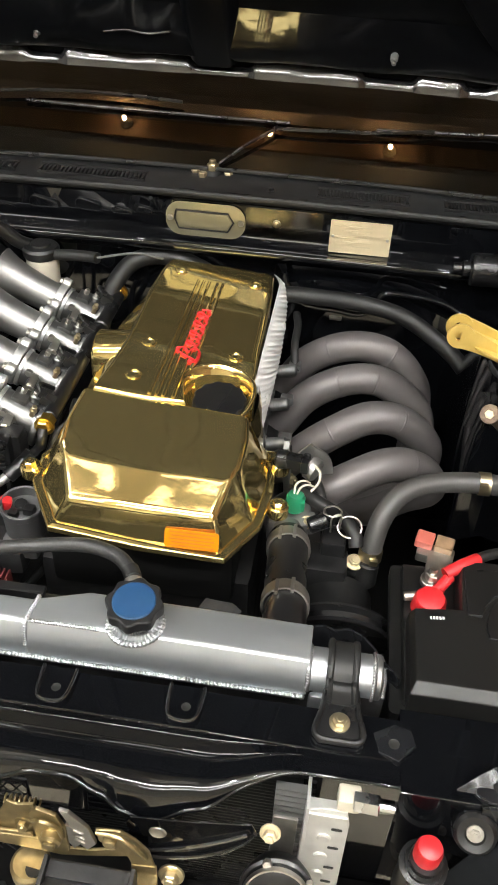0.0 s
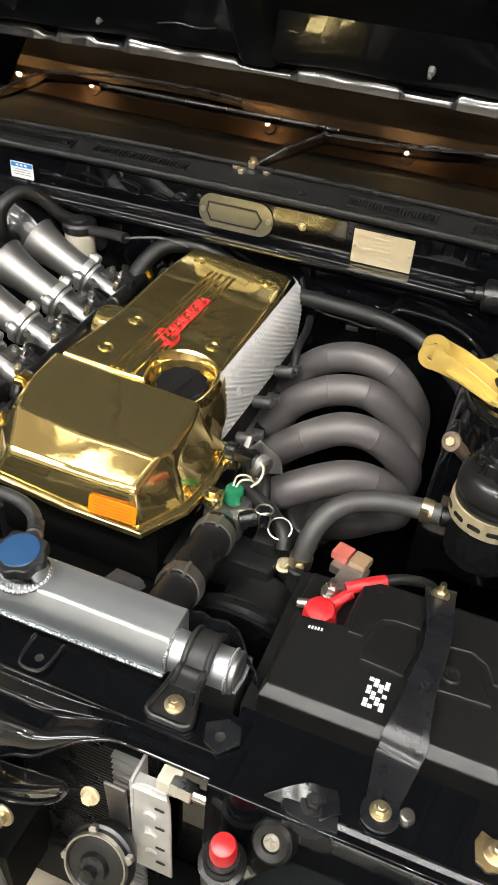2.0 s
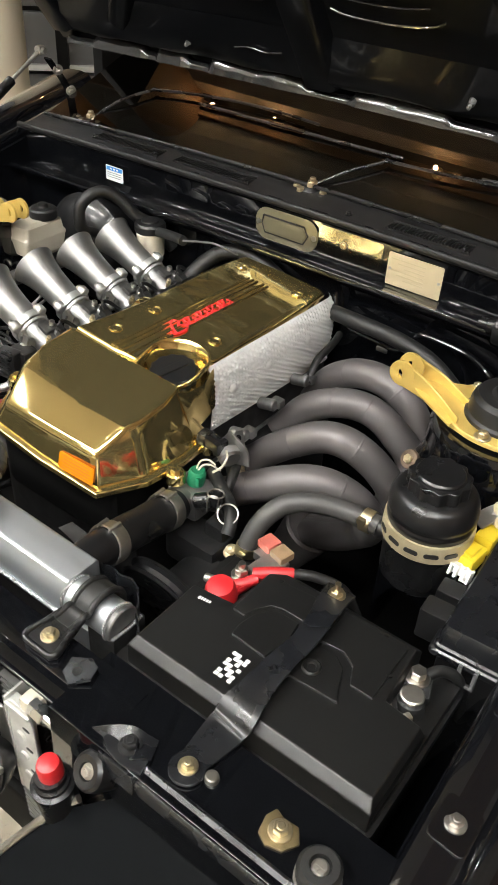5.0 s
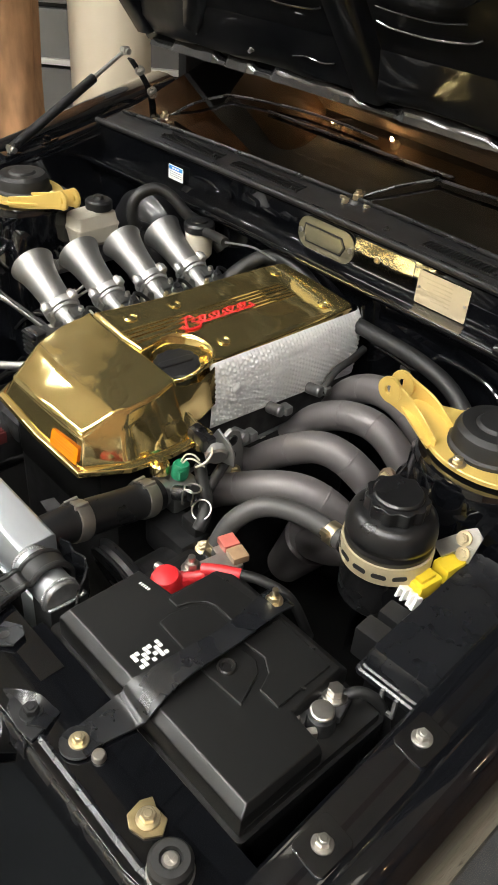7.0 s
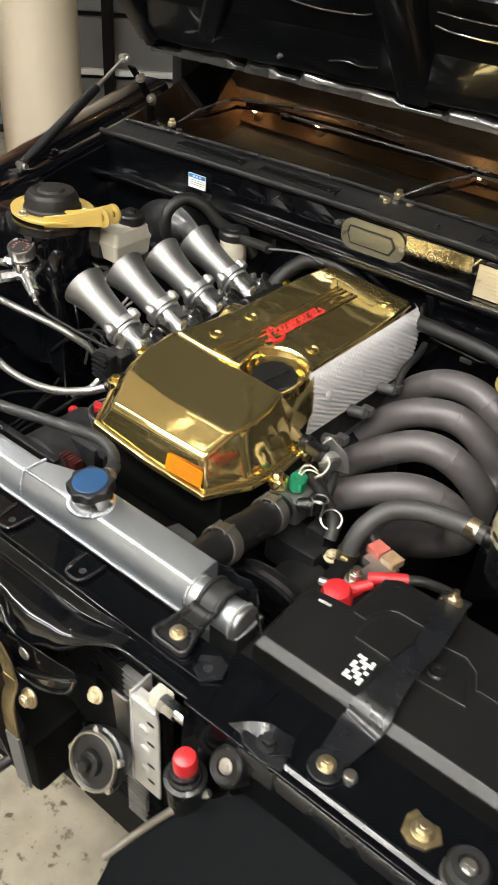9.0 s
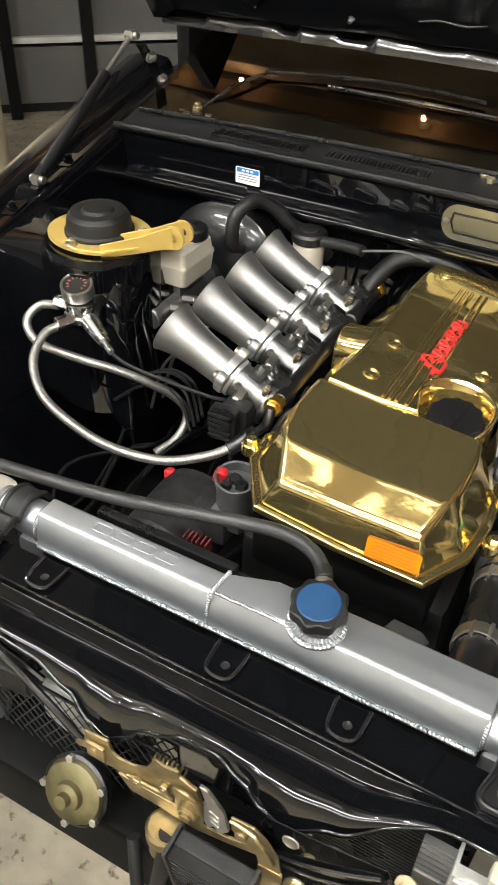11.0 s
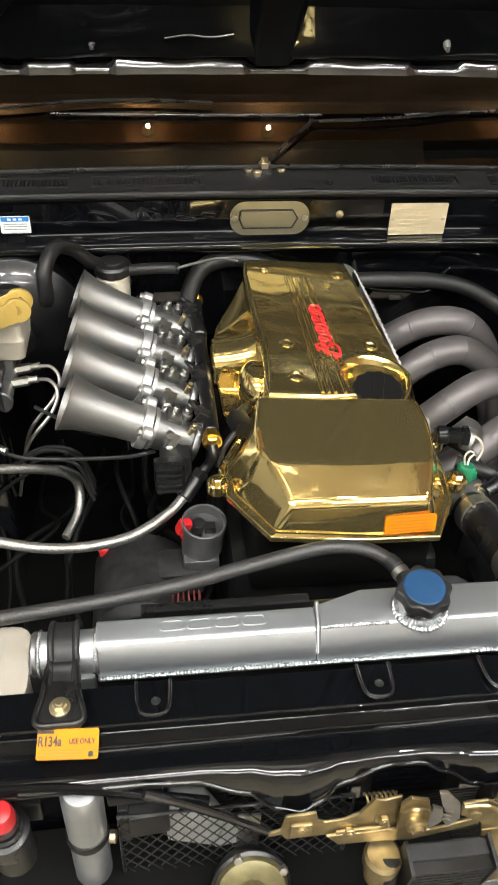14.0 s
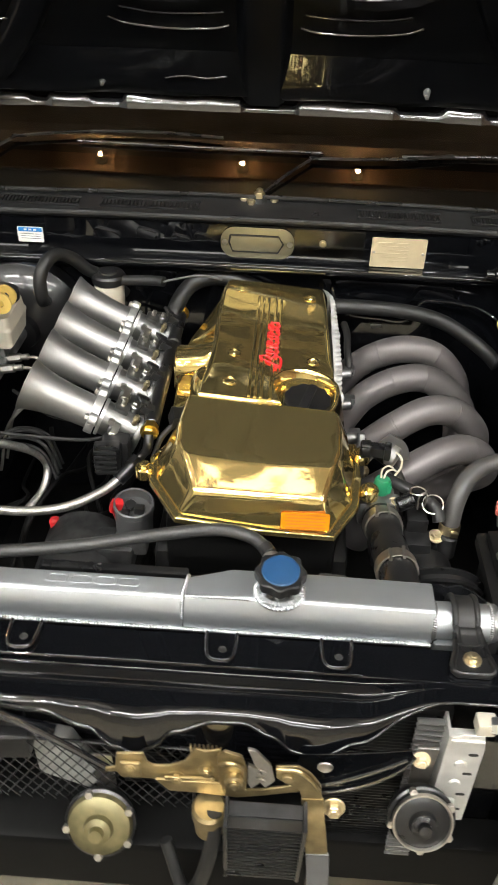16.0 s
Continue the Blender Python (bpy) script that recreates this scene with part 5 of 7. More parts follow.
part("foot", join(flat_strap([(0.2392, 0.4290, 0.7757), (0.2388, 0.424, 0.7744), (0.238, 0.410, 0.7738), (0.2375, 0.396, 0.7736), (0.237, 0.378, 0.7736)], (0.038, 0.038, 0.034, 0.030, 0.025), 0.0028), rod((0.237, 0.377, 0.7716), (0.237, 0.377, 0.7752), 0.0165, n=28, bev=0.0008)), STRAPM, strap)
bolt(strap, (0.237, 0.378, 0.7752), (0, 0, 1), 0.0060, BRASS)
part("spacer", rod((0.258, 0.384, 0.768), (0.258, 0.384, 0.776), 0.007, 0.006, 14, 0.001), STEEL, strap)
part("stud", join(rod((0.237, 0.608, 0.70), (0.237, 0.608, 0.808), 0.0032, n=12), rod((0.237, 0.608, 0.7905), (0.237, 0.608, 0.7925), 0.0095, n=20), hexrod((0.237, 0.608, 0.792), (0.237, 0.608, 0.799), 0.0068)), BRASS, strap)

fl = thing("fuse_link", (0.15, 0.62, 0.78), "faded red fusible link on brass battery leads", "fuse link")
part("carrier", join(box((0.142, 0.612, 0.762), (0.026, 0.040, 0.006), 0.002, (0, 0, -8)), box((0.140, 0.632, 0.758), (0.040, 0.020, 0.012), 0.002, (0, 0, -12))), STEEL, fl)
part("fuse_body", box((0.128, 0.644, 0.768), (0.020, 0.020, 0.010), 0.002, (0, 0, -14)), PINK, fl)
part("fuse_body", box((0.149, 0.639, 0.768), (0.020, 0.020, 0.010), 0.002, (0, 0, -14)), mat("clear_brown_plastic", (0.26, 0.17, 0.10), 0.3, tint=0.5, tint_size=80, dark=0.5), fl)
part("lead_sleeve", sweep([(0.146, 0.590, 0.775), (0.163, 0.601, 0.779), (0.181, 0.614, 0.779)], 0.0068, 14, 5), RED, fl)
part("lead", sweep([(0.178, 0.612, 0.779), (0.200, 0.628, 0.776), (0.228, 0.646, 0.758), (0.245, 0.665, 0.70)], 0.0058, 12, 6), RUBBER, fl)

# fuse box
fb = thing("fuse_box", (0.375, 0.71, 0.70), "black relay and fuse box with a sloped clip-on lid", "fuse box")
FM = pose(0.373, 0.727, 0.0, 0, 0, 3.3)
part("lid", moved(loft([[(x, y, z) for x, y in rounded(w, h, 0.006, 3)] for w, h, z in ((0.084, 0.208, 0.770), (0.085, 0.209, 0.773), (0.084, 0.208, 0.7765), (0.079, 0.203, 0.778), (0.0785, 0.2025, 0.7815), (0.074, 0.198, 0.7835), (0.0725, 0.1965, 0.7975), (0.0660, 0.1890, 0.8062))], 0.0007, 2), FM), STRAPM, fb, sharp=25)
part("tray", moved(box((0, 0, 0.735), (0.068, 0.19, 0.075), 0.004), FM), PLASTIC, fb)
part("clip", join(box((0.372, 0.622, 0.764), (0.004, 0.004, 0.026), 0.001), box((0.388, 0.622, 0.764), (0.004, 0.004, 0.026), 0.001), box((0.380, 0.622, 0.752), (0.02, 0.004, 0.004), 0.001)), GREY, fb, "grey plastic clip")
part("relay", box((0.325, 0.662, 0.770), (0.03, 0.026, 0.04), 0.003, (0, 0, 4)), PLASTIC, fb)
part("relay", box((0.326, 0.694, 0.772), (0.028, 0.024, 0.04), 0.003, (0, 0, 4)), PLASTIC, fb)
part("connector", join(box((0.3215, 0.742, 0.797), (0.022, 0.032, 0.020), 0.003, (0, 0, -6)), box((0.3215, 0.742, 0.808), (0.012, 0.022, 0.006), 0.002, (0, 0, -6)), box((0.3255, 0.779, 0.800), (0.022, 0.030, 0.022), 0.003, (0, 0, -6))), YELLOW, fb, "yellow plastic connector")
part("connector_shell", moved(join(*[box((x, 0, 0), (0.003, 0.012, 0.014), 0.0008) for x in (-0.011, -0.004, 0.004, 0.011)], box((-0.0075, 0, 0.0055), (0.007, 0.010, 0.003), 0.0006), box((0.0075, 0, -0.0055), (0.007, 0.010, 0.003), 0.0006), box((0, 0.004, 0), (0.022, 0.003, 0.012), 0.0006)), pose(0.3225, 0.717, 0.795, -20, 0, -6)), WHITE, fb, "white plastic shell")

# power steering reservoir
res = thing("steering_reservoir", (0.279, 0.738, 0.70), "black steering fluid canister held by a plated band", "fluid reservoir")
RC = V((0.268, 0.743, 0.0))
part("canister", lathe([(0.0, 0.735), (0.036, 0.735), (0.044, 0.745), (0.046, 0.80), (0.047, 0.826), (0.0480, 0.828), (0.0480, 0.831), (0.0470, 0.833), (0.0470, 0.836), (0.0485, 0.838), (0.0488, 0.842), (0.0480, 0.850), (0.0455, 0.858), (0.0410, 0.863), (0.0350, 0.8655), (0.0, 0.866)], RC, n=48), SATIN, res, sharp=40)
part("cap", lobed_cap((RC.x, RC.y, 0.8655), 0.0325, 0.0036, 11, 0.0, 0.0165, Matrix.Identity(4)), SATIN, res)
part("cap_top", lathe([(0.027, 0.880), (0.0265, 0.8845), (0.0245, 0.8865), (0.012, 0.8860), (0.0, 0.8855)], RC, n=32), SATIN, res)
part("band", lathe([(0.0470, 0.800), (0.0496, 0.800), (0.0500, 0.802), (0.0500, 0.821), (0.0496, 0.823), (0.0470, 0.823)], RC, n=48, closed=True), BANDM, res, "plated clamp band")
for a in (200, 225, 250, 275, 300, 325):
    d = V((math.cos(radians(a)), math.sin(radians(a)), 0))
    part("slot", moved(prism(rounded(0.016, 0.006, 0.0028), 0, 0.0006, 0), Matrix.Translation(RC + d * 0.0500 + V((0, 0, 0.8115))) @ turn_to(d)), INK, res)
part("mount_lug", join(lathe([(0.005, -0.003), (0.0115, -0.003), (0.0125, 0.0), (0.0115, 0.003), (0.005, 0.003)], (0.202, 0.820, 0.823), (-0.3, -0.8, 0.5), 28, True), rod((0.203, 0.823, 0.822), (0.226, 0.832, 0.796), 0.008, n=16)), mat("rusty_steel", (0.20, 0.14, 0.10), 0.5, metal=0.5, tint=0.8, tint_size=90), res)
bolt(res, (0.202, 0.820, 0.823), (-0.3, -0.8, 0.5), 0.006, BRASS)
part("spout", rod((0.232, 0.742, 0.780), (0.214, 0.738, 0.778), 0.0125, n=20, bev=0.001), SATIN, res)
part("bracket", join(flat_strap([(0.308, 0.778, 0.814), (0.318, 0.797, 0.820), (0.330, 0.806, 0.826)], 0.02, 0.003), prism([(-0.014, -0.02), (0.010, -0.02), (0.014, 0.012), (0.004, 0.020), (-0.008, 0.012)], 0.0, 0.003, 0.001, 2, pose(0.327, 0.802, 0.824, 62, 0, 12))), STEEL, res)
bolt(res, (0.325, 0.797, 0.832), (0.1, -1, 0.6), 0.0058, BRASS)
bolt(res, (0.331, 0.791, 0.818), (0.1, -1, 0.6), 0.0052, BRASS)

# ---- brake side ----
boost = thing("brake_booster", (-0.60, 1.06, 0.70), "glossy black brake booster drum on the firewall", "brake booster")
part("drum", lathe([(0.0, 0.0), (0.030, 0.0), (0.034, 0.012), (0.070, 0.022), (0.092, 0.034), (0.100, 0.046), (0.104, 0.050), (0.104, 0.056), (0.098, 0.060), (0.094, 0.10), (0.0, 0.10)], (-0.605, 1.020, 0.765), (0, 1, 0), 48), mat("glossy_black_drum", (0.008, 0.008, 0.009), 0.28, coat=0.5, grain=0.1, tint=0.4, wear=0.2), boost)
part("vacuum_port", rod((-0.555, 1.040, 0.82), (-0.550, 1.01, 0.835), 0.009, n=16, bev=0.002), PLASTIC, boost)

mc = thing("master_cylinder", (-0.60, 0.95, 0.74), "cast brake master cylinder with a yellowed white fluid tank", "master cylinder")
part("cylinder", join(rod((-0.608, 0.865, 0.768), (-0.605, 1.022, 0.768), 0.0155, n=28, bev=0.002), rod((-0.608, 0.858, 0.768), (-0.608, 0.868, 0.768), 0.0175, n=28, bev=0.002), box((-0.605, 0.955, 0.790), (0.024, 0.07, 0.03), 0.006)), CAST, mc)
part("fluid_tank", loft([[(x, y, z) for x, y in rounded(w, h, 0.008, 4, (-0.596, 0.942))] for w, h, z in ((0.034, 0.060, 0.800), (0.046, 0.082, 0.808), (0.050, 0.090, 0.832), (0.052, 0.092, 0.834), (0.052, 0.092, 0.838), (0.048, 0.086, 0.842), (0.046, 0.080, 0.858), (0.030, 0.055, 0.864))]), WHITEP, mc, "yellowed white plastic tank", sharp=30)
part("tank_cap", lathe([(0.023, 0.0), (0.024, 0.002), (0.024, 0.014), (0.021, 0.017), (0.010, 0.018), (0.008, 0.024), (0.0, 0.025)], (-0.594, 0.958, 0.862), n=28), PLASTIC, mc)
for dy in (0.898, 0.930):
    part("union", join(hexrod((-0.595, dy, 0.772), (-0.572, dy, 0.776), 0.007), rod((-0.574, dy, 0.776), (-0.560, dy, 0.778), 0.005, n=12)), STEEL, mc)
    part("brake_line", sweep([(-0.565, dy, 0.777), (-0.545, dy, 0.775), (-0.535, dy - 0.01, 0.76), (-0.545, dy - 0.03, 0.74), (-0.58, dy - 0.05, 0.70), (-0.60, dy - 0.06, 0.62)], 0.0026, 8, 8), STEEL, mc)

clr = thing("clutch_reservoir", (-0.46, 1.078, 0.78), "small white clutch fluid bottle with a black cap", "fluid reservoir")
part("bottle", lathe([(0.0, 0.0), (0.020, 0.0), (0.024, 0.006), (0.025, 0.045), (0.022, 0.05), (0.0, 0.05)], (-0.458, 1.080, 0.792), n=28), WHITEP, clr)
part("cap", lathe([(0.027, 0.0), (0.028, 0.002), (0.028, 0.012), (0.025, 0.016), (0.016, 0.017), (0.015, 0.020), (0.0, 0.020)], (-0.458, 1.080, 0.841), n=28), PLASTIC, clr)

# hoses and looms
def hose(name, pts, r, material, label, category="hose", n=16, steps=8):
    return whole(name, sweep(pts, r, n, steps), material, label, category)


hose("vacuum_hose", [(-0.550, 1.008, 0.835), (-0.548, 0.998, 0.850), (-0.548, 1.000, 0.878), (-0.542, 1.015, 0.896), (-0.530, 1.040, 0.902), (-0.510, 1.060, 0.888), (-0.490, 1.075, 0.862), (-0.470, 1.10, 0.84), (-0.44, 1.12, 0.80)], 0.0105, RUBBER, "thick black rubber vacuum hose bent from the brake booster")
hose("heater_hose", [(-0.355, 1.00, 0.73), (-0.350, 1.055, 0.79), (-0.330, 1.100, 0.825), (-0.295, 1.118, 0.838), (-0.25, 1.118, 0.838), (-0.20, 1.115, 0.82), (-0.15, 1.11, 0.79), (-0.12, 1.10, 0.74)], 0.0135, RUBBER, "thick black heater hose curving behind the engine")
hose("heater_hose", [(-0.085, 1.095, 0.81), (-0.03, 1.085, 0.815), (0.05, 1.085, 0.81), (0.12, 1.08, 0.79), (0.20, 1.05, 0.74), (0.25, 1.02, 0.66)], 0.0125, RUBBER, "black heater hose along the firewall")
hose("steel_pipe", [(-0.085, 1.105, 0.84), (-0.075, 1.10, 0.815), (-0.05, 1.095, 0.795), (0.0, 1.095, 0.790), (0.035, 1.095, 0.787), (0.055, 1.095, 0.800), (0.066, 1.098, 0.822), (0.085, 1.10, 0.826), (0.15, 1.10, 0.820), (0.19, 1.09, 0.805), (0.23, 1.08, 0.77)], 0.0042, BLACK, "glossy black bent pipe clipped to the firewall", "pipe", 10)
wp = thing("wiring_plug", (-0.40, 1.05, 0.84), "black sleeved wiring plug lying behind the trumpets", "wiring plug")
part("sleeve", sweep([(-0.44, 1.075, 0.846), (-0.40, 1.068, 0.852), (-0.372, 1.062, 0.855), (-0.362, 1.058, 0.856)], 0.0085, 12, 6), RUBBER, wp)
part("wire", sweep([(-0.364, 1.058, 0.856), (-0.33, 1.065, 0.862), (-0.30, 1.07, 0.865), (-0.27, 1.09, 0.85)], 0.002, 8, 6), GREY, wp)

# pressure regulator with its dial, on the apron
reg = thing("fuel_regulator", (-0.66, 0.77, 0.78), "polished fuel pressure regulator with a round dial", "fuel regulator")
part("body", join(lathe([(0.0, 0.0), (0.016, 0.0), (0.020, 0.004), (0.020, 0.010), (0.017, 0.012), (0.017, 0.024), (0.0, 0.026)], (-0.660, 0.772, 0.792), n=28), rod((-0.645, 0.765, 0.800), (-0.608, 0.745, 0.792), 0.011, 0.007, 16, 0.002), rod((-0.612, 0.747, 0.793), (-0.594, 0.737, 0.789), 0.004, n=12),
                  rod((-0.660, 0.760, 0.800), (-0.670, 0.738, 0.800), 0.008, n=6, bev=0.001), rod((-0.675, 0.772, 0.805), (-0.695, 0.768, 0.808), 0.008, n=6, bev=0.001), rod((-0.66, 0.772, 0.815), (-0.662, 0.773, 0.825), 0.006, n=12)), ALUP, reg)
dial = part("dial", lathe([(0.0, 0.0), (0.0175, 0.0), (0.0185, 0.002), (0.0185, 0.016), (0.0175, 0.0175), (0.0160, 0.0165), (0.0160, 0.0150), (0.0, 0.0150)], (-0.664, 0.775, 0.822), (0.1, -0.25, 1), 32), STEEL, reg)
part("dial_face", lathe([(0.0152, 0.0), (0.0152, 0.0006), (0.0, 0.0006)], (-0.664 + 0.0014, 0.775 - 0.0036, 0.8366), (0.1, -0.25, 1), 32), INK, dial)
part("print_bar", moved(join(*[box((0.010 * math.cos(a), 0.010 * math.sin(a), 0.001), (0.003, 0.0016, 0.0004), 0, (0, 0, math.degrees(a))) for a in [radians(-40 + 28 * k) for k in range(10)]]), Matrix.Translation((-0.664 + 0.0014, 0.775 - 0.0036, 0.8366)) @ turn_to((0.1, -0.25, 1))), PINK, dial)
reg.scale = (1.22, 1.22, 1.22)
hose("braided_hose", [(-0.672, 0.735, 0.800), (-0.680, 0.712, 0.795), (-0.670, 0.675, 0.775), (-0.630, 0.645, 0.750), (-0.56, 0.630, 0.734), (-0.50, 0.628, 0.728), (-0.44, 0.640, 0.728), (-0.395, 0.668, 0.734), (-0.372, 0.690, 0.742)], 0.0062, BRAID, "braided steel fuel hose", n=14)
hose("braided_hose", [(-0.697, 0.768, 0.808), (-0.722, 0.758, 0.806), (-0.730, 0.735, 0.790), (-0.705, 0.725, 0.768), (-0.65, 0.740, 0.752), (-0.60, 0.760, 0.738), (-0.560, 0.776, 0.722), (-0.525, 0.800, 0.690), (-0.512, 0.805, 0.660), (-0.515, 0.78, 0.635), (-0.53, 0.745, 0.625)], 0.0062, BRAID, "braided steel fuel return hose", n=14)
an = thing("hose_fitting", (-0.36, 0.70, 0.74), "black anodised hose fitting under the fuel rail", "hose fitting")
part("socket", rod((-0.374, 0.687, 0.741), (-0.356, 0.706, 0.755), 0.0095, n=20, bev=0.001), SATIN, an)
part("nut", hexrod((-0.357, 0.705, 0.754), (-0.349, 0.713, 0.760), 0.0105), SATIN, an)
part("tail", sweep([(-0.350, 0.712, 0.759), (-0.341, 0.716, 0.768), (-0.336, 0.716, 0.782), (-0.336, 0.724, 0.793)], 0.0065, 12, 6), SATIN, an)
hose("throttle_cable", [(-0.592, 0.736, 0.789), (-0.56, 0.735, 0.775), (-0.50, 0.745, 0.762), (-0.44, 0.752, 0.756), (-0.405, 0.756, 0.760)], 0.0026, RUBBER, "thin black cable from the regulator", "cable", 8)
hose("throttle_cable", [(-0.56, 0.845, 0.770), (-0.53, 0.82, 0.770), (-0.49, 0.79, 0.768), (-0.44, 0.775, 0.770), (-0.41, 0.765, 0.772)], 0.0026, RUBBER, "thin black throttle cable", "cable", 8)
for k, (dy, dz) in enumerate(((0.0, 0.0), (0.012, 0.004), (0.024, 0.0), (-0.012, -0.004))):
    hose("small_pipe", [(-0.63, 0.80 + dy, 0.66 + dz), (-0.585, 0.80 + dy, 0.70 + dz), (-0.55, 0.81 + dy, 0.71 + dz), (-0.51, 0.80 + dy, 0.705 + dz), (-0.49, 0.79 + dy, 0.66)], 0.0028, DARK, "thin dark metal brake pipe", "pipe", 8)

# plugs and sensors by the throttle bodies
tps = thing("throttle_sensor", (-0.385, 0.72, 0.73), "black plastic throttle sensor with its plug", "sensor")
part("housing", join(box((-0.381, 0.722, 0.762), (0.038, 0.026, 0.050), 0.005), rod((-0.380, 0.740, 0.768), (-0.380, 0.712, 0.768), 0.017, n=24, bev=0.002)), PLASTIC, tps)
part("plug", box((-0.389, 0.703, 0.766), (0.036, 0.022, 0.044), 0.004, (0, 0, 8)), SATIN, tps)
part("fin", join(*[box((-0.390, 0.690, 0.752 + 0.008 * k), (0.030, 0.005, 0.0034), 0.0008) for k in range(5)]), PLASTIC, tps)
coil = thing("coil_plug", (-0.285, 0.80, 0.79), "black coil plug with a short wire", "wiring plug")
part("body", join(box((-0.300, 0.755, 0.800), (0.022, 0.032, 0.020), 0.004, (0, 20, 15)), rod((-0.300, 0.77, 0.80), (-0.285, 0.80, 0.79), 0.007, n=14, bev=0.001)), PLASTIC, coil)
part("wire", sweep([(-0.305, 0.742, 0.798), (-0.320, 0.730, 0.785), (-0.33, 0.72, 0.76)], 0.004, 10, 6), RUBBER, coil)

cs = thing("cam_sensor", (-0.352, 0.668, 0.65), "open-topped grey plastic cam sensor housing", "sensor")
part("cup", lathe([(0.0, 0.0), (0.022, 0.0), (0.0255, 0.006), (0.0260, 0.044), (0.0275, 0.046), (0.0275, 0.054), (0.0262, 0.055), (0.0240, 0.054), (0.0235, 0.040), (0.0, 0.038)], (-0.353, 0.672, 0.668), (0.05, -0.12, 1), 36), mat("dark_grey_plastic", (0.07, 0.07, 0.072), 0.4, grain=0.2, tint=0.3), cs)
part("insert", join(rod((-0.357, 0.674, 0.705), (-0.356, 0.672, 0.714), 0.008, n=16, bev=0.001), box((-0.343, 0.666, 0.709), (0.014, 0.012, 0.012), 0.002), box((-0.360, 0.657, 0.709), (0.012, 0.010, 0.010), 0.002)), PLASTIC, cs)
part("foot", box((-0.355, 0.664, 0.658), (0.045, 0.04, 0.03), 0.006), CAST, cs)
red = whole("red_plug", join(box((-0.375, 0.668, 0.712), (0.016, 0.014, 0.022), 0.005, (10, 20, 20)), rod((-0.375, 0.668, 0.700), (-0.37, 0.664, 0.690), 0.006, n=14)), RED, "small red plastic plug beside the cam sensor", "plug")

alt = thing("alternator", (-0.44, 0.66, 0.56), "dusty cast alternator low beside the engine", "alternator")
part("housing", join(rod((-0.43, 0.585, 0.60), (-0.43, 0.72, 0.60), 0.062, n=36, bev=0.012), box((-0.38, 0.66, 0.64), (0.06, 0.05, 0.04), 0.01)), GRIME, alt)
part("pulley", lathe([(0.0, 0.0), (0.03, 0.0), (0.032, 0.003), (0.028, 0.006), (0.032, 0.009), (0.028, 0.012), (0.032, 0.015), (0.03, 0.02), (0.0, 0.02)], (-0.40, 0.560, 0.60), (0, 1, 0), 32), DARK, alt)
part("terminal_cap", rod((-0.470, 0.70, 0.62), (-0.478, 0.705, 0.648), 0.010, 0.008, 20, 0.003), RED, alt, "red rubber terminal cap")
for k in range(6):
    part("rotor_fin", box((-0.392 + 0.0065 * k, 0.612, 0.640), (0.0024, 0.016, 0.020), 0.0006), DIMRED, alt)
fan = thing("fan_shroud", (-0.33, 0.50, 0.60), "black plastic fan shroud behind the radiator", "fan shroud")
part("rim", join(box((-0.34, 0.497, 0.772), (0.17, 0.010, 0.006), 0.002), box((-0.34, 0.493, 0.764), (0.17, 0.004, 0.02), 0.001)), SATIN, fan)
part("panel", box((-0.215, 0.500, 0.60), (0.42, 0.012, 0.32), 0.004), PLASTIC, fan)

wave = [(0.012, 0.497), (0.024, 0.503), (0.036, 0.500), (0.050, 0.505), (0.064, 0.500), (0.076, 0.488), (0.084, 0.476), (0.094, 0.468), (0.102, 0.461)]
bm = loft([[(x, y, 0.776 - 0.012 * k / 8), (x, y, 0.738 - 0.02 * k / 8)] for k, (x, y, _) in enumerate(spline([(a, b, 0) for a, b in wave], 1))], closed=False)
bmesh.ops.solidify(bm, geom=bm.faces[:] + bm.edges[:] + bm.verts[:], thickness=0.0022)
part("corner_bracket", bm, STRAPM, fan, "wavy black sheet bracket", sharp=60)
tb = thing("sheet_bracket", (-0.085, 0.545, 0.72), "grimy plated sheet bracket behind the radiator", "bracket")
part("sheet", join(prism([(-0.024, -0.008), (0.018, -0.010), (0.024, 0.003), (0.012, 0.010), (-0.018, 0.009)], 0.0, 0.002, 0.0006, 2, pose(-0.085, 0.545, 0.722, 10, 0, -6)), box((-0.085, 0.553, 0.710), (0.034, 0.002, 0.024), 0.0006)), GRIME, tb)

hose("overflow_hose", [(-0.160, 0.492, 0.800), (-0.168, 0.510, 0.802), (-0.190, 0.530, 0.803), (-0.23, 0.538, 0.802), (-0.30, 0.528, 0.796), (-0.37, 0.514, 0.790), (-0.45, 0.503, 0.784), (-0.56, 0.493, 0.778), (-0.64, 0.49, 0.77)], 0.0075, BRAIDB, "long black braided overflow hose from the radiator neck", n=16)
HO = bpy.data.objects["overflow_hose"]
part("end_clamp", lathe([(0.0078, -0.004), (0.0092, -0.0035), (0.0092, 0.0035), (0.0078, 0.004)], (-0.163, 0.4985, 0.8008), (-0.3, 0.9, 0.1), 24, True), STEEL, HO)
part("end_ferrule", lathe([(0.0076, -0.007), (0.0086, -0.006), (0.0086, 0.006), (0.0076, 0.007)], (-0.168, 0.510, 0.802), (-0.5, 0.85, 0.05), 24, True), RUBBER, HO)
wt = thing("washer_tank", (-0.58, 0.44, 0.56), "translucent white washer tank at the front corner", "washer tank")
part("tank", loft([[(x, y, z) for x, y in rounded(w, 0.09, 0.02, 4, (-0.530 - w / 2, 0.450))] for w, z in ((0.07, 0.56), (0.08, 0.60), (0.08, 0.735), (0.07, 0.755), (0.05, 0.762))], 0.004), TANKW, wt)
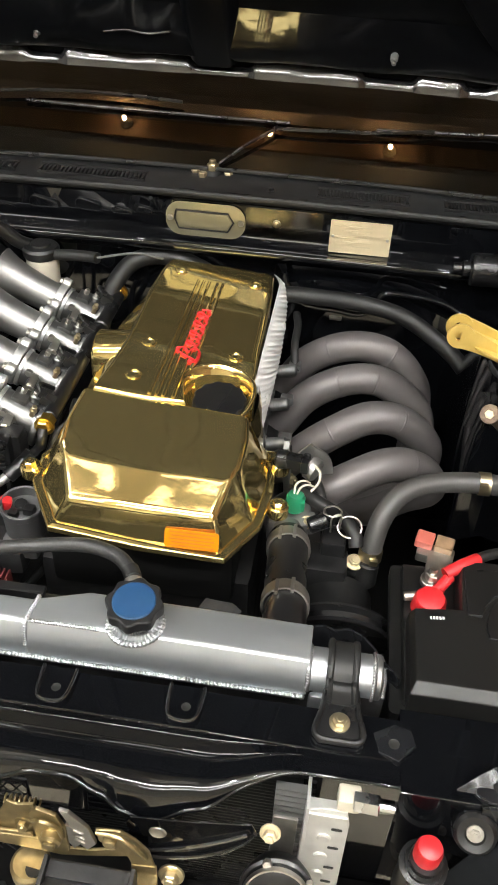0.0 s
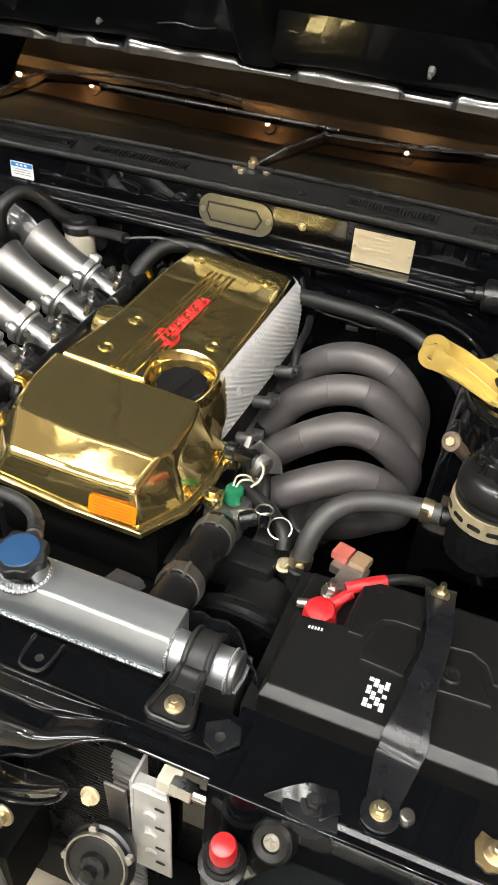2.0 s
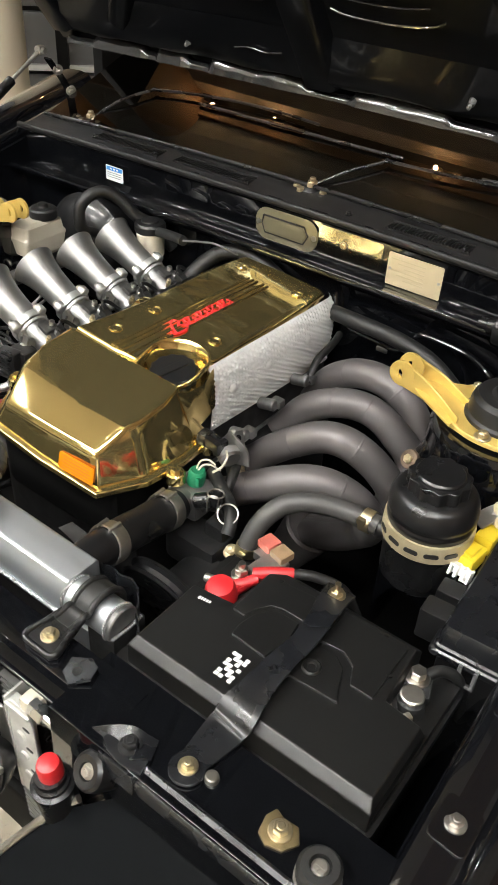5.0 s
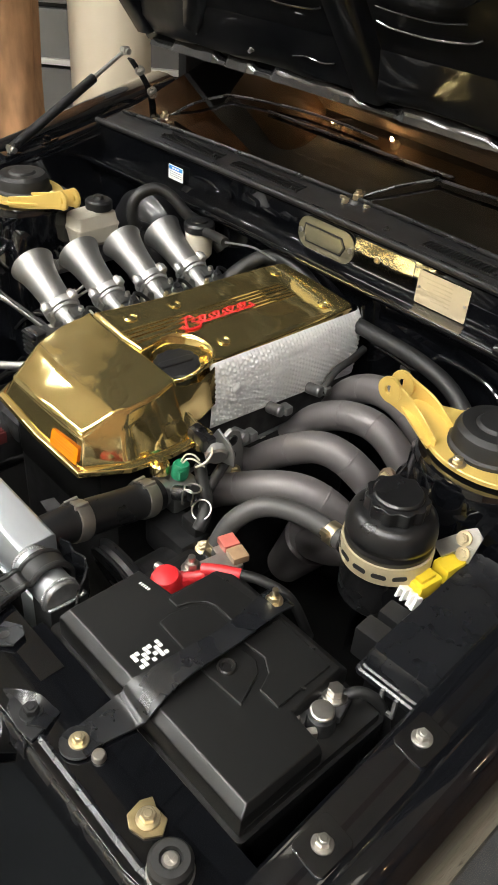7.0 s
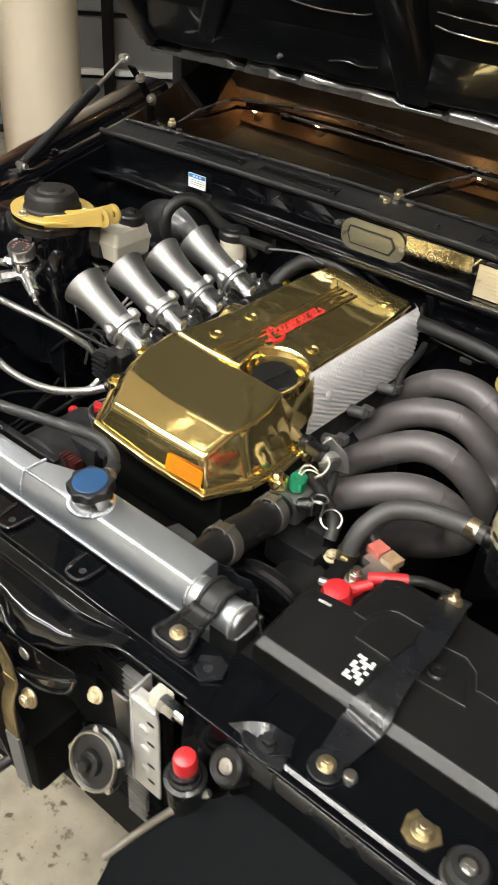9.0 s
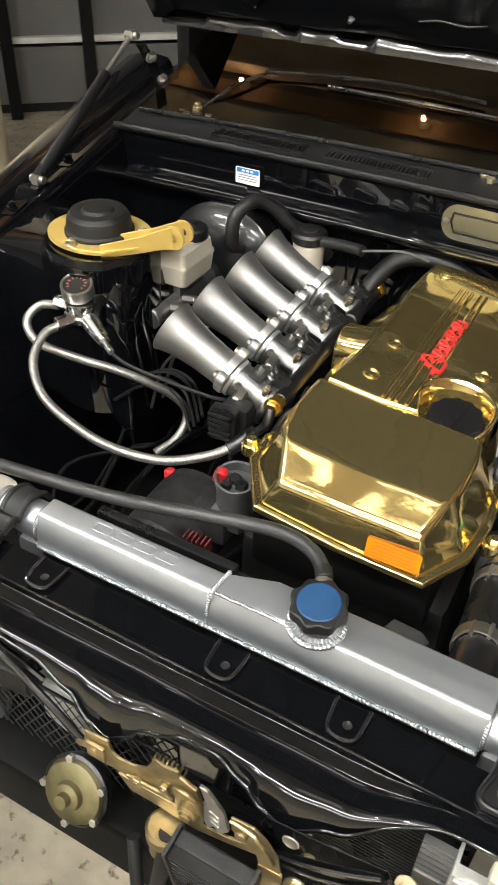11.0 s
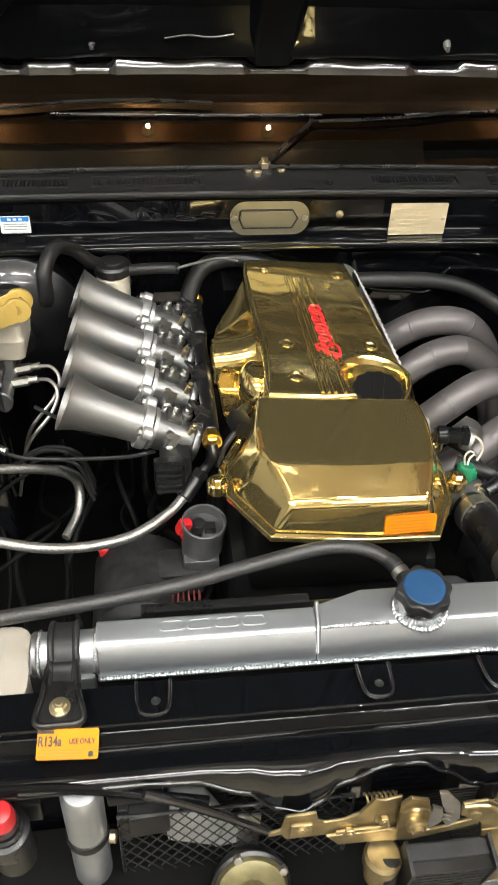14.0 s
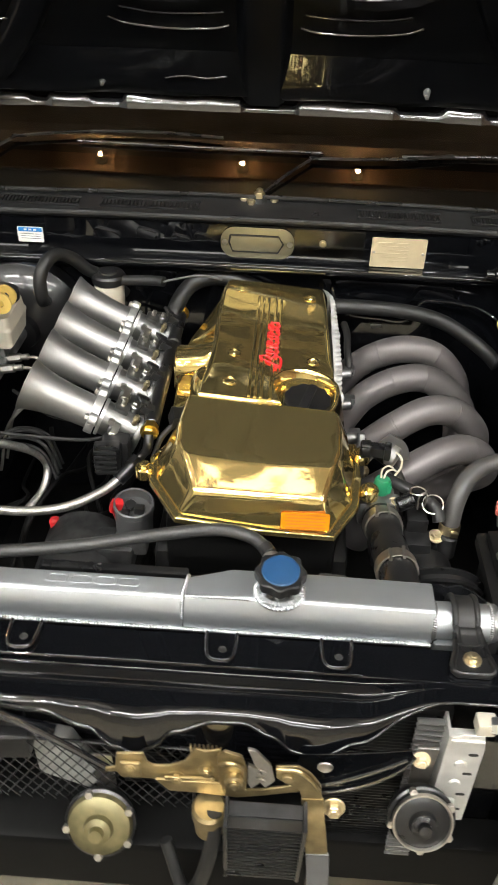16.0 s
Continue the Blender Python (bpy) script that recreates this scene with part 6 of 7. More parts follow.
part("neck", lathe([(0.022, 0.0), (0.022, 0.02), (0.026, 0.021), (0.026, 0.03), (0.0, 0.032)], (-0.590, 0.452, 0.752), n=28), PLASTIC, wt)

# low loom and pipes that fill the depth of the bay
random.seed(7)
for k in range(9):
    x0, y0 = -0.62 + 0.03 * k, 0.56 + 0.05 * random.random()
    pts = [(x0, y0, 0.56 + 0.05 * random.random())]
    for j in range(4):
        pts.append((x0 + 0.05 * random.uniform(-1, 1), y0 + 0.10 * (j + 1), 0.56 + 0.09 * random.random()))
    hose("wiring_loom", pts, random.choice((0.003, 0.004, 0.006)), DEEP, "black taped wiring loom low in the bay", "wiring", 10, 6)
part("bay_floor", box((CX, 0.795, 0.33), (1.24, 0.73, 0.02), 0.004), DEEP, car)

# ---- low front: latch, horns, coolers ----
def plate(outline, y, thick, m=None):
    """A plate upright in x and z at the depth y."""
    bm = loft([[(x, y, z) for x, z in outline], [(x, y + thick, z) for x, z in outline]], 0.0012, 2)
    return bm if m is None else moved(bm, m)


lat = thing("bonnet_latch", (-0.20, 0.315, 0.60), "yellow-plated bonnet latch with a spring and striker plate", "bonnet latch")
part("back_plate", join(plate([(-0.304, 0.716), (-0.277, 0.719), (-0.274, 0.704), (-0.268, 0.699), (-0.251, 0.701), (-0.237, 0.710), (-0.226, 0.734), (-0.217, 0.730), (-0.202, 0.735), (-0.198, 0.674), (-0.253, 0.667), (-0.261, 0.676), (-0.301, 0.674), (-0.306, 0.684), (-0.318, 0.682), (-0.317, 0.688), (-0.307, 0.692)], 0.303, 0.003),
                            box((-0.290, 0.300, 0.697), (0.020, 0.004, 0.022), 0.0015), box((-0.232, 0.300, 0.686), (0.050, 0.003, 0.006), 0.0012, (0, -4, 0))), GOLDZ, lat)
part("lower_rail", plate([(-0.266, 0.683), (-0.198, 0.684), (-0.184, 0.674), (-0.156, 0.678), (-0.128, 0.690), (-0.122, 0.679), (-0.155, 0.668), (-0.184, 0.660), (-0.227, 0.664), (-0.253, 0.664)], 0.298, 0.003), GOLDZ, lat)
part("claw", join(plate([(-0.204, 0.733), (-0.197, 0.743), (-0.180, 0.736), (-0.174, 0.713), (-0.175, 0.674), (-0.201, 0.670)], 0.296, 0.004), rod((-0.187, 0.288, 0.701), (-0.187, 0.300, 0.701), 0.0095, n=24, bev=0.002), rod((-0.187, 0.285, 0.701), (-0.187, 0.290, 0.701), 0.0055, n=18, bev=0.001), sweep([(-0.202, 0.296, 0.722), (-0.192, 0.293, 0.730), (-0.180, 0.294, 0.722), (-0.177, 0.295, 0.704)], 0.0024, 8, 5)), GOLDZ, lat)
part("striker", join(plate([(-0.175, 0.754), (-0.167, 0.752), (-0.152, 0.730), (-0.147, 0.704), (-0.156, 0.690), (-0.162, 0.700), (-0.160, 0.716), (-0.168, 0.730)], 0.293, 0.004), plate([(-0.174, 0.722), (-0.163, 0.714), (-0.160, 0.694), (-0.170, 0.680), (-0.174, 0.690)], 0.297, 0.004), *[box((-0.161, 0.2925, 0.722 - 0.008 * k), (0.010, 0.002, 0.002), 0.0005, (0, 30, 0)) for k in range(3)]), STEEL, lat)
part("hook", join(plate([(-0.147, 0.724), (-0.125, 0.727), (-0.113, 0.716), (-0.102, 0.697), (-0.097, 0.662), (-0.117, 0.662), (-0.122, 0.684), (-0.128, 0.690), (-0.146, 0.704)], 0.296, 0.003), sweep([(-0.146, 0.295, 0.722), (-0.126, 0.293, 0.724), (-0.114, 0.292, 0.713), (-0.104, 0.292, 0.695)], 0.0022, 8, 5), rod((-0.135, 0.291, 0.710), (-0.135, 0.297, 0.710), 0.006, n=18, bev=0.001)), GOLDZ, lat)
coilp = []
for k in range(61):
    a = k / 60 * 2 * math.pi * 7
    coilp.append((-0.232 + 0.030 * k / 60, 0.310 + 0.006 * math.cos(a), 0.719 + 0.006 * math.sin(a)))
part("spring", sweep(coilp, 0.0011, 6, 1), GOLDZ, lat)
part("pin", join(rod((-0.211, 0.292, 0.640), (-0.211, 0.286, 0.612), 0.0165, 0.0145, 24, 0.004), rod((-0.211, 0.290, 0.655), (-0.211, 0.290, 0.636), 0.018, n=24, bev=0.003)), GOLDZ, lat)
part("stay", flat_strap([(-0.108, 0.2965, 0.672), (-0.107, 0.2945, 0.660), (-0.1055, 0.288, 0.648), (-0.102, 0.284, 0.625), (-0.098, 0.282, 0.592)], 0.0225, 0.003), GOLDZ, lat)
part("stay_foot", box((-0.0935, 0.281, 0.548), (0.024, 0.004, 0.090), 0.001, (0, -5, 0)), GREY, lat)
for x, z in ((-0.290, 0.700), (-0.215, 0.700), (-0.245, 0.684)):
    bolt(lat, (x, 0.303, z), (0, -1, 0.2), 0.0055, GOLDZ)
bolt(car, (-0.085, 0.302, 0.649), (0, -1, 0.3), 0.008, BRASS)


def disc_horn(x, y, z, r, face, label, group):
    t = thing("horn", (x, y, z - r), label, "horn", group)
    ax = V((0.0, -0.86, 0.5)).normalized()
    c = V((x, y, z))
    part("rear_shell", lathe([(0.0, -0.040), (r * 0.5, -0.038), (r * 0.85, -0.022), (r * 1.02, -0.010), (r * 1.08, -0.004), (r * 1.08, 0.0), (r, 0.002)], c, ax, 40), SATIN, t)
    part("diaphragm", lathe([(r * 1.0, 0.0), (r * 0.92, 0.006), (r * 0.70, 0.009), (r * 0.45, 0.010), (r * 0.40, 0.016), (r * 0.22, 0.018), (r * 0.20, 0.026), (0.0, 0.027)], c, ax, 40), face, t)
    # steel ring added as the bright crescent of light on the black rim
    if face is SATIN:
        part("rim_glint", lathe([(r * 0.86, 0.0075), (r * 0.90, 0.0105), (r * 0.95, 0.0105), (r * 0.98, 0.006)], c, ax, 40), STEEL, t)
    for a in (30, 110, 190, 270, 330):
        d = turn_to(ax).to_3x3() @ V((math.cos(radians(a)), math.sin(radians(a)), 0))
        part("rim_bolt", hexrod(c + d * r * 1.0, c + d * r * 1.0 + ax * 0.007, 0.0045), STEEL, t)
    part("bracket", flat_strap([c - ax * 0.038, c - ax * 0.045 + V((0, 0, 0.03)), c + V((0, 0.035, 0.075))], 0.022, 0.003), STEEL, t)
    return t


disc_horn(-0.330, 0.300, 0.585, 0.036, HORNF, "round car horn with a plated face", "horns")
disc_horn(0.010, 0.312, 0.620, 0.033, SATIN, "round car horn with a black face", "horns")

oc = thing("oil_cooler", (-0.155, 0.285, 0.52), "black finned oil cooler below the bonnet latch", "oil cooler")
part("side_plate", box((-0.193, 0.286, 0.600), (0.004, 0.030, 0.15), 0.001, (8, 0, 0)), SATIN, oc)
part("side_plate", box((-0.115, 0.286, 0.600), (0.004, 0.030, 0.15), 0.001, (8, 0, 0)), SATIN, oc)
for k in range(16):
    part("fin", box((-0.154, 0.286 - 0.0011 * (8 - k) * -1, 0.532 + 0.0088 * k), (0.076, 0.028, 0.0030), 0.0006), SATIN, oc)
part("core", box((-0.154, 0.292, 0.60), (0.074, 0.014, 0.14), 0.001, (8, 0, 0)), DARK, oc)
hose("cooler_hose", [(-0.205, 0.285, 0.655), (-0.206, 0.278, 0.62), (-0.212, 0.275, 0.57), (-0.225, 0.28, 0.50), (-0.25, 0.30, 0.42)], 0.008, RUBBER, "black oil cooler hose")

con = thing("condenser", (-0.17, 0.375, 0.40), "air conditioning condenser with fine fins and a pale side bracket", "condenser")
part("core", box((-0.18, 0.392, 0.555), (0.44, 0.012, 0.30), 0.001), CABIN, con)
fins = join(*[box((-0.18, 0.383, 0.415 + 0.0058 * k), (0.43, 0.010, 0.0012), 0) for k in range(49)])
tagged(part("fin_pack", fins, SATIN, con), kind="stuff")
side = part("side_bracket", join(plate([(0.026, 0.560), (0.030, 0.716), (0.040, 0.722), (0.062, 0.722), (0.066, 0.700), (0.068, 0.560)], 0.346, 0.003), box((0.028, 0.360, 0.640), (0.003, 0.03, 0.16), 0.0005), box((0.046, 0.352, 0.712), (0.034, 0.016, 0.004), 0.001), *[rod((0.046, 0.3435, z), (0.046, 0.3470, z), 0.0065, n=18, bev=0.0012) for z in (0.672, 0.636, 0.600)]), BAREM, con, "pale bare-metal bracket")
for z in (0.690, 0.655, 0.615, 0.585):
    part("slot", moved(prism(rounded(0.010, 0.004, 0.0018), 0, 0.0006, 0), pose(0.056, 0.3455, z, 90, 0, 0)), INK, side)
for k in range(30):
    part("fin_edge", box((0.013, 0.366, 0.440 + 0.0094 * k), (0.030, 0.008, 0.0022), 0.0004), SPUN, con)
part("pipe_nut", join(hexrod((0.066, 0.352, 0.733), (0.088, 0.350, 0.735), 0.0095), rod((0.086, 0.350, 0.735), (0.100, 0.350, 0.735), 0.006, n=16)), ALUP, con)
part("pipe_nut", box((0.062, 0.355, 0.730), (0.02, 0.018, 0.018), 0.003), WHITEP, con)
part("gas_hose", sweep([(0.098, 0.350, 0.735), (0.115, 0.352, 0.734), (0.135, 0.36, 0.725), (0.15, 0.38, 0.70), (0.16, 0.42, 0.65)], 0.0055, 12, 6), RUBBER, con)
bolt(con, (-0.002, 0.326, 0.706), (0, -1, 0.4), 0.0062, BEIGE)

for cx in (0.128, -0.545):
    sp = thing("service_bottle", (cx, 0.325, 0.64), "small black canister with a bright red cap", "canister", "red-capped canisters")
    part("canister", lathe([(0.0, 0.0), (0.017, 0.0), (0.019, 0.004), (0.019, 0.060), (0.0205, 0.062), (0.0205, 0.067), (0.0165, 0.069), (0.0165, 0.073), (0.014, 0.075), (0.014, 0.082), (0.0, 0.082)], (cx, 0.325, 0.645), (0, -0.1, 1), 28), SATIN, sp)
    part("cap", join(lathe([(0.0108, 0.0), (0.0116, 0.002), (0.0116, 0.016), (0.0098, 0.0215), (0.0050, 0.0235), (0.0, 0.0235)], (cx, 0.319, 0.724), (0, -0.1, 1), 28)), RED, sp, "bright red plastic cap")
    part("bracket", box((cx, 0.352, 0.68), (0.05, 0.012, 0.03), 0.002), SATIN, sp)

dr = thing("receiver_drier", (-0.48, 0.34, 0.55), "bare aluminium receiver bottle with a black band", "receiver bottle")
part("bottle", lathe([(0.0, 0.0), (0.017, 0.0), (0.0185, 0.004), (0.0185, 0.170), (0.015, 0.180), (0.0, 0.182)], (-0.484, 0.345, 0.555), (0.02, -0.05, 1), 28), ALU, dr)
part("band", lathe([(0.0188, 0.0), (0.0200, 0.001), (0.0200, 0.014), (0.0188, 0.015)], (-0.4825, 0.341, 0.640), (0.02, -0.05, 1), 28), RUBBER, dr)
part("clamp_screw", rod((-0.462, 0.334, 0.647), (-0.455, 0.333, 0.647), 0.006, n=14, bev=0.001), BRASS, dr)
part("bracket", join(box((-0.435, 0.345, 0.70), (0.05, 0.012, 0.014), 0.002), box((-0.447, 0.345, 0.66), (0.01, 0.02, 0.06), 0.002)), SATIN, dr)
hb = whole("relay_box", box((-0.424, 0.340, 0.668), (0.038, 0.022, 0.036), 0.004, (0, 0, 4)), PLASTIC, "black plastic relay under the front panel", "relay")
bolt(front, (-0.465, 0.352, 0.730), (0, -0.9, 0.5), 0.007, BEIGE)

# open wire mesh beside the horn
mesh = thing("grille_mesh", (-0.36, 0.325, 0.60), "dark expanded wire mesh beside the horn", "wire mesh")
wires = []
for k in range(28):
    x = -0.530 + 0.0135 * k
    for sg in (-1, 1):
        a, b = (x, 0.685), (x + 0.075 * sg, 0.572)
        f0, f1 = (max(0.0, (-0.452 - a[0]) / (b[0] - a[0])), min(1.0, (-0.232 - a[0]) / (b[0] - a[0]))) if sg > 0 else (max(0.0, (-0.232 - a[0]) / (b[0] - a[0])), min(1.0, (-0.452 - a[0]) / (b[0] - a[0])))
        if f1 - f0 > 0.1:
            p, q2 = [(a[0] + (b[0] - a[0]) * f, 0.333 - 0.002 * sg, a[1] + (b[1] - a[1]) * f) for f in (f0, f1)]
            wires.append(rod(p, q2, 0.0007, n=6))
tagged(part("wire_weave", join(*wires), GRIME, mesh), kind="stuff")
part("frame", sweep([(-0.452, 0.333, 0.572), (-0.452, 0.333, 0.685), (-0.232, 0.333, 0.685), (-0.232, 0.333, 0.572)], 0.0020, 8, 1, raw=True), SATIN, mesh)
part("duct", loft([[(-0.412, 0.350, 0.668), (-0.366, 0.350, 0.660), (-0.338, 0.350, 0.588), (-0.352, 0.350, 0.562), (-0.410, 0.350, 0.590)], [(-0.405, 0.372, 0.660), (-0.370, 0.372, 0.652), (-0.345, 0.372, 0.592), (-0.355, 0.372, 0.572), (-0.402, 0.372, 0.596)]], 0.005, 3), PALEP, mesh, "dusty pale plastic duct")
part("duct", loft([[(-0.350, 0.340, 0.642), (-0.324, 0.340, 0.634), (-0.318, 0.340, 0.598), (-0.365, 0.340, 0.584)], [(-0.346, 0.352, 0.636), (-0.328, 0.352, 0.630), (-0.323, 0.352, 0.602), (-0.358, 0.352, 0.590)]], 0.004, 3), PALEP, mesh, "dusty pale plastic duct")
part("brace", join(sweep([(-0.425, 0.318, 0.752), (-0.39, 0.316, 0.730), (-0.35, 0.314, 0.700), (-0.312, 0.312, 0.668)], 0.0040, 10, 5)), EDGE, car)
part("brace", join(sweep([(-0.60, 0.335, 0.745), (-0.52, 0.333, 0.748), (-0.47, 0.331, 0.742), (-0.42, 0.328, 0.728), (-0.37, 0.325, 0.715)], 0.005, 10, 5)), BLACK, car)
gus = part("gusset_sheet", plate([(-0.126, 0.712), (-0.122, 0.722), (-0.070, 0.730), (-0.018, 0.742), (-0.014, 0.732), (-0.022, 0.712), (-0.038, 0.692), (-0.060, 0.674), (-0.085, 0.662), (-0.108, 0.658), (-0.122, 0.662)], 0.312, 0.002), BAY, car)
part("pressed_lip", sweep([(-0.121, 0.311, 0.663), (-0.108, 0.3105, 0.659), (-0.085, 0.3105, 0.663), (-0.060, 0.3105, 0.675), (-0.038, 0.3105, 0.693), (-0.022, 0.311, 0.713), (-0.014, 0.311, 0.732)], 0.0019, 8, 5), EDGE, gus)
part("pressed_lip", sweep([(-0.112, 0.3105, 0.668), (-0.080, 0.3098, 0.684), (-0.045, 0.3100, 0.708), (-0.020, 0.311, 0.728)], 0.0022, 8, 5), EDGE, gus)
part("hole_rim", lathe([(0.0, 0.0), (0.0052, 0.0), (0.0070, 0.0010), (0.0080, 0.0)], (-0.098, 0.3115, 0.704), (0, -1, 0.1), 24), STEEL, gus)
part("bumper", loft([[(CX + u * 0.80, 0.02 + 0.12 * u * u + a, z) for a, z in ((0.10, 0.24), (0.02, 0.27), (0.0, 0.34), (0.0, 0.44), (0.02, 0.485), (0.06, 0.495), (0.10, 0.49))] for u in [-1 + k / 10 for k in range(21)]], closed=False), SATIN, car, sharp=50)
hose("gas_hose", [(-0.26, 0.30, 0.56), (-0.235, 0.27, 0.50), (-0.20, 0.26, 0.46), (-0.17, 0.28, 0.44), (-0.15, 0.32, 0.46)], 0.007, RUBBER, "black hose looping below the latch")

# headlamp backing on the battery side
part("lamp_housing", loft([[(0.085, 0.262, 0.600), (0.14, 0.318, 0.680), (0.19, 0.352, 0.715), (0.42, 0.352, 0.715), (0.46, 0.30, 0.68), (0.50, 0.10, 0.60), (0.12, 0.10, 0.52)], [(0.085, 0.266, 0.580), (0.14, 0.322, 0.66), (0.19, 0.356, 0.695), (0.42, 0.356, 0.695), (0.46, 0.304, 0.66), (0.50, 0.104, 0.58), (0.12, 0.104, 0.50)]], 0.002), LAMPB, car)
part("lamp_trim", sweep([(0.080, 0.255, 0.592), (0.105, 0.285, 0.635), (0.135, 0.316, 0.680), (0.15, 0.328, 0.695)], 0.004, 8, 4), STEEL, car)
stop = thing("rubber_stop", (0.166, 0.340, 0.735), "round black rubber stop with a plated bolt beside the rail", "rubber stop")
SA = V((-0.15, -0.75, 0.62)).normalized()
part("buffer", lathe([(0.0, -0.040), (0.0185, -0.040), (0.0190, -0.010), (0.0175, -0.003), (0.0145, 0.0), (0.0085, -0.001), (0.0075, -0.004), (0.0, -0.004)], V((0.163, 0.329, 0.752)), SA, 32), SATIN, stop)
bolt(stop, V((0.163, 0.329, 0.752)) - SA * 0.004, SA, 0.0048, STEEL)
part("bracket", flat_strap([(0.150, 0.350, 0.764), (0.168, 0.356, 0.770), (0.187, 0.364, 0.7745), (0.205, 0.372, 0.7735)], (0.020, 0.028, 0.030, 0.022), 0.002), STRAPM, stop)
bt = part("bracket_tab", prism([(-0.020, -0.002), (-0.006, -0.013), (0.012, -0.010), (0.016, 0.010), (0.004, 0.020), (-0.010, 0.016)], 0.0, 0.002, 0.0006, 2, pose(0.094, 0.386, 0.7715, 8, -6, -35)), STRAPM, car)
part("tab_hole", lathe([(0.0, 0.0), (0.0036, 0.0), (0.0044, 0.0004), (0.0050, -0.0004)], (0.094, 0.386, 0.7742), n=18), INK, bt)

# ---- firewall plates, wipers, struts, towers and small things ----
pl = thing("identity_plate", (0.022, 1.148, 0.863), "beige metal identity plate riveted to the firewall", "plate")
PM = pose(0.0225, 1.1448, 0.889, 90, 0, 0)
part("plate", moved(prism(rounded(0.092, 0.052, 0.002), 0.0, 0.001, 0), PM), BEIGE, pl)
part("print_bar", moved(join(*[box((-0.012 + 0.006 * (k % 3), 0.017 - 0.0062 * k, 0.0013), (0.058 - 0.012 * (k % 3), 0.0018, 0.0003), 0) for k in range(6)]), PM), BEIGED, pl)
for sx in (-0.041, 0.041):
    part("rivet", moved(lathe([(0.0025, 0.0), (0.002, 0.001), (0.0, 0.0013)], (sx, 0.0, 0.001), n=14), PM), STEEL, pl)
cp = thing("access_cover", (-0.215, 1.146, 0.866), "olive-grey oval access cover screwed to the firewall", "access cover")
CM = pose(-0.215, 1.1465, 0.8935, 90, 0, 0)
part("plate", moved(prism(rounded(0.124, 0.054, 0.024, 8), 0.0, 0.002, 0.0008), CM), OLIVE, cp)
o = [(-0.044, 0.012), (0.034, 0.012), (0.042, 0.0), (0.034, -0.014), (-0.040, -0.014), (-0.046, 0.0)]
part("raised_panel", moved(prism(o, 0.0015, 0.0045, 0.0015), CM), OLIVE, cp)
part("panel_groove", moved(sweep([(x * 1.04, y * 1.10, 0.0020) for x, y in o + o[:1]], 0.0016, 8, 1, raw=True), CM), DARK, cp)
for sx in (-0.055, 0.055):
    part("screw", moved(lathe([(0.005, 0.0), (0.0045, 0.0015), (0.0, 0.002)], (sx, 0.0, 0.002), n=18), CM), STEEL, cp)
pp = thing("polished_plate", (-0.094, 1.146, 0.87), "polished bare-metal plate on the firewall mirroring the engine cover", "plate")
part("plate", moved(prism(rounded(0.118, 0.050, 0.004), 0.0, 0.0015, 0.0005), pose(-0.094, 1.1475, 0.896, 90, 0, 0)), CHROME, pp)
bolt(pp, (-0.105, 1.146, 0.898), (0, -1, 0), 0.004, BRASS)
bs = thing("blue_sticker", (-0.599, 1.144, 0.88), "white service sticker with a blue heading", "sticker")
BM = pose(-0.599, 1.1365, 0.893, 90, 0, 0)
part("paper", moved(prism(rounded(0.044, 0.027, 0.002), 0.0, 0.0006, 0), BM), WHITE, bs)
part("heading", moved(prism(rounded(0.040, 0.007, 0.001), 0.0006, 0.0010, 0, 2, Matrix.Translation((0, 0.0085, 0))), BM), BLUEP, bs)
part("print_bar", moved(join(*[box((-0.008 + 0.008 * k, 0.0085, 0.0012), (0.005, 0.003, 0.0003), 0) for k in range(3)]), BM), WHITE, bs)
part("print_bar", moved(join(*[box((0.0, 0.001 - 0.004 * k, 0.0008), (0.034, 0.0008, 0.0002), 0) for k in range(3)]), BM), GREY, bs)
for x, z, s in ((-0.53, 0.884, 0.02), (-0.47, 0.895, 0.03), (-0.40, 0.900, 0.025), (-0.345, 0.893, 0.02), (-0.31, 0.900, 0.015)):
    part("pressing", moved(prism(rounded(s * 1.6, s * 0.7, s * 0.3), -0.001, 0.003, 0.0015, 2), pose(x, 1.1460 + bow(x)[0], z, 90, 12, 0)), BAY, car)
bolt(car, (-0.008, 1.128, 0.790), (0, -1, 0.2), 0.007, BRASS)
part("clip", box((0.0, 1.126, 0.76), (0.02, 0.006, 0.008), 0.002), STEEL, car)

bc = thing("black_canister", (0.22, 1.10, 0.86), "satin black cylinder with a stepped end fixed to the firewall", "canister")
part("body", lathe([(0.0, 0.0), (0.008, 0.0), (0.008, 0.012), (0.012, 0.014), (0.012, 0.024), (0.022, 0.026), (0.0235, 0.030), (0.0235, 0.15), (0.020, 0.156), (0.0, 0.156)], (0.158, 1.082, 0.886), (1, 0.02, 0.02), 32), SATIN, bc)

# wipers
def on_screen(x, y, up=0.006):
    """A point over the glass at the plan place x, y."""
    u = (x - CX) / 0.62
    return (x, y, 0.9455 - 0.004 * u * u + 0.4212 * (y - 1.214 + 0.026 * u * u) + up)


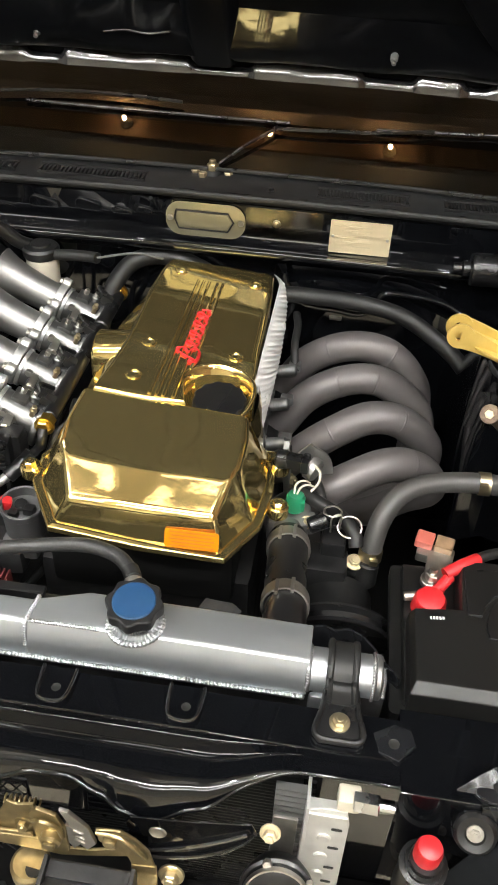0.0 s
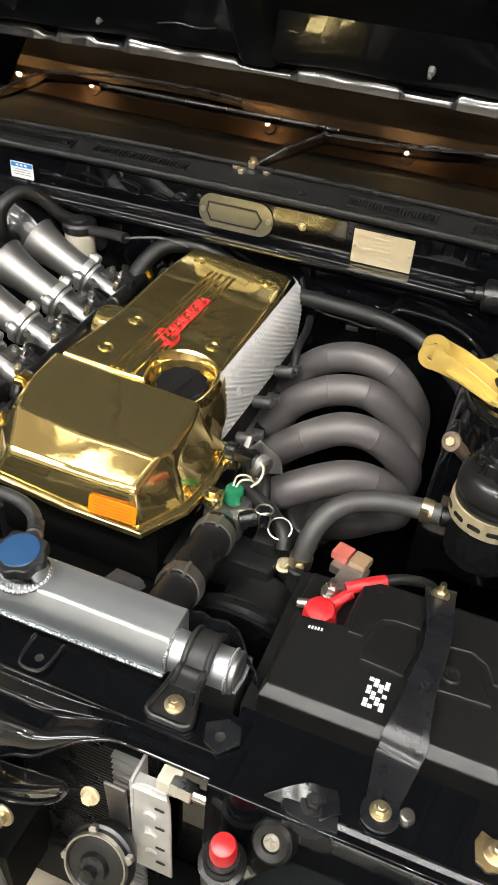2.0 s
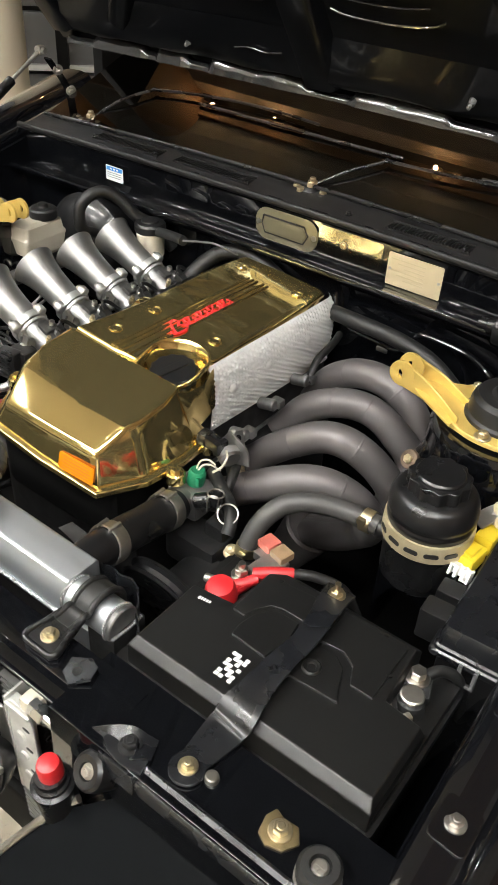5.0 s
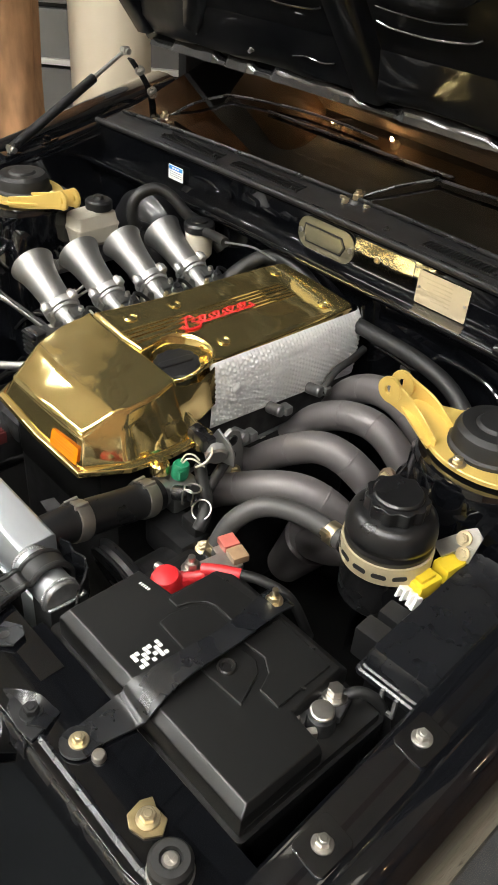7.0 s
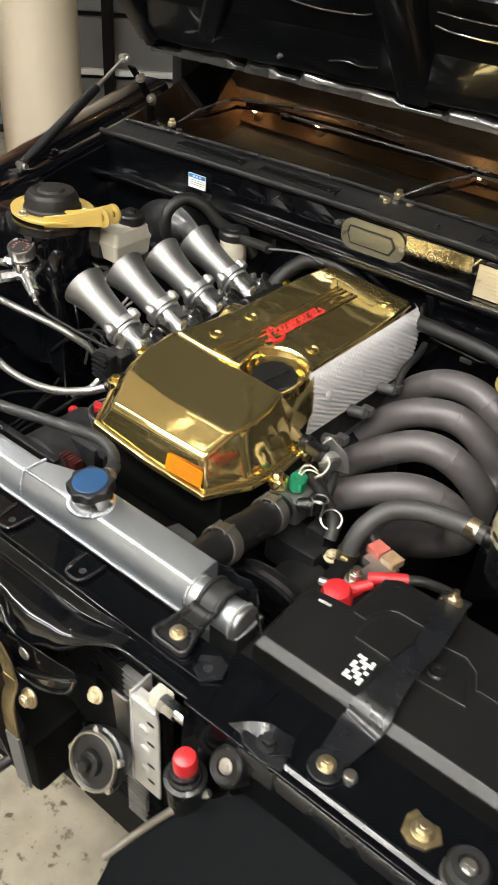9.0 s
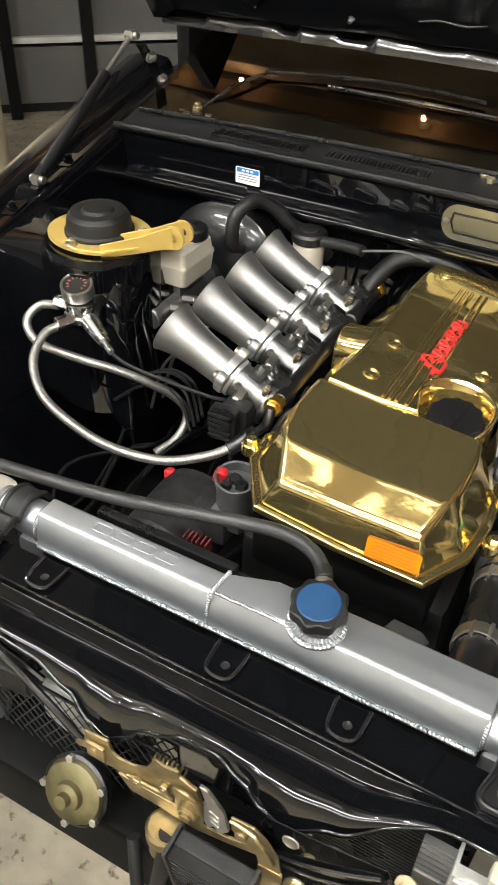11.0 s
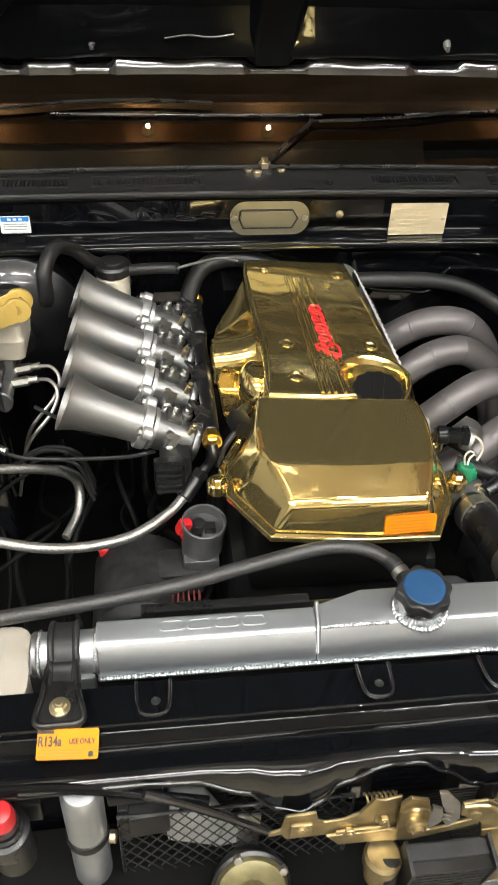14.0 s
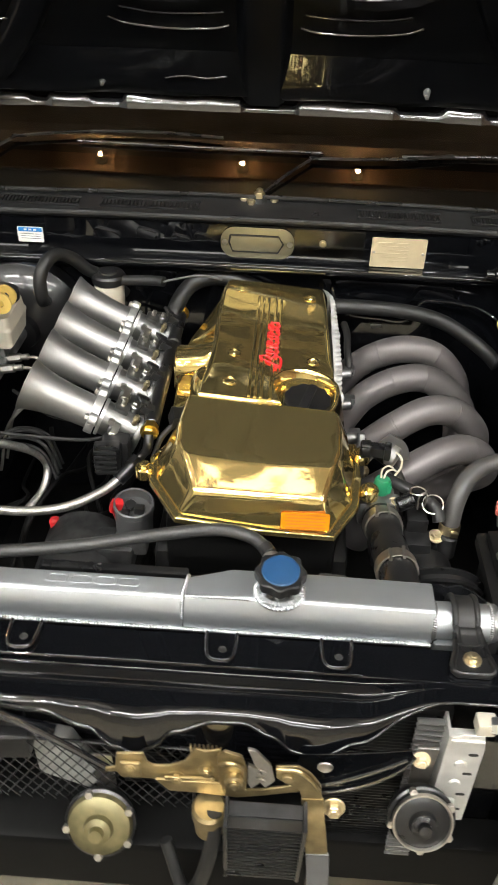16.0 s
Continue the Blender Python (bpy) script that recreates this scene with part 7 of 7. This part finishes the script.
for (px, py), elbow, arm, blade in (((-0.217, 1.216), (-0.128, 1.300), [(-0.05, 1.301), (0.045, 1.307), (0.12, 1.318)], (0.03, 0.30)),
                                    ((-0.745, 1.222), (-0.662, 1.316), [(-0.58, 1.330), (-0.48, 1.341), (-0.38, 1.343), (-0.29, 1.338)], (-0.55, -0.11))):
    pz = 0.948
    w = thing("wiper", (px, py, pz), "black windscreen wiper with a plated pivot nut", "wiper", "windscreen wipers")
    part("pivot", join(rod((px, py, pz - 0.012), (px, py, pz - 0.002), 0.012, n=24, bev=0.002), hexrod((px, py, pz - 0.002), (px, py, pz + 0.008), 0.0095), rod((px, py, pz), (px, py, pz + 0.014), 0.0055, n=16, bev=0.001)), BRASS, w)
    part("pivot_collar", lathe([(0.0125, -0.012), (0.017, -0.011), (0.018, -0.006), (0.014, -0.001), (0.012, 0.0)], (px, py, pz), n=28), SATIN, w)
    part("base_plate", prism(rounded(0.07, 0.026, 0.011), -0.016, -0.012, 0.001, 2, Matrix.Translation((px, py - 0.004, pz))), SATIN, w)
    for dx, dy in ((-0.026, -0.006), (0.026, -0.006), (-0.013, -0.015)):
        part("nut", hexrod((px + dx, py + dy, pz - 0.014), (px + dx, py + dy, pz - 0.001), 0.0070), BRASS, w)
    part("arm", sweep([(px + 0.006, py + 0.004, pz + 0.004), on_screen((px + elbow[0]) / 2, (py + elbow[1]) / 2, 0.010), on_screen(*elbow, 0.009), on_screen(*elbow, 0.009)] + [on_screen(*q, 0.010) for q in arm], 0.0027, 8, 6), STRAPM, w)
    by = 1.319 if px < -0.5 else 1.318
    b0, b1 = blade
    part("blade", sweep([on_screen(b0 + (b1 - b0) * k / 6, by + (0.010 * k / 6 if px > -0.5 else 0.0), 0.005) for k in range(7)], 0.0028, 8, 4), STRAPM, w)

# washer jets on the bonnet's rear edge
for nx in (-0.468, 0.037):
    p = V((nx, 1.193, 1.131))
    part("washer_jet", join(rod(p + V((0, 0.012, 0.012)), p - V((0, 0.004, 0.004)), 0.006, 0.005, 20, 0.002), rod(p - V((0, 0.002, 0.002)), p - V((0, 0.010, 0.006)), 0.0032, n=14, bev=0.001)), GREY, hood)

# gas struts that hold the bonnet
for s in (-1, 1):
    a, b = V((CX + s * 0.650, 0.939, 0.898)), V((CX + s * 0.654, 1.215, 1.052))
    g = thing("gas_strut", a, "black gas strut holding the bonnet open", "gas strut", "gas struts")
    m1 = a.lerp(b, 0.72)
    part("cylinder", rod(a, m1, 0.0095, n=24, bev=0.002), SATIN, g)
    part("rod", rod(m1, b, 0.0042, n=16), STEEL, g)
    for e in (a, b):
        part("ball_joint", join(rod(e - V((s * 0.014, 0, 0)), e + V((s * 0.012, 0, 0)), 0.006, n=16, bev=0.001), box(e, (0.014, 0.016, 0.016), 0.003)), STEEL, g)
    part("foot", box(a + V((s * 0.004, 0.0, -0.016)), (0.03, 0.04, 0.016), 0.003), BLACK, g)
    hb2 = thing("hinge_assembly", (CX + s * 0.640, 1.25, 0.95), "black bonnet hinge arm with bolts", "hinge", "bonnet hinges")
    part("arm", join(flat_strap([(CX + s * 0.636, 1.275, 0.935), (CX + s * 0.636, 1.268, 0.96), (CX + s * 0.636, 1.25, 0.995), (CX + s * 0.636, 1.215, 1.04)], 0.02, 0.004)), BLACK, hb2)
    for yy, zz in ((1.262, 0.975), (1.232, 1.018)):
        bolt(hb2, (CX + s * 0.628, yy, zz), (-s, -0.4, -0.3), 0.007, STEEL)

# strut towers with gold mounting plates
def tower(s):
    c = V((-0.690, 0.865, 0.885)) if s < 0 else V((0.277, 0.898, 0.878))
    t = thing("strut_mount", c, "matt gold strut mount plate round a black rubber top", "strut mount", "strut mounts")
    part("turret", lathe([(0.090, -0.26), (0.088, -0.10), (0.086, -0.022), (0.080, -0.010), (0.0, -0.008)], c, n=48), BAY, car)
    rings = []
    for dy, drop in ((-0.074, 0.26), (-0.072, 0.12), (-0.068, 0.06), (-0.060, 0.030), (-0.046, 0.014), (-0.02, 0.010), (0.05, 0.010), (0.085, 0.018), (0.12, 0.045), (0.16, 0.09)):
        zt = c.z - drop
        edge = CX + s * 0.645
        rings.append([(edge, c.y + dy, min(zt + 0.004, crest(c.y + dy) - 0.016)), (c.x + s * 0.05, c.y + dy, zt), (c.x - s * 0.040, c.y + dy, zt - 0.004), (c.x - s * 0.066, c.y + dy, zt - 0.016), (c.x - s * 0.082, c.y + dy, zt - 0.045), (c.x - s * 0.088, c.y + dy, zt - 0.12), (c.x - s * 0.086, c.y + dy, 0.50)])
    part("tower_housing", loft(rings, closed=False), BAY, car, sharp=70)
    ring = [(c.x + 0.078 * math.cos(a), c.y + 0.066 * math.sin(a)) for a in [2 * math.pi * k / 40 for k in range(40)]]
    hole = [(c.x + 0.048 * math.cos(a), c.y + 0.048 * math.sin(a)) for a in [2 * math.pi * k / 40 for k in range(40)]]
    bm = loft([[(x, y, c.z - 0.006) for x, y in hole], [(x, y, c.z - 0.006) for x, y in ring], [(x, y, c.z - 0.001) for x, y in ring], [(x, y, c.z) for x, y in [(c.x + (x - c.x) * 0.985, c.y + (y - c.y) * 0.985) for x, y in ring]], [(x, y, c.z) for x, y in hole]])
    bm2 = loft([[(x, y, c.z - 0.006) for x, y in hole], [(x, y, c.z) for x, y in hole]], cap=(False, False))
    part("plate", join(bm, bm2), GOLDP, t)
    part("rubber_top", lathe([(0.050, -0.006), (0.0495, 0.004), (0.0465, 0.007), (0.0455, 0.018), (0.0435, 0.024), (0.041, 0.026), (0.039, 0.030), (0.030, 0.0315), (0.024, 0.030), (0.020, 0.0335), (0.0, 0.034)], c, n=40), RUBBER, t)
    for a in (25, 145, 265):
        bolt(t, c + V((0.063 * math.cos(radians(a)), 0.058 * math.sin(radians(a)), 0.0)), (0, 0, 1), 0.0065, BRASS)
    return t, c


for s in (-1, 1):
    t, c = tower(s)
    e = V((-0.566, 0.880, 0.902)) if s < 0 else V((0.153, 0.876, 0.902))
    d = -s
    for k, dy in ((0, -0.012), (1, 0.012)):
        o = []
        root = c + V((d * 0.060, -0.012 + dy * 1.6, 0.002))
        tip = V((e.x, e.y + dy, e.z))
        n1 = 14
        line = spline([root + V((-d * 0.02, -0.02, -0.004)), root.lerp(tip, 0.35) + V((0, 0, -0.002)), root.lerp(tip, 0.7), tip], 5)
        rings = []
        for i, p in enumerate(line):
            f = i / (len(line) - 1)
            h = 0.010 + 0.006 * f
            rings.append([p + V((0, -0.0018, h)), p + V((0, 0.0018, h)), p + V((0, 0.0018, -h)), p + V((0, -0.0018, -h))])
        arm = loft(rings, 0.0006, 1)
        eye = lathe([(0.0062, -0.002), (0.0165, -0.002), (0.0165, 0.002), (0.0062, 0.002)], tip, (0, 1, 0), 28, True)
        part("brace_ear", join(arm, eye), GOLDP, t)
    part("gusset", loft([[c + V((d * 0.045, -0.060, -0.004)), c + V((d * 0.045, 0.045, -0.004)), c + V((d * 0.045, 0.045, 0.0)), c + V((d * 0.045, -0.060, 0.0))],
                         [V((e.x - d * 0.020, e.y - 0.014, e.z - 0.016)), V((e.x - d * 0.020, e.y + 0.014, e.z - 0.016)), V((e.x - d * 0.020, e.y + 0.014, e.z - 0.012)), V((e.x - d * 0.020, e.y - 0.014, e.z - 0.012))]], 0.001), GOLDP, t)

# radiator top hose, thermostat and coolant pipe
th = thing("thermostat_housing", (-0.024, 0.677, 0.70), "cast thermostat housing at the corner of the engine", "thermostat housing")
part("housing", join(box((-0.026, 0.690, 0.722), (0.05, 0.045, 0.04), 0.008), rod((-0.026, 0.672, 0.728), (-0.022, 0.640, 0.734), 0.0185, n=28, bev=0.002), box((-0.005, 0.688, 0.728), (0.02, 0.02, 0.022), 0.004)), SPUN, th)
bolt(th, (-0.004, 0.678, 0.738), (0.2, -0.5, 1), 0.0055, BRASS)
rh = thing("radiator_hose", (-0.02, 0.58, 0.74), "fat black radiator hose with spring clips", "hose")
part("hose", sweep([(-0.024, 0.655, 0.731), (-0.021, 0.635, 0.735), (-0.020, 0.60, 0.742), (-0.018, 0.56, 0.752), (-0.015, 0.525, 0.760), (-0.014, 0.492, 0.762)], 0.0225, 24, 6), SATIN, rh)
for p, q2 in (((-0.022, 0.640, 0.734), (-0.021, 0.630, 0.737)), ((-0.016, 0.540, 0.757), (-0.0155, 0.530, 0.760))):
    p, q2 = V(p), V(q2)
    ax = (q2 - p).normalized()
    part("spring_clip", join(lathe([(0.0228, 0.0), (0.0248, 0.0), (0.0254, 0.002), (0.0254, 0.016), (0.0248, 0.018), (0.0228, 0.018)], p - ax * 0.004, ax, 36, True),
                             box(p + V((0.006, 0, 0.026)), (0.004, 0.018, 0.005), 0.001), box(p + V((-0.010, -0.004, 0.025)), (0.004, 0.018, 0.005), 0.001)), STEEL, rh)
part("tank_spigot", rod((-0.014, 0.505, 0.762), (-0.014, 0.488, 0.762), 0.0195, n=28, bev=0.002), ALU, rh)

ph = thing("coolant_pipe", (0.11, 0.74, 0.70), "grey-black hose between two yellow-plated clamps", "hose")
part("hose", sweep([(0.075, 0.672, 0.690), (0.076, 0.678, 0.712), (0.082, 0.694, 0.740), (0.098, 0.716, 0.760), (0.122, 0.732, 0.768), (0.155, 0.740, 0.773), (0.190, 0.741, 0.777), (0.215, 0.740, 0.778)], 0.0125, 20, 7), HOSEG, ph)
for p, ax in (((0.075, 0.674, 0.696), (0.05, 0.25, 1)), ((0.192, 0.741, 0.777), (1, 0, 0.03))):
    part("clamp", join(lathe([(0.0126, 0.0), (0.0142, 0.0), (0.0142, 0.013), (0.0126, 0.013)], V(p), V(ax), 28, True), box(V(p) + V((0.004, -0.014, 0.008)), (0.010, 0.006, 0.008), 0.001)), BRASS, ph)
part("elbow", join(rod((0.075, 0.671, 0.694), (0.074, 0.665, 0.66), 0.013, n=20, bev=0.003), rod((0.074, 0.668, 0.672), (0.05, 0.68, 0.668), 0.010, n=16)), DARK, ph)
bolt(ph, (0.058, 0.668, 0.692), (0, -0.4, 1), 0.007, BRASS)
pump = thing("water_pump", (0.03, 0.60, 0.60), "dark cast pump and pulley in front of the engine", "pump")
part("body", join(rod((0.04, 0.585, 0.64), (0.04, 0.66, 0.64), 0.045, n=32, bev=0.008), box((0.01, 0.665, 0.675), (0.08, 0.05, 0.05), 0.01), box((0.03, 0.68, 0.705), (0.03, 0.03, 0.03), 0.006)), DARK, pump)
part("pulley", lathe([(0.0, 0.0), (0.055, 0.0), (0.058, 0.003), (0.052, 0.006), (0.052, 0.012), (0.058, 0.016), (0.055, 0.02), (0.0, 0.02)], (0.045, 0.552, 0.69), (0, 1, 0.3), 40), SATIN, pump)

# plugs beside the timing cover
gp = thing("green_plug", (-0.022, 0.69, 0.74), "green sensor plug with thin wires", "wiring plug")
part("plug", join(lathe([(0.0, 0.0), (0.0105, 0.0), (0.0115, 0.003), (0.0115, 0.018), (0.009, 0.022), (0.0, 0.022)], (-0.022, 0.692, 0.744), (0.1, 0.1, 1), 24), box((-0.012, 0.688, 0.755), (0.006, 0.010, 0.014), 0.002)), GREEN, gp)
part("wire", join(sweep([(-0.023, 0.694, 0.764), (-0.022, 0.702, 0.774), (-0.014, 0.708, 0.776), (-0.006, 0.712, 0.770)], 0.0013, 6, 5), sweep([(-0.020, 0.694, 0.764), (-0.016, 0.700, 0.772), (-0.008, 0.706, 0.772), (0.0, 0.715, 0.762)], 0.0013, 6, 5)), WHITEP, gp)
sp2 = thing("grey_plug", (-0.03, 0.73, 0.78), "black and grey sensor plug clipped beside the cover", "wiring plug")
part("housing", join(box((-0.034, 0.735, 0.782), (0.034, 0.017, 0.015), 0.003, (0, 0, -8)), box((-0.014, 0.731, 0.783), (0.009, 0.020, 0.018), 0.002, (0, 0, -8)), rod((-0.05, 0.738, 0.780), (-0.035, 0.737, 0.781), 0.012, n=20, bev=0.002)), SATIN, sp2)
part("wire", sweep([(-0.003, 0.729, 0.784), (0.004, 0.722, 0.780), (0.004, 0.712, 0.772), (-0.004, 0.704, 0.764)], 0.0016, 8, 6), WHITEP, sp2)
part("bracket", join(flat_strap([(-0.02, 0.748, 0.79), (0.0, 0.75, 0.775), (0.006, 0.748, 0.755)], 0.03, 0.003), rod((-0.012, 0.742, 0.772), (0.002, 0.735, 0.768), 0.015, n=24, bev=0.003)), SPUN, sp2)
wl = thing("wire_clip", (0.02, 0.66, 0.74), "loose black plug with a silver wire lock", "wiring plug")
part("plug", join(rod((-0.002, 0.668, 0.742), (0.020, 0.676, 0.750), 0.010, n=20, bev=0.002), box((0.024, 0.678, 0.752), (0.014, 0.016, 0.016), 0.003, (0, 0, 20))), SATIN, wl)
part("wire_lock", join(sweep([(0.014, 0.672, 0.762), (0.022, 0.666, 0.764), (0.032, 0.670, 0.763), (0.034, 0.680, 0.762), (0.026, 0.686, 0.762), (0.016, 0.682, 0.762), (0.014, 0.672, 0.762)], 0.0011, 6, 5), sweep([(0.024, 0.660, 0.745), (0.024, 0.662, 0.766), (0.034, 0.668, 0.766), (0.034, 0.666, 0.745)], 0.0011, 6, 5)), STEEL, wl)
lp = thing("loose_hose_end", (0.05, 0.67, 0.73), "black hose end with a thin wire ring", "hose")
part("hose", sweep([(-0.02, 0.725, 0.745), (0.010, 0.705, 0.745), (0.035, 0.690, 0.742), (0.052, 0.672, 0.736), (0.056, 0.660, 0.725)], 0.0085, 14, 6), RUBBER, lp)
part("wire_ring", sweep([(0.046 + 0.014 * math.cos(a), 0.673 + 0.012 * math.sin(a) * 0.8, 0.744 + 0.008 * math.sin(a)) for a in [2 * math.pi * k / 12 for k in range(13)]], 0.0011, 6, 3), STEEL, lp)
hose("wiring_loom", [(-0.02, 0.78, 0.74), (0.0, 0.745, 0.745), (0.012, 0.715, 0.735), (0.02, 0.69, 0.71), (0.03, 0.66, 0.66)], 0.007, RUBBER, "black taped wiring loom beside the engine", "wiring", 12)
hose("wiring_loom", [(-0.06, 1.09, 0.78), (-0.055, 1.06, 0.775), (-0.055, 1.02, 0.765), (-0.05, 0.99, 0.74)], 0.006, RUBBER, "black wiring loom behind the heat shield", "wiring", 12)
for px, py, pz in ((-0.058, 0.905, 0.735), (-0.052, 0.83, 0.725), (-0.055, 0.985, 0.74)):
    k = thing("sensor_plug", (px, py, pz), "dark plug under the heat shield", "sensor")
    part("body", join(rod((px - 0.02, py, pz), (px + 0.008, py, pz + 0.006), 0.009, n=18, bev=0.002), box((px + 0.004, py + 0.012, pz + 0.004), (0.018, 0.014, 0.014), 0.003)), CAST, k)

le = thing("lifting_eye", (-0.042, 0.80, 0.66), "grey cast engine lifting eye with a plated bolt", "bracket")
part("plate", join(loft([[(-0.046, 0.780, 0.752), (-0.046, 0.796, 0.762), (-0.046, 0.812, 0.754), (-0.044, 0.818, 0.72), (-0.040, 0.815, 0.675), (-0.040, 0.785, 0.675), (-0.044, 0.778, 0.72)], [(-0.038, 0.780, 0.752), (-0.038, 0.796, 0.762), (-0.038, 0.812, 0.754), (-0.036, 0.818, 0.72), (-0.032, 0.815, 0.675), (-0.032, 0.785, 0.675), (-0.036, 0.778, 0.72)]], 0.002, 2)), SPUN, le)
part("eye_hole", lathe([(0.0, 0.0), (0.0065, 0.0), (0.0080, 0.001), (0.0085, -0.001)], (-0.0365, 0.797, 0.745), (1, 0, 0), 20), DARK, le)
bolt(le, (-0.034, 0.800, 0.692), (1, -0.3, 0.3), 0.007, BRASS)

# front rail bolts and rubber stops
fs = thing("bonnet_stop", (0.37, 0.37, 0.77), "black rubber bonnet stop on a plated screw", "rubber stop")
part("rubber", lathe([(0.0, 0.0), (0.016, 0.0), (0.018, 0.003), (0.018, 0.014), (0.015, 0.018), (0.009, 0.018), (0.008, 0.014), (0.0, 0.014)], (0.372, 0.372, 0.774), n=32), RUBBER, fs)
part("screw", join(lathe([(0.0070, 0.012), (0.0070, 0.0155), (0.0055, 0.0170), (0.0, 0.0172)], (0.372, 0.372, 0.774), n=20), box((0.372, 0.372, 0.7912), (0.008, 0.0015, 0.001), 0), box((0.372, 0.372, 0.7912), (0.0015, 0.008, 0.001), 0)), STEEL, fs)
part("washer", lathe([(0.0, 0.0), (0.019, 0.0), (0.019, 0.004), (0.0, 0.004)], (0.372, 0.372, 0.770), n=32), STEEL, fs)
gb = thing("gold_bracket", (0.329, 0.383, 0.768), "yellow-plated bracket bolted to the front rail", "bracket")
part("plate", prism([(-0.014, -0.011), (-0.004, -0.016), (0.010, -0.012), (0.018, 0.001), (0.010, 0.012), (-0.004, 0.011), (-0.013, 0.014), (-0.017, 0.004)], 0.0, 0.003, 0.0008, 2, Matrix.Translation((0.329, 0.383, 0.770))), GOLDZ, gb)
bolt(gb, (0.329, 0.383, 0.773), (0, 0, 1), 0.0068, BRASS)
tp = thing("corner_plate", (0.175, 0.375, 0.768), "satin black corner plate bolted to the front rail", "bracket")
part("plate", prism([(-0.026, -0.008), (-0.022, 0.008), (-0.014, 0.014), (0.010, 0.012), (0.020, -0.001), (0.023, -0.014), (0.004, -0.018), (-0.020, -0.014)], 0.0, 0.003, 0.001, 2, Matrix.Translation((0.187, 0.362, 0.7708))), STRAPM, tp)
bolt(tp, (0.186, 0.362, 0.774), (0, 0, 1), 0.0072, DARK)
part("skirt", box((0.187, 0.342, 0.760), (0.042, 0.003, 0.022), 0.001, (-8, 0, 0)), STRAPM, tp)

# label on the front panel
lb = thing("refrigerant_label", (-0.488, 0.359, 0.76), "orange refrigerant label on the front panel", "label")
LM = pose(-0.4885, 0.3592, 0.7695, 22, 0, -3.5)
part("paper", moved(prism(rounded(0.0525, 0.0250, 0.002), 0.0, 0.0006, 0), LM), ORANGE, lb)
lettering("R134a", 0.0100, LM @ Matrix.Translation((-0.0255, -0.0015, 0.0007)) @ Matrix.Diagonal((0.80, 1.15, 1, 1)), INK, lb)
lettering("USE ONLY", 0.0056, LM @ Matrix.Translation((0.0010, 0.0, 0.0007)) @ Matrix.Diagonal((0.85, 1.1, 1, 1)), INK, lb)
for c, d in (((-0.019, 0.0100, 0.0009), (0.014, 0.0026, 0.0004)), ((0.020, -0.0085, 0.0009), (0.004, 0.0045, 0.0004))):
    part("print_bar", moved(box(c, d, 0), LM), INK, lb)
for c, w in (((-0.004, -0.0050, 0.0009), 0.040), ((-0.006, -0.0078, 0.0009), 0.036), ((-0.006, -0.0102, 0.0009), 0.036)):
    part("print_bar", moved(box(c, (w, 0.0008, 0.0003), 0), LM), ORANGED, lb)
